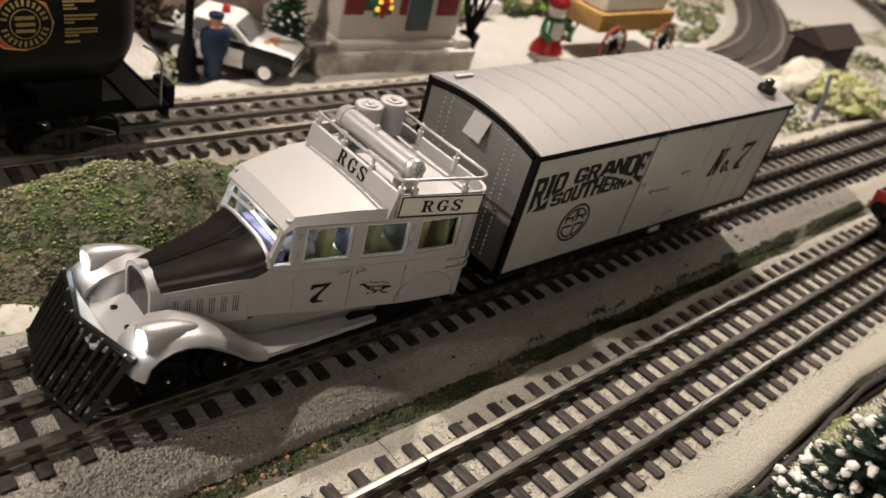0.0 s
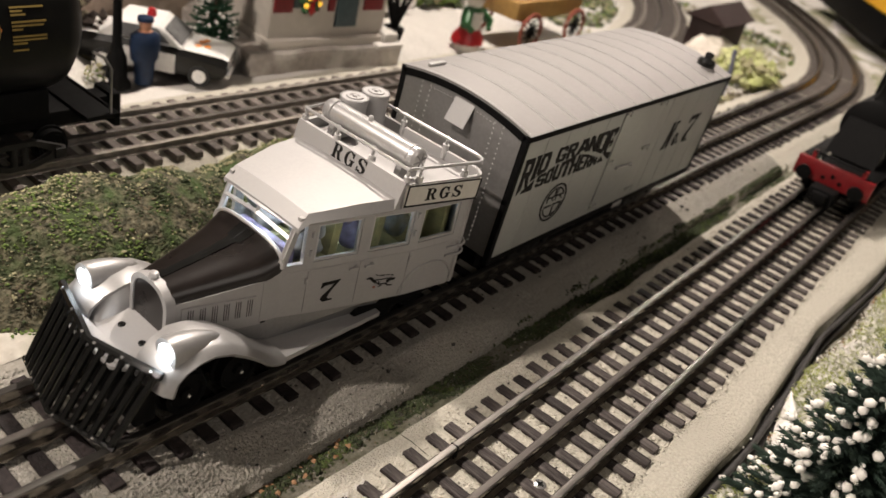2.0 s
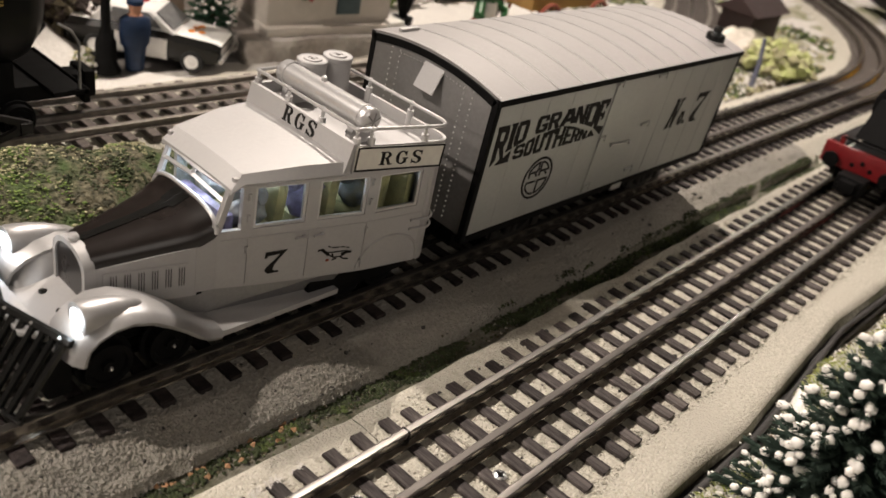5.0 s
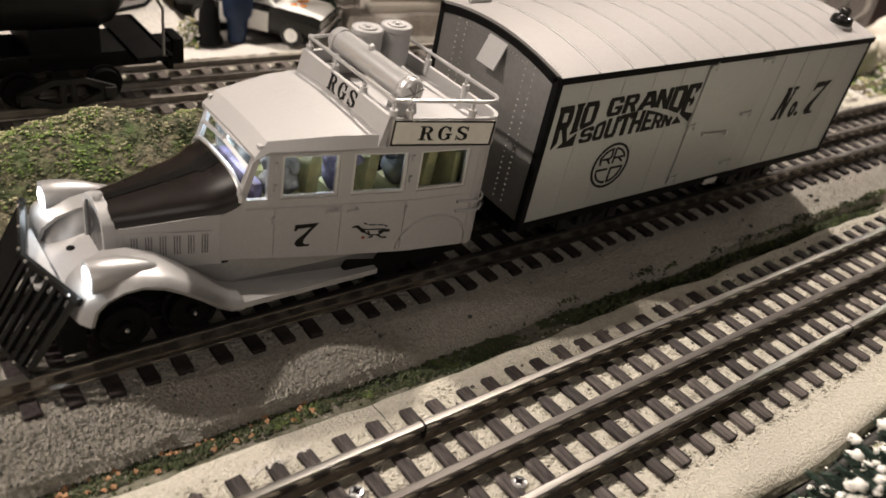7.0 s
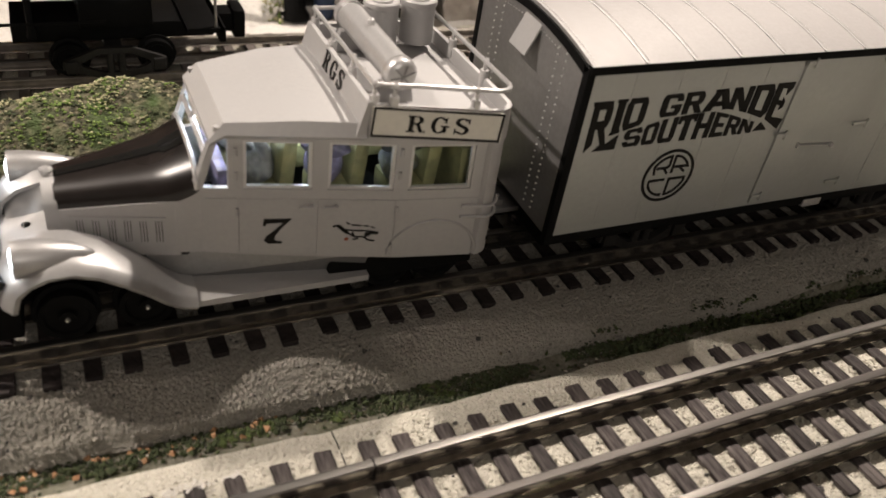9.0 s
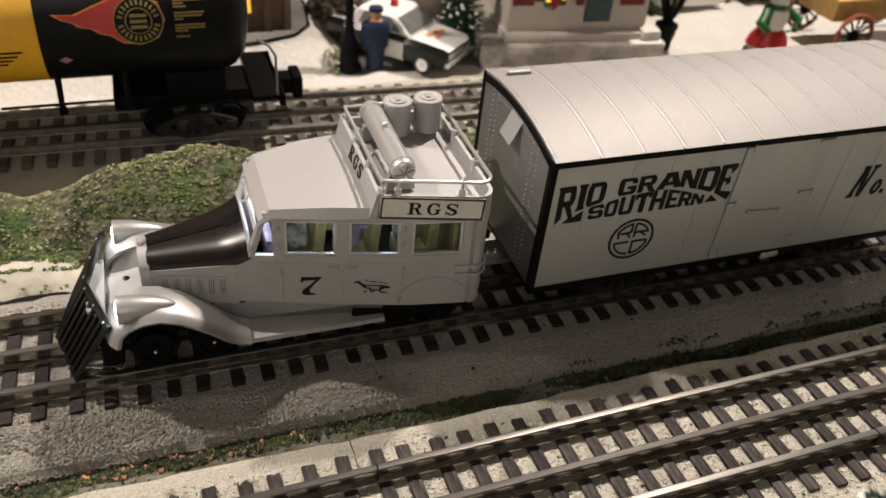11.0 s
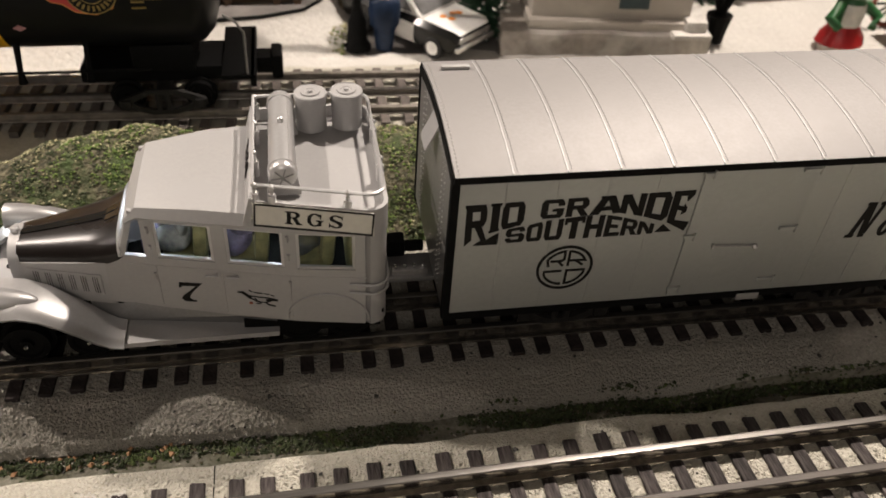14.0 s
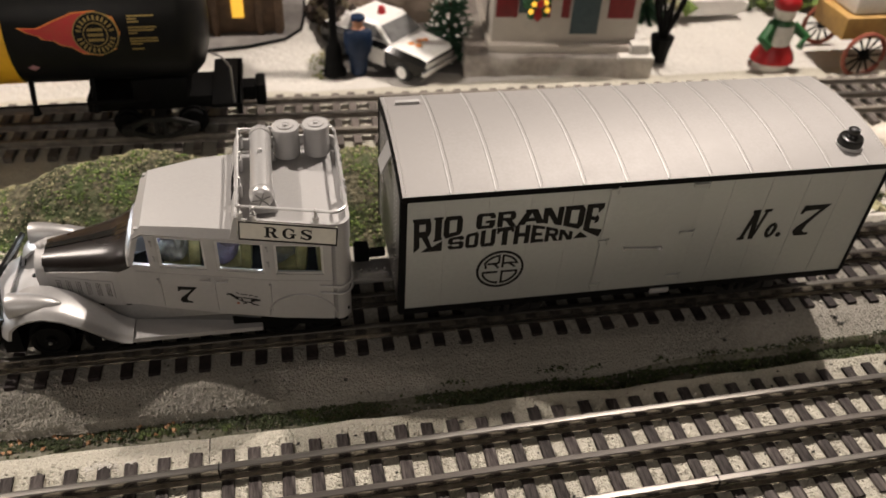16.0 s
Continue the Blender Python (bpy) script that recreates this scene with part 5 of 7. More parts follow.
hexa(bm, [(-1.44, YC - 0.10, 0.285), (-1.385, YC - 0.16, 0.285), (-1.385, YC + 0.16, 0.285), (-1.44, YC + 0.10, 0.285), (-1.44, YC - 0.10, 0.296), (-1.385, YC - 0.16, 0.296), (-1.385, YC + 0.16, 0.296), (-1.44, YC + 0.10, 0.296)])
part("pilot_plate", bm, SILVER, bus, smooth=0)

# chassis and wheels
# made-up black block, put in so the gaps between the slats stay dark
bm = bm_new()
box(bm, -1.415, -1.350, YC - 0.185, YC + 0.185, 0.125, 0.262, 0.008)
part("bumper_beam", bm, BLACK, bus, "black block added behind the pilot to darken its gaps")
bm = bm_new()
box(bm, -1.36, -0.22, YC - 0.11, YC + 0.11, 0.17, 0.265, 0.006)
box(bm, -0.62, -0.20, YC - 0.20, YC + 0.20, 0.15, 0.245, 0.006)
part("chassis", bm, BLACK, bus, "black chassis frame")
for x, r in ((-1.255, 0.066), (-1.075, 0.066), (-0.45, 0.070), (-0.30, 0.070)):
    wheelset(x, YC, 0.10 + r, r, bus, 0.168)
for x in (-1.255, -1.075):
    bm = bm_new()
    ball(bm, (x, YC - 0.195, 0.166), 0.008, 1)
    part("axle_cap", bm, CHROME, bus)

# seats and the cab's lamp
SEAT = material("olive_yellow_plastic", (0.24, 0.225, 0.105), 0.5, 0, (0.15, 0.142, 0.07), 260)
SEAT_DARK = material("mottled_dark_plastic", (0.035, 0.036, 0.04), 0.6, 0, (0.12, 0.12, 0.10), 500, coarse=(0.20, 0.20, 0.20), coarse_scale=160)
LILAC = material("lilac_plastic", (0.24, 0.215, 0.36), 0.6, 0, (0.15, 0.135, 0.22), 500, coarse=(0.07, 0.065, 0.09), coarse_scale=170)
BUNDLE_BLUE = material("pale_blue_plastic", (0.16, 0.18, 0.22), 0.6, 0, (0.09, 0.10, 0.11), 500, coarse=(0.13, 0.125, 0.08), coarse_scale=170)
for k, x in enumerate((-0.760, -0.585, -0.395)):
    for y in (-0.105, 0.105):
        yy = YC + y * (0.85 + 0.22 * k)
        bm = bm_new()
        box(bm, x - 0.075, x + 0.030, yy - 0.062, yy + 0.062, 0.36, 0.435, 0.02)
        st = part("seat", bm, SEAT, bus, "olive-yellow moulded cab seat")
        bm = bm_new()
        box(bm, x + 0.012, x + 0.055, yy - 0.060, yy + 0.060, 0.40, 0.560, 0.020)
        for v in bm.verts:
            v.co.x += 0.10 * (v.co.z - 0.40)
        part("seat_back", bm, SEAT, st, "olive-yellow seat back")
        bm = bm_new()
        ball(bm, (x - 0.034, yy, 0.470), 0.055, 3, (0.95, 0.95, 0.9))
        ball(bm, (x - 0.050, yy + 0.02, 0.520), 0.030, 3, (1.1, 1, 0.9))
        ball(bm, (x - 0.012, yy - 0.025, 0.528), 0.026, 3, (1, 1, 1.1))
        for v in bm.verts:
            v.co += 0.020 * noise.noise_vector(v.co * 13 + Vector((k, y * 9, 0))) + 0.008 * noise.noise_vector(v.co * 34 + Vector((y * 5, k, 2)))
        part("seat_bundle", bm, (SEAT_DARK, LILAC, BUNDLE_BLUE)[k], st, ("dark mottled bundle", "lilac bundle", "pale blue bundle")[k], smooth=80)
bm = bm_new()
box(bm, -0.300, -0.262, YC - 0.235, YC + 0.235, 0.32, 0.545, 0.018)
part("rear_bench", bm, SEAT, bus, "olive-yellow rear bench back")
bm = bm_new()
box(bm, -0.885, -0.855, YC - 0.12, YC + 0.12, 0.40, 0.485, 0.012)
part("dashboard", bm, LILAC, bus)
bm = bm_new()
lathe(bm, [(0.03, 0.598), (0.03, 0.606)], (-0.62, YC, 0), "z", 14)
part("cab_lamp", bm, material("cab_led", (0.9, 0.95, 1), 0.4, emit=(0.80, 0.90, 1.0), emit_strength=12.5), bus, "small glowing cab lamp")
lamp("cab_light", "POINT", (-0.68, YC, 0.585), 0.017, (0.82, 0.90, 1.0), 0.0006)
lamp("cab_light", "POINT", (-0.48, YC, 0.580), 0.009, (0.82, 0.90, 1.0), 0.0006)
lamp("cab_light", "POINT", (-0.88, YC, 0.580), 0.011, (0.80, 0.88, 1.0), 0.0006)
for s in (-1, 1):
    lamp("headlight_glow", "POINT", (-1.362, YC + s * 0.198, 0.372), 0.0028, (0.85, 0.93, 1.0), 0.003)


# ---- mossy ridge behind the railbus ----


def ridge_height(x, y):
    crest = lerp(((-3.2, 0.16), (-2.4, 0.22), (-1.95, 0.22), (-1.83, 0.18), (-1.74, 0.115), (-1.64, 0.10), (-1.53, 0.135), (-1.41, 0.19), (-1.31, 0.225), (-1.24, 0.26), (-1.17, 0.27), (-1.05, 0.265), (-0.85, 0.25), (-0.62, 0.21), (-0.44, 0.18), (-0.30, 0.19), (-0.05, 0.235), (0.2, 0.22), (0.9, 0.12), (1.4, 0.0)), x) + 0.05
    u = min(1.0, max(0.0, (y - 0.42) / 0.60))
    across = math.sin(math.pi / 2 * u / 0.72) ** 0.85 if u < 0.72 else max(0.0, math.cos(math.pi / 2 * (u - 0.72) / 0.28)) ** 0.6
    lumps = 0.14 * wob(x, y, 4, 21) * (1 - across) * 2 + 0.10 * wob(x, y, 7, 23)
    return crest * across * (1 + lumps) + (0.020 * wob(x, y, 13, 4) + 0.012 * wob(x, y, 27, 8)) * across - 0.05


bm = bm_new()
rx, ry = np.arange(-3.4, 1.5, 0.035), np.arange(0.40, 1.12, 0.03)
grid = [[bm.verts.new((x, y + 0.02 * wob(x, y, 9, 3), ridge_height(x, y))) for x in rx] for y in ry]
for a, b in zip(grid, grid[1:]):
    for i in range(len(rx) - 1):
        bm.faces.new((a[i], a[i + 1], b[i + 1], b[i]))
solo("mossy_ridge", bm, MOSS_ROCK, (-1.0, 0.75, -0.05), "low rocky ridge covered in green moss", "hill", kind="structure", smooth=80)

MOSS_A = material("bright_moss", (0.15, 0.215, 0.05), 0.95, 0, (0.085, 0.13, 0.03), 400)
MOSS_B = material("dark_moss", (0.050, 0.066, 0.024), 0.95, 0, (0.028, 0.037, 0.015), 400)
MOSS_C = material("pale_lichen", (0.38, 0.36, 0.21), 0.95, 0, (0.25, 0.235, 0.14), 400)
MOSS_D = material("brown_duff", (0.13, 0.108, 0.065), 0.95, 0, (0.075, 0.062, 0.04), 400)
STONE_A = material("pale_pebble", (0.50, 0.47, 0.40), 0.9, 0, (0.40, 0.37, 0.31), 500)
STONE_B = material("orange_pebble", (0.40, 0.235, 0.13), 0.85, 0, (0.34, 0.18, 0.09), 500)
DITCH_MOSS = material("damp_green_moss", (0.085, 0.115, 0.032), 0.95, 0, (0.05, 0.07, 0.022), 400)
STONE_D = material("grey_pebble", (0.22, 0.205, 0.175), 0.9, 0, (0.16, 0.15, 0.13), 500)
STONE_C = material("dark_pebble", (0.07, 0.065, 0.06), 0.9, 0, (0.04, 0.04, 0.035), 500)

BLOB_V = [Vector(v).normalized() for v in ((1, 0, 0), (-1, 0, 0), (0, 1, 0), (0, -1, 0), (0, 0, 1), (0, 0, -1))]
BLOB_F = ((0, 2, 4), (2, 1, 4), (1, 3, 4), (3, 0, 4), (2, 0, 5), (1, 2, 5), (3, 1, 5), (0, 3, 5))


def scatter(name, label, category, mats, spots, seed, rough=0.35, soft=False):
    """Many small lumps in one mesh. Spots: x, y, z, size, material index, flatness."""
    rnd = random.Random(seed)
    vs, fs, mi = [], [], []
    for x, y, z, r, k, flat in spots:
        n = len(vs)
        turn = Euler((rnd.uniform(-0.5, 0.5), rnd.uniform(-0.5, 0.5), rnd.uniform(0, 6.3))).to_matrix()
        for v in BLOB_V:
            p = turn @ (v * r * rnd.uniform(1 - rough, 1 + rough))
            vs.append(((x + p.x) * U, (y + p.y) * U, (z + p.z * flat) * U))
        fs += [tuple(n + i for i in f) for f in BLOB_F]
        mi += [k] * 8
    me = bpy.data.meshes.new(name)
    me.from_pydata(vs, [], fs)
    for m in mats:
        me.materials.append(m)
    me.polygons.foreach_set("material_index", mi)
    if soft:
        me.shade_smooth()
    return tagged(new(name, me), label, category, kind="stuff")


rnd = random.Random(5)
spots = []
while len(spots) < 21000:
    x, y = rnd.uniform(-3.0, 1.3), rnd.uniform(0.42, 1.0)
    n = wob(x, y, 2.6, 31) + 0.5 * wob(x, y, 7, 14)
    top = max(0.0, (y - 0.74) / 0.16)
    foot = max(0.0, (0.60 - y) / 0.15) if x < -1.25 else 0.0
    if foot > 0 and rnd.random() < 0.75 * foot:
        continue
    if wob(x, y, 19, 77) < -0.22:
        continue
    c = rnd.random()
    k = 0 if n > 0.10 else 1 if n > -0.34 else 3
    if c < 0.04 + 0.75 * top + (0.15 if x < -1.5 else 0):
        k = 2
    elif c < 0.24:
        k = rnd.choice((0, 1, 2, 3))
    elif c < 0.46:
        k = 1
    r = rnd.uniform(0.003, 0.0075)
    if rnd.random() < 0.12:
        r = rnd.uniform(0.007, 0.011)
    spots.append((x, y, ridge_height(x, y) + 0.002, r, k, 0.5))
scatter("moss_clumps", "clumps of green moss and pale lichen on the ridge", "moss", [MOSS_A, MOSS_B, MOSS_C, MOSS_D], spots, 6, 0.5, True)

spots = []
while len(spots) < 15500:
    x, p = rnd.uniform(-2.4, 3.2), rnd.gauss(-0.474, 0.040)
    lush = min(1.0, max(0.0, (x + 0.3) / 0.5)) * min(1.0, max(0.15, (2.35 - x) / 0.5))
    if not -0.545 - 0.006 * lush * wob(x, p, 21, 55) < p < -0.431 + 0.030 * lush * (0.3 + 1.2 * wob(x, 0.0, 9, 56)):
        continue
    y = row_y(x, p)
    n = 1.3 * wob(x, y * 2.2, 4.5, 50) + 0.6 * wob(x, y * 1.6, 13, 51) + 0.9 * math.exp(-((p + 0.46) / 0.03) ** 2) - 0.46 + 0.40 * lush
    if n < rnd.uniform(-0.12, 0.10) and rnd.random() < 0.95:
        continue
    c = rnd.random()
    g = wob(x, y, 9, 12)
    k = (0 if g > 0.20 + 0.12 * lush else 1) if c < 0.48 else 1 if c < 0.62 else 2 if c < 0.80 else 5 if c < 0.92 else 6 if c < 0.985 else 3
    r = rnd.uniform(0.0026, 0.0068)
    if k < 2 and rnd.random() < 0.10:
        r *= 1.6
    spots.append((x, y, ground_height(x, y) + r * (0.3 + (0.9 + 1.2 * lush) * rnd.random() * (k < 2)), r, k, 0.75))
for _ in range(48):
    x = rnd.choice((rnd.uniform(-2.2, -1.12), rnd.uniform(-1.5, -0.8)))
    y = row_y(x, -0.436 - 0.05 * rnd.random() ** 2)
    r = rnd.uniform(0.006, 0.0115)
    spots.append((x, y, ground_height(x, y) + r * 0.7, r, 4, 0.85))
scatter("ditch_litter", "moss tufts and small coloured pebbles along the ditch", "litter", [DITCH_MOSS, MOSS_B, MOSS_D, STONE_A, STONE_B, STONE_C, STONE_D], spots, 7, 0.5)

spots = []
while len(spots) < 190:
    x, y = rnd.uniform(-1.11, -0.94), rnd.gauss(-0.639, 0.008)
    if wob(x, y, 24, 61) < -0.05:
        continue
    r = rnd.uniform(0.0014, 0.0042)
    on_tie = abs((x + 0.548) / 0.0985 - round((x + 0.548) / 0.0985)) < 0.21 and y < -0.622
    spots.append((x, y, (0.0042 if on_tie else ground_height(x, y)) + r * 0.2, r, 0, 0.45))
scatter("plaster_flecks", "flecks of spilt white plaster on the ties", "plaster", [SNOW], spots, 91)

spots = []
while len(spots) < 30000:
    w = rnd.random()
    x = rnd.uniform(-2.4, 3.2)
    if w < 0.55:
        y = rnd.uniform(-1.19, -0.585) + 0.022 * x
        k = 0 if rnd.random() < 0.978 else 2
    elif w < 0.93:
        y = rnd.uniform(-0.385, 0.32)
        k = 1 if rnd.random() < 0.975 else 2
    else:
        y = rnd.uniform(1.2, 1.75)
        k = 0
    r = rnd.uniform(0.0028, 0.0065)
    if rnd.random() < 0.004:
        k, r = 2, rnd.uniform(0.007, 0.013)
    spots.append((x, y, ground_height(x, y) + r * 0.3, r, k, 0.8))
while len(spots) < 36500:
    x = rnd.uniform(-2.4, -0.42)
    y = rnd.uniform(-0.436, -0.24) if x < -1.15 else rnd.uniform(-0.436, -0.345)
    if wob(x, y, 6, 90) < -0.2 or (x > -0.9 and rnd.random() < (x + 0.9) / 0.6):
        continue
    r = rnd.uniform(0.004, 0.0085)
    spots.append((x, y, ground_height(x, y) + r * 0.25, r, 1 if rnd.random() < 0.985 else 2, 0.75))
scatter("ballast_grains", "loose grains of fine ballast round the ties", "ballast", [BALLAST_NEAR, BALLAST, STONE_C], spots, 8)

bm = bm_new()
px = np.arange(-3.2, -1.22, 0.04)
rows_ = []
for f in np.linspace(0, 1, 7):
    row = []
    for x in px:
        h = 0.075 * (1 - max(0, (x + 1.6) / 0.4)) * (1 + 0.5 * wob(x, 1, 3, 6))
        row.append(bm.verts.new((x, 0.40 + 0.17 * f + 0.02 * wob(x, f, 4, 2), -0.02 + h * math.sin(min(1, f * 1.5) * math.pi / 2) + 0.02 * wob(x, f, 9, 5))))
    rows_.append(row)
for a, b in zip(rows_, rows_[1:]):
    for k in range(len(px) - 1):
        bm.faces.new((a[k], a[k + 1], b[k + 1], b[k]))
solo("plaster_bank", bm, material("dirty_white_plaster", (0.56, 0.53, 0.47), 0.9, 0, (0.46, 0.43, 0.37), 250, bump=0.001, bump_scale=200, coarse=(0.40, 0.38, 0.31), coarse_scale=45), (-2.0, 0.45, -0.03), "dirty white plaster bank at the foot of the ridge", "bank", kind="structure", smooth=80)

spots = []
while len(spots) < 2600:
    x, f = rnd.uniform(-3.1, -1.25), rnd.random() ** 0.6
    if wob(x, f, 5, 71) + 0.6 * wob(x, f, 14, 72) < 0.05 - 0.5 * (f - 0.5):
        continue
    h = 0.075 * (1 - max(0, (x + 1.6) / 0.4)) * (1 + 0.5 * wob(x, 1, 3, 6))
    z = -0.02 + h * math.sin(min(1, f * 1.5) * math.pi / 2) + 0.02 * wob(x, f, 9, 5)
    spots.append((x, 0.40 + 0.17 * f + 0.02 * wob(x, f, 4, 2), z + 0.002, rnd.uniform(0.003, 0.009), rnd.choice((0, 0, 1)), 0.7))
scatter("bank_moss", "green moss specks on the white plaster bank", "moss", [MOSS_A, MOSS_B], spots, 73)

# ---- cables along the front edge ----
CABLE = material("black_cable", (0.013, 0.012, 0.011), 0.7, 0, (0.03, 0.028, 0.026), 300)
for k, (off, r, z) in enumerate(((0.006, 0.015, -0.080), (-0.028, 0.014, -0.085), (-0.012, 0.012, -0.058))):
    bm = bm_new()
    pts = []
    for x in np.arange(-4, 8, 0.1):
        pts.append((x, lerp(EDGE, x) - 0.026 + off + 0.005 * wob(x, k, 1.6, 40 + k), z + 0.008 * wob(x, k, 2.3, 17)))
    tube(bm, pts, r, 8)
    solo("cable", bm, CABLE, (0, -1.318 + off, z), "black rubber cable lying along the ballast edge", "cable", "cables along the edge", smooth=60)

# ---- snowy grass and firs at the front ----
GRASS = material("pale_green_fibre", (0.52, 0.55, 0.23), 0.9, 0, (0.36, 0.42, 0.14), 300)
GRASS_SNOW = material("snowy_fibre", (0.74, 0.73, 0.66), 0.9, 0, (0.6, 0.6, 0.5), 300)
vs, fs, mi = [], [], []
rnd = random.Random(9)
for _ in range(60000):
    x, y = rnd.uniform(-0.8, 4.5), rnd.uniform(-2.0, -1.33)
    if y > lerp(GRASS_EDGE, x) + 0.004 or (wob(x, y, 3.2, 3) > 0.36 and rnd.random() < 0.6):
        continue
    z = ground_height(x, y)
    h, a, w = rnd.uniform(0.005, 0.014), rnd.uniform(0, 6.28), 0.0026
    lx, ly = rnd.uniform(-0.060, 0.012), rnd.uniform(-0.008, 0.03)
    n = len(vs)
    c, s = math.cos(a) * w, math.sin(a) * w
    vs += [((x - c) * U, (y - s) * U, (z - 0.01) * U), ((x + c) * U, (y + s) * U, (z - 0.01) * U), ((x + lx * 0.6 + c) * U, (y + ly * 0.6 + s) * U, (z + h * 0.7) * U), ((x + lx) * U, (y + ly) * U, (z + h) * U), ((x + lx * 0.6 - c) * U, (y + ly * 0.6 - s) * U, (z + h * 0.7) * U)]
    fs.append((n, n + 1, n + 2, n + 3, n + 4))
    mi.append(1 if rnd.random() < 0.54 + 0.6 * wob(x, y, 4, 2) else 0)
me = bpy.data.meshes.new("snowy_grass")
me.from_pydata(vs, [], fs)
me.materials.append(GRASS)
me.materials.append(GRASS_SNOW)
me.polygons.foreach_set("material_index", mi)
tagged(new("snowy_grass", me), "pale green fibre grass dusted with snow", "grass", kind="stuff")

SNOW_TIP = material("white_flock", (0.82, 0.80, 0.75), 0.85, 0, (0.70, 0.68, 0.63), 600)
FIR = material("dark_fir_needles", (0.024, 0.046, 0.034), 0.85, 0, (0.045, 0.075, 0.055), 400)
BARK = material("brown_bark", (0.10, 0.065, 0.04), 0.9, 0, (0.07, 0.045, 0.03), 300)


def fir(name, base, height, radius, seed, label, group, snow=1.0, needles=FIR, heavy=False):
    """A bottle-brush fir: trunk, whorls of needled branches, snow lumps on the tips."""
    rnd = random.Random(seed)
    b = Vector(base)
    t = thing(name, base, label, "tree", group)
    bm = bm_new()
    tube(bm, [b + Vector((0, 0, -0.02)), b + Vector((0, 0, height * 0.5)), b + Vector((0, 0, height))], [radius * 0.07, radius * 0.05, radius * 0.01], 6)
    part("trunk", bm, BARK, t)
    nv, nf = [], []
    lumps = []
    levels = max(7, int(height / (0.036 if heavy else 0.050)))
    for lv in range(levels):
        f = lv / levels
        n = int(5 + 12 * (1 - f))
        for k in range(n):
            a = 2 * math.pi * (k + rnd.random() * 0.7) / n + lv
            ln = radius * (1 - f) ** 0.85 * rnd.uniform(0.75, 1.1) + 0.01
            z0 = height * (0.06 + 0.92 * f) + rnd.uniform(-0.01, 0.01)
            d = Vector((math.cos(a), math.sin(a), -0.25 + 0.3 * f))
            side = Vector((-math.sin(a), math.cos(a), 0))
            steps = max(3, int(ln / 0.010))
            for j in range(steps):
                u = (j + 0.6) / steps
                p = Vector((0, 0, z0)) + d * ln * u + Vector((0, 0, 0.03 * u * u))
                nl = (0.046 if heavy else 0.036) * (1.15 - 0.5 * u) * rnd.uniform(0.8, 1.2)
                for sgn in (-1, -0.6, -0.3, 0.3, 0.6, 1, 0):
                    e = (side * sgn * 0.8 + d * 0.7 + Vector((0, 0, rnd.uniform(-0.1, 0.5)))).normalized() * nl
                    q = d.cross(e).normalized() * 0.0055
                    i = len(nv)
                    nv += [(p - q) * U, (p + q) * U, (p + e) * U]
                    nf.append((i, i + 1, i + 2))
            if rnd.random() < (0.62 if heavy else 0.85) * snow:
                tip = Vector((0, 0, z0)) + d * ln + Vector((0, 0, 0.035))
                for _ in range(rnd.choice((2, 3, 3, 4)) if heavy else 2):
                    back = abs(rnd.gauss(0, 0.22)) - 0.05
                    lumps.append((d, tip - d * ln * back + Vector((rnd.uniform(-0.012, 0.012), rnd.uniform(-0.012, 0.012), rnd.uniform(-0.010, 0.008))), rnd.uniform(0.007, 0.0175) if heavy else rnd.uniform(0.006, 0.0125)))
    me = bpy.data.meshes.new("crown")
    me.from_pydata([tuple(v) for v in nv], [], nf)
    me.materials.append(needles)
    o = new("crown", me)
    o.parent = t
    if lumps:
        bm = bm_new()
        for d, p, r in lumps:
            turn = d.to_track_quat("X", "Z").to_matrix().to_4x4()
            bmesh.ops.create_icosphere(bm, subdivisions=1, radius=1.0, matrix=Matrix.Translation(b + p) @ turn @ Matrix.Diagonal((r * 1.25, r, r * 0.9, 1)))
        for v in bm.verts:
            v.co += 0.0045 * noise.noise_vector(v.co * 90)
        part("snow_load", bm, SNOW_TIP, t, "white lumps of craft snow on the branch tips", smooth=80, kind="stuff")
    return t


bm = bm_new()
px = np.arange(0.14, 0.78, 0.012)
rows_ = []
for f in np.linspace(0, 1, 8):
    row = []
    for x in px:
        u = min(1.0, (x - 0.14) / 0.12, (0.768 - x) / 0.14)
        w = (0.012 + 0.042 * u) * (1 + 0.3 * wob(x, 0, 7, 95))
        y = lerp(GRASS_EDGE, x) + 0.012 - w * f
        row.append(bm.verts.new((x, y + 0.004 * wob(x, f, 22, 96), -0.075 + (0.058 + 0.024 * u) * math.sin(min(1.0, f * 1.9) * math.pi / 2) - 0.012 * f * f + 0.006 * wob(x, f, 18, 97))))
    rows_.append(row)
for a_, b_ in zip(rows_, rows_[1:]):
    for k in range(len(px) - 1):
        bm.faces.new((a_[k], a_[k + 1], b_[k + 1], b_[k]))
solo("snow_lip", bm, SNOW_TIP, (0.45, -1.41, -0.07), "smooth lip of white craft snow at the grass edge", "snow", kind="structure", smooth=80)

spots = []
while len(spots) < 620:
    x = rnd.uniform(-0.4, 3.2)
    y = lerp(GRASS_EDGE, x) + rnd.uniform(-0.006, 0.035)
    hollow = lerp(EDGE, x) - lerp(GRASS_EDGE, x)
    if rnd.random() > (0.20 if hollow < 0.085 else 0.75):
        continue
    r = rnd.uniform(0.004, 0.009)
    c = rnd.random()
    spots.append((x, y, max(ground_height(x, y), -0.085) + r * 0.4, r, 0 if c < 0.5 else 1 if c < 0.60 else 2, 0.8))
for x in (0.30, 0.37, 0.62, 0.64):
    spots.append((x, lerp(EDGE, x) - 0.022, -0.045, rnd.uniform(0.004, 0.0075), 0, 0.7))
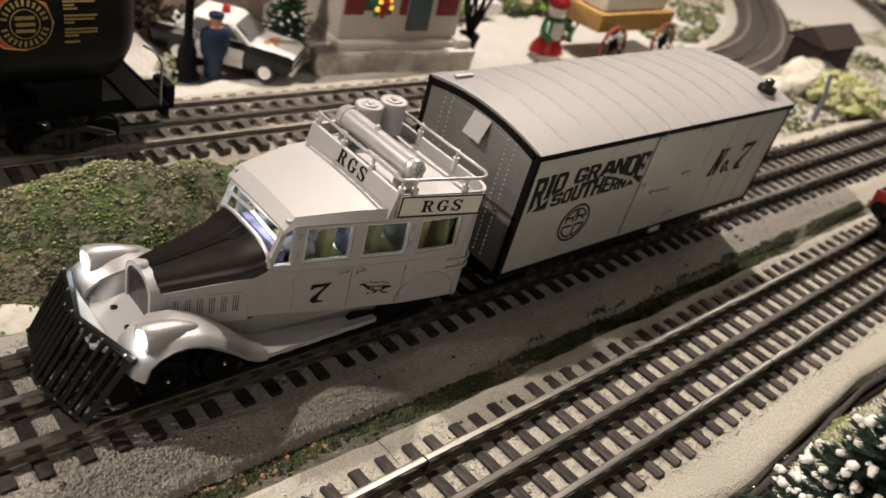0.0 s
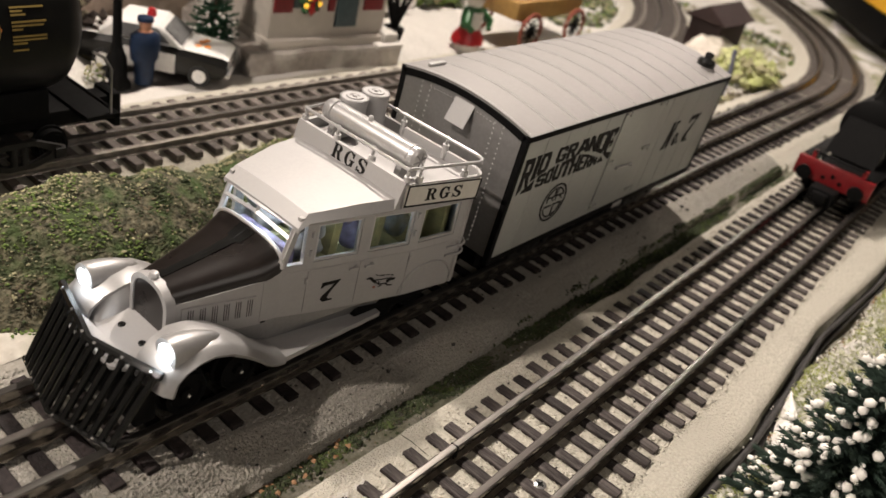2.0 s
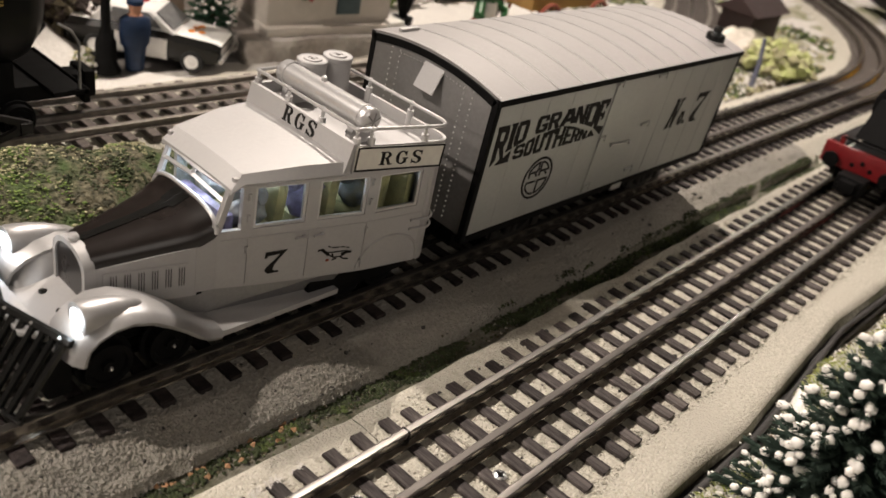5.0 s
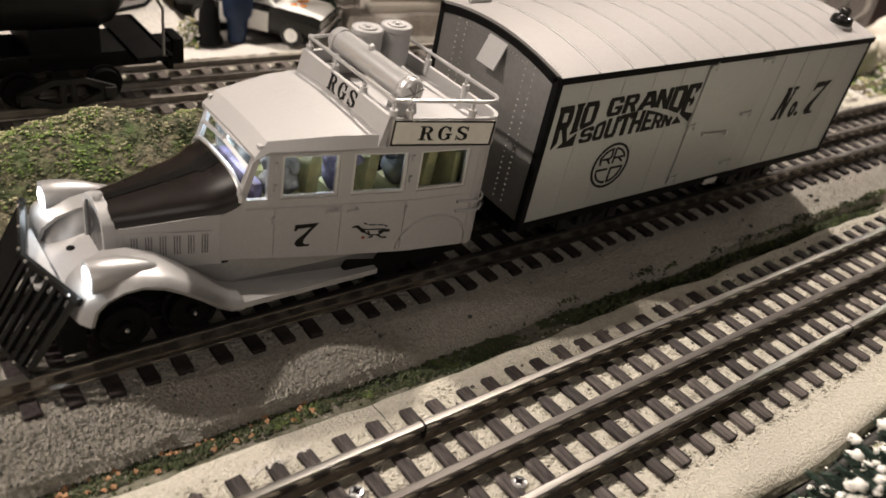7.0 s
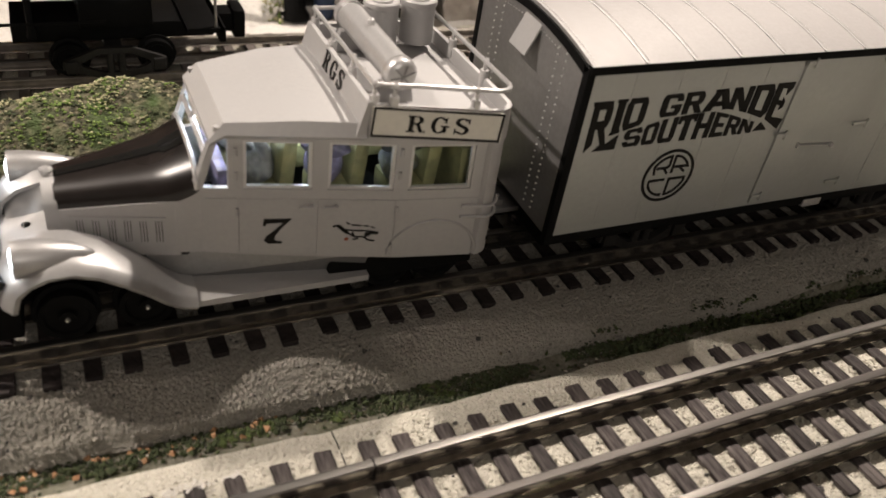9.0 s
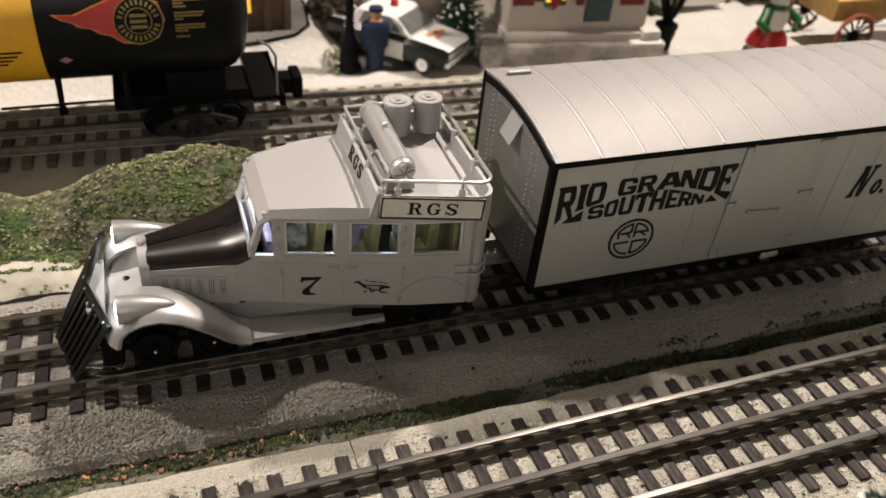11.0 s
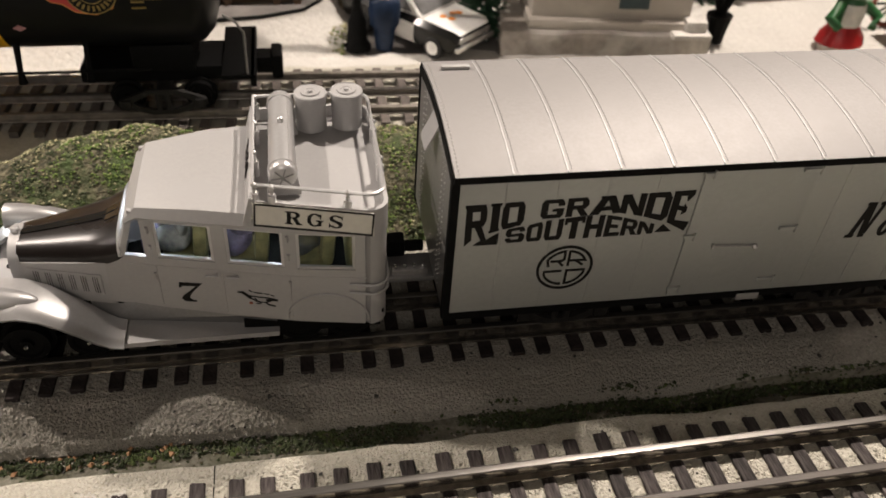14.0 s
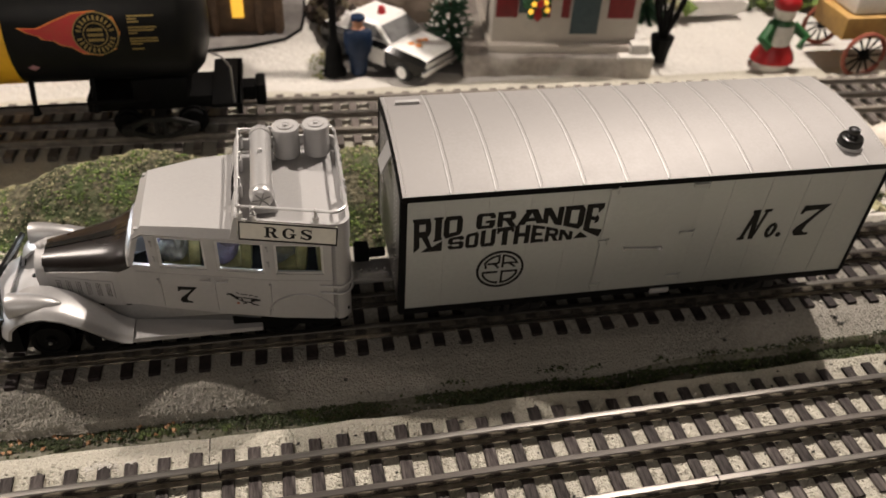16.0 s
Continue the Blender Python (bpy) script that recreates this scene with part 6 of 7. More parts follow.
scatter("edge_snow", "flecks of white craft snow and brown leaf crumbs along the cables", "snow", [SNOW_TIP, STONE_B, MOSS_D], spots, 19, 0.35, True)

fir("fir_tree", (0.07, -1.665, -0.03), 0.87, 0.27, 3, "small dark fir heavily tipped with white snow", "firs at the front", 1.0, FIR, True)
fir("fir_tree", (1.30, -1.76, -0.03), 0.44, 0.26, 4, "small dark fir heavily tipped with white snow", "firs at the front", 1.0, FIR, True)

# ---- tank car on the rear track ----
TANK_BLACK = material("satin_black_tank", (0.005, 0.005, 0.005), 0.36, 0, (0.007, 0.007, 0.006), 200, spec=0.15)
YELLOW = material("yellow_tank_paint", (0.88, 0.47, 0.02), 0.4, 0, (0.82, 0.43, 0.02), 300)
FLAME = material("red_flame_paint", (0.55, 0.03, 0.03), 0.4, 0, (0.5, 0.05, 0.03), 300)
GOLD = material("gold_lettering", (0.30, 0.21, 0.05), 0.5)
PINK = material("pink_placard", (0.45, 0.22, 0.23), 0.5)
FLAME_EDGE = material("orange_outline_paint", (0.72, 0.26, 0.05), 0.45)
TX0, TX1, TR, TZ = -3.05, -0.70, 0.305, 0.665
tank_car = thing("tank_car", (-1.9, far_y(-1.9), 0.10), "black tank car with yellow band and red flame emblem", "railway car")


def tank_y(x):
    return far_y(x)


bm = bm_new()
prof = [(0.001, TX0), (0.15, TX0 + 0.01), (0.24, TX0 + 0.035), (TR - 0.015, TX0 + 0.08), (TR, TX0 + 0.12), (TR, -2.32), (TR, -1.55), (TR, TX1 - 0.12), (TR - 0.015, TX1 - 0.08), (0.24, TX1 - 0.035), (0.15, TX1 - 0.01), (0.001, TX1)]
lathe(bm, prof, (0, tank_y(-1.5), TZ), "x", 48)
for f in bm.faces:
    c = f.calc_center_median().x
    f.material_index = 1 if -2.32 < c < -1.55 else 0
tk = part("tank", bm, [TANK_BLACK, YELLOW], tank_car, "satin black tank with a yellow band", smooth=40)


def tank_shape(name, poly, mat, lift, label=""):
    """A flat shape wrapped on the tank; poly in x and height along the skin."""
    bm = bm_new()
    n = len(poly)
    for r in (TR + lift - 0.004, TR + lift):
        for x, h in poly:
            a = h / TR
            bm.verts.new((x, tank_y(-1.5) - r * math.cos(a), TZ + r * math.sin(a)))
    bm.verts.ensure_lookup_table()
    v = bm.verts
    c0 = bm.verts.new((sum(p[0] for p in poly) / n, tank_y(-1.5) - (TR + lift) * math.cos(sum(p[1] for p in poly) / n / TR), TZ + (TR + lift) * math.sin(sum(p[1] for p in poly) / n / TR)))
    bm.verts.ensure_lookup_table()
    for i in range(n):
        j = (i + 1) % n
        bm.faces.new((v[i], v[j], v[n + j], v[n + i]))
        bm.faces.new((v[n + i], v[n + j], c0))
    bmesh.ops.recalc_face_normals(bm, faces=bm.faces)
    return part(name, bm, mat, tk, label, smooth=0)


HX, HH = -1.165, 0.035


def disc(r, n=28):
    return [(HX + r * math.cos(2 * math.pi * k / n), HH + r * math.sin(2 * math.pi * k / n)) for k in range(n)]


FL = [(-1.475, 0.070), (-1.40, 0.066), (-1.33, 0.095), (-1.25, 0.125), (-1.165, 0.130), (-1.09, 0.100), (-1.07, 0.035), (-1.10, -0.035), (-1.165, -0.062), (-1.235, -0.050), (-1.275, -0.018), (-1.315, -0.008), (-1.34, 0.012), (-1.385, 0.020), (-1.40, 0.035), (-1.44, 0.048)]
tank_shape("flame_outline", [(-1.21 + (x + 1.21) * 1.06, 0.035 + (h - 0.035) * 1.08) for x, h in FL], FLAME_EDGE, 0.003, "thin orange outline")
tank_shape("flame", FL, FLAME, 0.005, "red winged flame shape")
tank_shape("emblem_disc", disc(0.098), GOLD, 0.007, "gold-ringed round emblem")
tank_shape("emblem_disc", disc(0.092), TANK_BLACK, 0.009)
for k in range(24):
    if k in (0, 12):
        continue
    a = 2 * math.pi * k / 24
    tank_shape("emblem_bar", [(HX + r * math.cos(a + d), HH + r * math.sin(a + d)) for r, d in ((0.062, -0.07), (0.083, -0.055), (0.083, 0.055), (0.062, 0.07))], GOLD, 0.011)
tank_shape("emblem_disc", disc(0.053), GOLD, 0.011)
tank_shape("emblem_disc", disc(0.048), TANK_BLACK, 0.013)
for z in (0.022, 0.0, -0.022):
    tank_shape("emblem_bar", [(HX - 0.033, HH + z - 0.006), (HX + 0.033, HH + z - 0.006), (HX + 0.033, HH + z + 0.006), (HX - 0.033, HH + z + 0.006)], GOLD, 0.015)
rnd = random.Random(77)
for k in range(13):
    z = 0.105 - 0.0125 * k
    ln = (0.115, 0.04, 0.05, 0.0, 0.12, 0.11, 0.035, 0.0, 0.12, 0.12, 0.05, 0.0, 0.055)[k]
    if ln:
        tank_shape("data_bar", [(-1.025, z), (-1.025 + ln, z), (-1.025 + ln, z + 0.007), (-1.025, z + 0.007)], GOLD, 0.003)
tank_shape("placard", [(-1.49, -0.13), (-1.465, -0.112), (-1.44, -0.13), (-1.465, -0.148)], PINK, 0.003, "small pink diamond placard")
for k in range(4):
    tank_shape("data_bar", [(-1.75, -0.08 - 0.02 * k), (-1.62 - 0.02 * k, -0.08 - 0.02 * k), (-1.62 - 0.02 * k, -0.073 - 0.02 * k), (-1.75, -0.073 - 0.02 * k)], INK, 0.003)

yt = tank_y(-1.5)
for x0, x1 in ((TX0 - 0.12, TX0 + 0.75), (TX1 - 0.62, TX1 + 0.10)):
    bm = bm_new()
    box(bm, x0, x1, yt - 0.13, yt + 0.13, 0.215, 0.280, 0.006)
    xm = (x0 + x1) / 2
    box(bm, xm - 0.13, xm + 0.13, yt - 0.17, yt + 0.17, 0.275, 0.40, 0.01)
    part("frame", bm, BLACK, tank_car, "black stub frame and saddle")
bm = bm_new()
box(bm, TX1 - 0.02, TX1 + 0.12, yt - 0.25, yt + 0.25, 0.272, 0.292, 0.003)
box(bm, TX1 + 0.10, TX1 + 0.125, yt - 0.25, yt + 0.25, 0.235, 0.292, 0.003)
part("end_platform", bm, BLACK, tank_car, "black end platform")
bm = bm_new()
tube(bm, [(TX1 + 0.01, yt - 0.235, 0.56), (TX1 + 0.06, yt - 0.235, 0.53), (TX1 + 0.09, yt - 0.235, 0.48), (TX1 + 0.09, yt - 0.235, 0.292)], 0.006, 6)
part("hand_rail", bm, GREY_END, tank_car, "grey wire end rail")
bm = bm_new()
box(bm, TX1 + 0.10, TX1 + 0.22, yt - 0.05, yt + 0.05, 0.195, 0.275, 0.01)
box(bm, TX1 + 0.19, TX1 + 0.24, yt - 0.07, yt + 0.07, 0.175, 0.29, 0.012)
part("coupler", bm, BLACK, tank_car, "black knuckle coupler")
for x in (-1.52, -1.25, -2.2):
    bm = bm_new()
    tube(bm, [(x, yt - 0.20, TZ - 0.22), (x, yt - 0.24, 0.33), (x, yt - 0.24, 0.28)], [0.014, 0.012, 0.02], 8)
    part("drain_pipe", bm, BLACK, tank_car)
part("brake_rod", tube(bm_new(), [(-1.75, yt - 0.26, 0.335), (TX1 - 0.3, yt - 0.26, 0.335)], 0.006, 6), BLACK, tank_car)
truck(tank_car, TX1 - 0.28, yt, 0.10, 0.155, 0.062, 0.165)
truck(tank_car, TX0 + 0.30, yt, 0.10, 0.155, 0.062, 0.165)
bm = bm_new()
lathe(bm, [(0.13, 0), (0.13, 0.05), (0.11, 0.06), (0.001, 0.062)], (-1.9, yt, TZ + TR - 0.01), "z", 20)
part("dome", bm, TANK_BLACK, tank_car)

# ---- steam engine with a red buffer beam on the front track ----
RED = material("signal_red_paint", (0.36, 0.008, 0.012), 0.4, 0, (0.30, 0.008, 0.010), 300)
ENGINE_RED = material("dark_red_paint", (0.19, 0.006, 0.009), 0.4, 0, (0.15, 0.005, 0.007), 300)
LX, LY = 2.71, near_y(2.9) + 0.018
engine = thing("steam_engine", (LX + 0.6, LY, 0.06), "black toy steam engine with a red buffer beam", "locomotive")
bm = bm_new()
box(bm, LX, LX + 0.035, LY - 0.225, LY + 0.225, 0.160, 0.280, 0.006)
part("buffer_beam", bm, ENGINE_RED, engine, "signal-red buffer beam")
for s in (-1, 1):
    bm = bm_new()
    lathe(bm, [(0.001, -0.055), (0.042, -0.052), (0.045, -0.045), (0.042, -0.036), (0.018, -0.032), (0.018, 0.0)], (LX, LY + s * 0.155, 0.20), "x", 18)
    part("buffer", bm, BLACK, engine, "round black buffer")
    bm = bm_new()
    box(bm, LX + 0.02, LX + 0.05, LY + s * 0.15 - 0.012, LY + s * 0.15 + 0.012, 0.265, 0.325, 0.004)
    part("lamp_bracket", bm, ENGINE_RED, engine, "small red bracket")
    bm = bm_new()
    box(bm, LX + 0.05, LX + 1.4, LY + s * 0.175 - 0.045, LY + s * 0.175 + 0.045, 0.262, 0.280, 0.004)
    part("footplate", bm, BLACK, engine)
bm = bm_new()
box(bm, LX + 0.05, LX + 1.5, LY - 0.12, LY + 0.12, 0.12, 0.262, 0.006)
part("frame", bm, BLACK, engine)
bm = bm_new()
lathe(bm, [(0.001, 0.30), (0.15, 0.302), (0.17, 0.315), (0.175, 0.34), (0.175, 1.3), (0.001, 1.31)], (LX + 0.07, LY, 0.46), "x", 32)
part("boiler", bm, BLACK, engine, "dull black boiler")
bm = bm_new()
hexa(bm, [(LX + 0.24, LY - 0.15, 0.28), (LX + 0.42, LY - 0.15, 0.28), (LX + 0.42, LY + 0.15, 0.28), (LX + 0.24, LY + 0.15, 0.28), (LX + 0.34, LY - 0.13, 0.50), (LX + 0.42, LY - 0.13, 0.50), (LX + 0.42, LY + 0.13, 0.50), (LX + 0.34, LY + 0.13, 0.50)])
part("smokebox_saddle", bm, BLACK, engine, smooth=0)
bm = bm_new()
lathe(bm, [(0.07, 0), (0.055, 0.03), (0.05, 0.12), (0.06, 0.14), (0.04, 0.145)], (LX + 0.45, LY, 0.62), "z", 18)
part("chimney", bm, BLACK, engine)
bm = bm_new()
box(bm, LX - 0.11, LX + 0.02, LY - 0.075, LY + 0.075, 0.075, 0.165, 0.012)
box(bm, LX - 0.15, LX - 0.10, LY - 0.045, LY + 0.045, 0.085, 0.150, 0.010)
part("coupler", bm, BLACK, engine, "black coupler box under the beam")
for y in (-0.05, 0.0, 0.05):
    bm = bm_new()
    lathe(bm, [(0.001, -0.006), (0.012, -0.005), (0.014, 0.001)], (LX, LY + y, 0.225 - 0.5 * abs(y)), "x", 10)
    part("beam_bolt", bm, BLACK, engine, "black bolt head")
for x in (0.16, 0.42, 0.74, 1.06):
    wheelset(LX + x, LY, 0.06 + 0.075, 0.075, engine, 0.155)
bm = bm_new()
tube(bm, [(LX + 0.01, LY - 0.15, 0.325), (LX + 0.01, LY + 0.15, 0.325)], 0.008, 6)
part("front_rail", bm, BLACK, engine)
bm = bm_new()
box(bm, LX + 1.3, LX + 1.75, LY - 0.22, LY + 0.22, 0.26, 0.78, 0.01)
part("cab", bm, BLACK, engine)

# ---- the village ----
WHITE_WALL = material("off_white_ceramic", (0.52, 0.48, 0.425), 0.5, 0, (0.46, 0.425, 0.375), 200, coarse=(0.47, 0.43, 0.38), coarse_scale=30)
SHUTTER = material("dark_red_gloss", (0.20, 0.012, 0.016), 0.35, 0, (0.16, 0.01, 0.014), 300)
TEAL = material("dark_teal_paint", (0.045, 0.075, 0.085), 0.45, 0, (0.035, 0.06, 0.07), 300)
ROOFING = material("snowy_grey_roof", (0.55, 0.53, 0.5), 0.8, 0, (0.4, 0.38, 0.36), 200)
GREEN_W = material("wreath_green", (0.04, 0.12, 0.05), 0.8, 0, (0.03, 0.09, 0.04), 300)
LAMP_YELLOW = material("yellow_bulb", (0.8, 0.5, 0.05), 0.4, emit=(1.0, 0.55, 0.06), emit_strength=0.8)

house = thing("village_house", (1.27, 2.35, -0.03), "off-white ceramic house with red shutters on a snowy plinth", "house")
ANG = math.atan2(1.845 - 1.975, 1.846 - 0.703)


def hx(u, v, z):
    """House coordinates: u along its front from the plinth's left corner, v back."""
    c, s = math.cos(ANG), math.sin(ANG)
    return (0.703 + u * c - v * s, 1.975 + u * s + v * c, z)


def hbox(bm, u0, u1, v0, v1, z0, z1, bev=0.0):
    b2 = bmesh.new()
    box(b2, u0, u1, v0, v1, z0, z1, bev)
    for v in b2.verts:
        v.co = Vector(hx(v.co.x, v.co.y, v.co.z))
    tmp = bpy.data.meshes.new("tmp")
    b2.to_mesh(tmp)
    b2.free()
    bm.from_mesh(tmp)
    bpy.data.meshes.remove(tmp)
    return bm


bm = hbox(bm_new(), 0, 1.15, 0, 0.95, -0.05, 0.125, 0.03)
bmesh.ops.subdivide_edges(bm, edges=bm.edges, cuts=7, use_grid_fill=True)
for v in bm.verts:
    v.co += Vector((wob(v.co.x, v.co.y, 6, 1), wob(v.co.x, v.co.z, 6, 2), wob(v.co.y, v.co.x, 9, 3))) * 0.022
plinth = part("plinth", bm, material("pale_stone_plinth", (0.36, 0.32, 0.285), 0.85, 0, (0.26, 0.235, 0.21), 220, bump=0.0016, bump_scale=180, coarse=(0.50, 0.47, 0.43), coarse_scale=45), house, "rough pale stone plinth")
part("step", hbox(bm_new(), 0.14, 1.06, 0.05, 0.9, 0.12, 0.175, 0.012), WHITE_WALL, house)
part("wall", hbox(bm_new(), 0.16, 1.04, 0.10, 0.85, 0.17, 1.0, 0.01), WHITE_WALL, house, "off-white ceramic wall")
bm = bm_new()
loft(bm, [[hx(0.08, 0.02, 0.98), hx(0.08, 0.475, 1.42), hx(0.08, 0.93, 0.98)], [hx(1.12, 0.02, 0.98), hx(1.12, 0.475, 1.42), hx(1.12, 0.93, 0.98)]])
part("roof", bm, ROOFING, house, "snow-dusted gable roof", smooth=0)
for u0, u1 in ((0.175, 0.305), (0.435, 0.50), (0.565, 0.615), (0.845, 1.0)):
    part("shutter", hbox(bm_new(), u0, u1, 0.085, 0.102, 0.335, 0.62, 0.006), SHUTTER, house, "dark red shutter")
part("door", hbox(bm_new(), 0.63, 0.795, 0.082, 0.102, 0.235, 0.60, 0.006), TEAL, house, "dark teal house door")
part("window", hbox(bm_new(), 0.31, 0.43, 0.09, 0.101, 0.36, 0.60, 0.004), TEAL, house, "dark house window")
bm = bm_new()
rnd = random.Random(3)
for k in range(26):
    p = hx(0.41 + rnd.uniform(-0.07, 0.07), 0.075, 0.40 + rnd.uniform(-0.05, 0.05))
    ball(bm, p, rnd.uniform(0.016, 0.028), 1)
wr = part("garland", bm, GREEN_W, house, "green and red hanging garland")
part("bow", ball(ball(bm_new(), hx(0.42, 0.06, 0.37), 0.034, 1, (0.8, 0.6, 1.5)), hx(0.43, 0.06, 0.43), 0.03, 1), RED, wr, "red bow")
bm = bm_new()
for u, z in ((0.375, 0.385), (0.47, 0.395), (0.39, 0.43), (0.46, 0.44)):
    ball(bm, hx(u, 0.055, z), 0.018, 1)
part("bulbs", bm, LAMP_YELLOW, wr, "glowing yellow bulbs")
bm = hbox(bm_new(), 1.0, 1.13, 0.02, 0.3, 0.12, 0.20, 0.03)
part("snow_cap", bm, SNOW, house, "white snow on the plinth corner")
part("snow_cap", hbox(bm_new(), 0.93, 1.15, -0.012, 0.12, 0.105, 0.135, 0.012), SNOW, house)

WOOD_BROWN = material("dark_brown_wood", (0.16, 0.10, 0.06), 0.7, 0, (0.11, 0.07, 0.045), 200)

# police car
WHITE_P = material("white_car_paint", (0.78, 0.77, 0.74), 0.3, 0, (0.72, 0.71, 0.69), 300)
GREY_GLASS = material("grey_window_film", (0.16, 0.16, 0.16), 0.25, 0, (0.12, 0.12, 0.12), 200)
TYRE = material("tyre_rubber", (0.015, 0.015, 0.015), 0.8)
car = thing("police_car", (0.275, 2.235, 0.0), "black and white toy police car with red roof beacon", "car")
HEAD = Matrix.Translation((0.275, 2.235, 0.0)) @ Matrix.Rotation(radians(-47), 4, "Z")


def carpart(name, bm, mat, parent=car, label="", smooth=35):
    bmesh.ops.transform(bm, matrix=HEAD, verts=bm.verts)
    return part(name, bm, mat, parent, label, smooth)


def car_ring(x, w, z0, z1, r=0.03):
    return [(x, -w, z0 + r), (x, -w + r * 0.6, z0), (x, w - r * 0.6, z0), (x, w, z0 + r), (x, w, z1 - r), (x, w - r, z1), (x, -w + r, z1), (x, -w, z1 - r)]


bm = bm_new()
loft(bm, [car_ring(-0.42, 0.15, 0.075, 0.165), car_ring(-0.39, 0.172, 0.055, 0.185), car_ring(-0.15, 0.18, 0.045, 0.19), car_ring(0.12, 0.18, 0.045, 0.188), car_ring(0.36, 0.172, 0.055, 0.172), car_ring(0.39, 0.155, 0.075, 0.155)])
for f in bm.faces:
    c = f.calc_center_median()
    if (c.z > 0.15 and abs(c.y) < 0.05 and abs(c.x) < 0.38) or (-0.15 < c.x < 0.12 and abs(c.y) > 0.17):
        f.material_index = 1
body = carpart("body", bm, [BLACK_GLOSS, WHITE_P], car, "black body with white doors and bonnet")
bm = bm_new()
loft(bm, [car_ring(-0.29, 0.150, 0.18, 0.19, 0.004), car_ring(-0.20, 0.135, 0.18, 0.285, 0.015), car_ring(0.02, 0.135, 0.18, 0.288, 0.015), car_ring(0.15, 0.155, 0.18, 0.19, 0.004)])
cab_ = carpart("cabin", bm, WHITE_P, car, "white car cabin")
bm = bm_new()
hexa(bm, [(0.045, -0.118, 0.272), (0.052, -0.118, 0.276), (0.052, 0.118, 0.276), (0.045, 0.118, 0.272), (0.138, -0.135, 0.197), (0.146, -0.135, 0.201), (0.146, 0.135, 0.201), (0.138, 0.135, 0.197)])
bmesh.ops.recalc_face_normals(bm, faces=bm.faces)
carpart("windscreen", bm, GREY_GLASS, cab_, "grey windscreen", 0)
for s in (-1, 1):
    bm = bm_new()
    hexa(bm, [(-0.20, s * 0.149, 0.20), (0.08, s * 0.150, 0.20), (0.08, s * 0.142, 0.20), (-0.20, s * 0.141, 0.20), (-0.17, s * 0.139, 0.268), (0.01, s * 0.139, 0.268), (0.01, s * 0.131, 0.268), (-0.17, s * 0.131, 0.268)])
    bmesh.ops.recalc_face_normals(bm, faces=bm.faces)
    carpart("side_window", bm, GREY_GLASS, cab_, "grey side window", 0)
    for x in (-0.25, 0.25):
        bm = bm_new()
        lathe(bm, [(0.001, s * 0.13), (0.058, s * 0.13), (0.062, s * 0.14), (0.062, s * 0.172), (0.056, s * 0.182), (0.036, s * 0.182)], (x, 0, 0.062), "y", 20)
        w = carpart("wheel", bm, TYRE, car, "black car tyre")
        bm = bm_new()
        lathe(bm, [(0.038, s * 0.176), (0.036, s * 0.186), (0.014, s * 0.182), (0.012, s * 0.189), (0.001, s * 0.19)], (x, 0, 0.062), "y", 18)
        carpart("rim", bm, WHITE_P, w, "pale wheel rim")
    bm = bm_new()
    lathe(bm, [(0.022, 0.38), (0.022, 0.396), (0.001, 0.398)], (0, s * 0.115, 0.125), "x", 12)
    carpart("headlight", bm, CHROME, car)
bm = bm_new()
box(bm, 0.385, 0.41, -0.165, 0.165, 0.07, 0.10, 0.01)
box(bm, 0.385, 0.395, -0.13, 0.13, 0.105, 0.14, 0.003)
carpart("front_bumper", bm, CHROME, car, "grey chrome bumper and grille")
bm = bm_new()
lathe(bm, [(0.024, 0.286), (0.024, 0.30), (0.020, 0.325), (0.010, 0.333), (0.001, 0.334)], (-0.05, 0, 0), "z", 14)
carpart("beacon", bm, RED, car, "red roof beacon")
bm = bm_new()
for x, y in ((0.22, 0.03), (0.26, -0.03), (0.24, 0.06), (0.21, -0.04)):
    ball(bm, (x, y, 0.184), 0.022, 1, (1, 1, 0.25))
carpart("bonnet_ornament", bm, [FLAME_EDGE], car, "coloured bonnet emblem shape")


def figurine(name, base, rings, label, mats, cuts):
    """A plain turned shape; cuts gives the height at which each material ends."""
    bm = bm_new()
    b = Vector(base)
    n = 14
    loft(bm, [[b + Vector((rx_ * math.cos(2 * math.pi * k / n), ry_ * math.sin(2 * math.pi * k / n), z)) for k in range(n)] for z, rx_, ry_ in rings])
    for f in bm.faces:
        z = f.calc_center_median().z - base[2]
        f.material_index = sum(z > c for c in cuts)
    return solo(name, bm, mats, base, label, "figurine", smooth=50)


BLUE = material("navy_enamel", (0.010, 0.024, 0.058), 0.5, 0, (0.008, 0.018, 0.044), 300, spec=0.25)
TAN = material("tan_enamel", (0.45, 0.22, 0.13), 0.5)
figurine("policeman_figurine", (0.078, 2.08, -0.005), [(0, 0.045, 0.035), (0.01, 0.05, 0.04), (0.12, 0.058, 0.044), (0.14, 0.076, 0.052), (0.22, 0.086, 0.054), (0.27, 0.080, 0.050), (0.288, 0.040, 0.034), (0.295, 0.026, 0.026), (0.325, 0.034, 0.034), (0.340, 0.032, 0.032), (0.342, 0.042, 0.042), (0.362, 0.040, 0.040), (0.368, 0.001, 0.001)], "small navy-blue uniformed figurine standing by the car", [BLUE, TAN, BLUE], (0.291, 0.341))
GREEN_P = material("green_enamel", (0.02, 0.10, 0.03), 0.4)
WHITE_E = material("white_enamel", (0.75, 0.72, 0.66), 0.4)
bm = bm_new()
cb = Vector((2.70, 1.95, -0.02))
n = 16
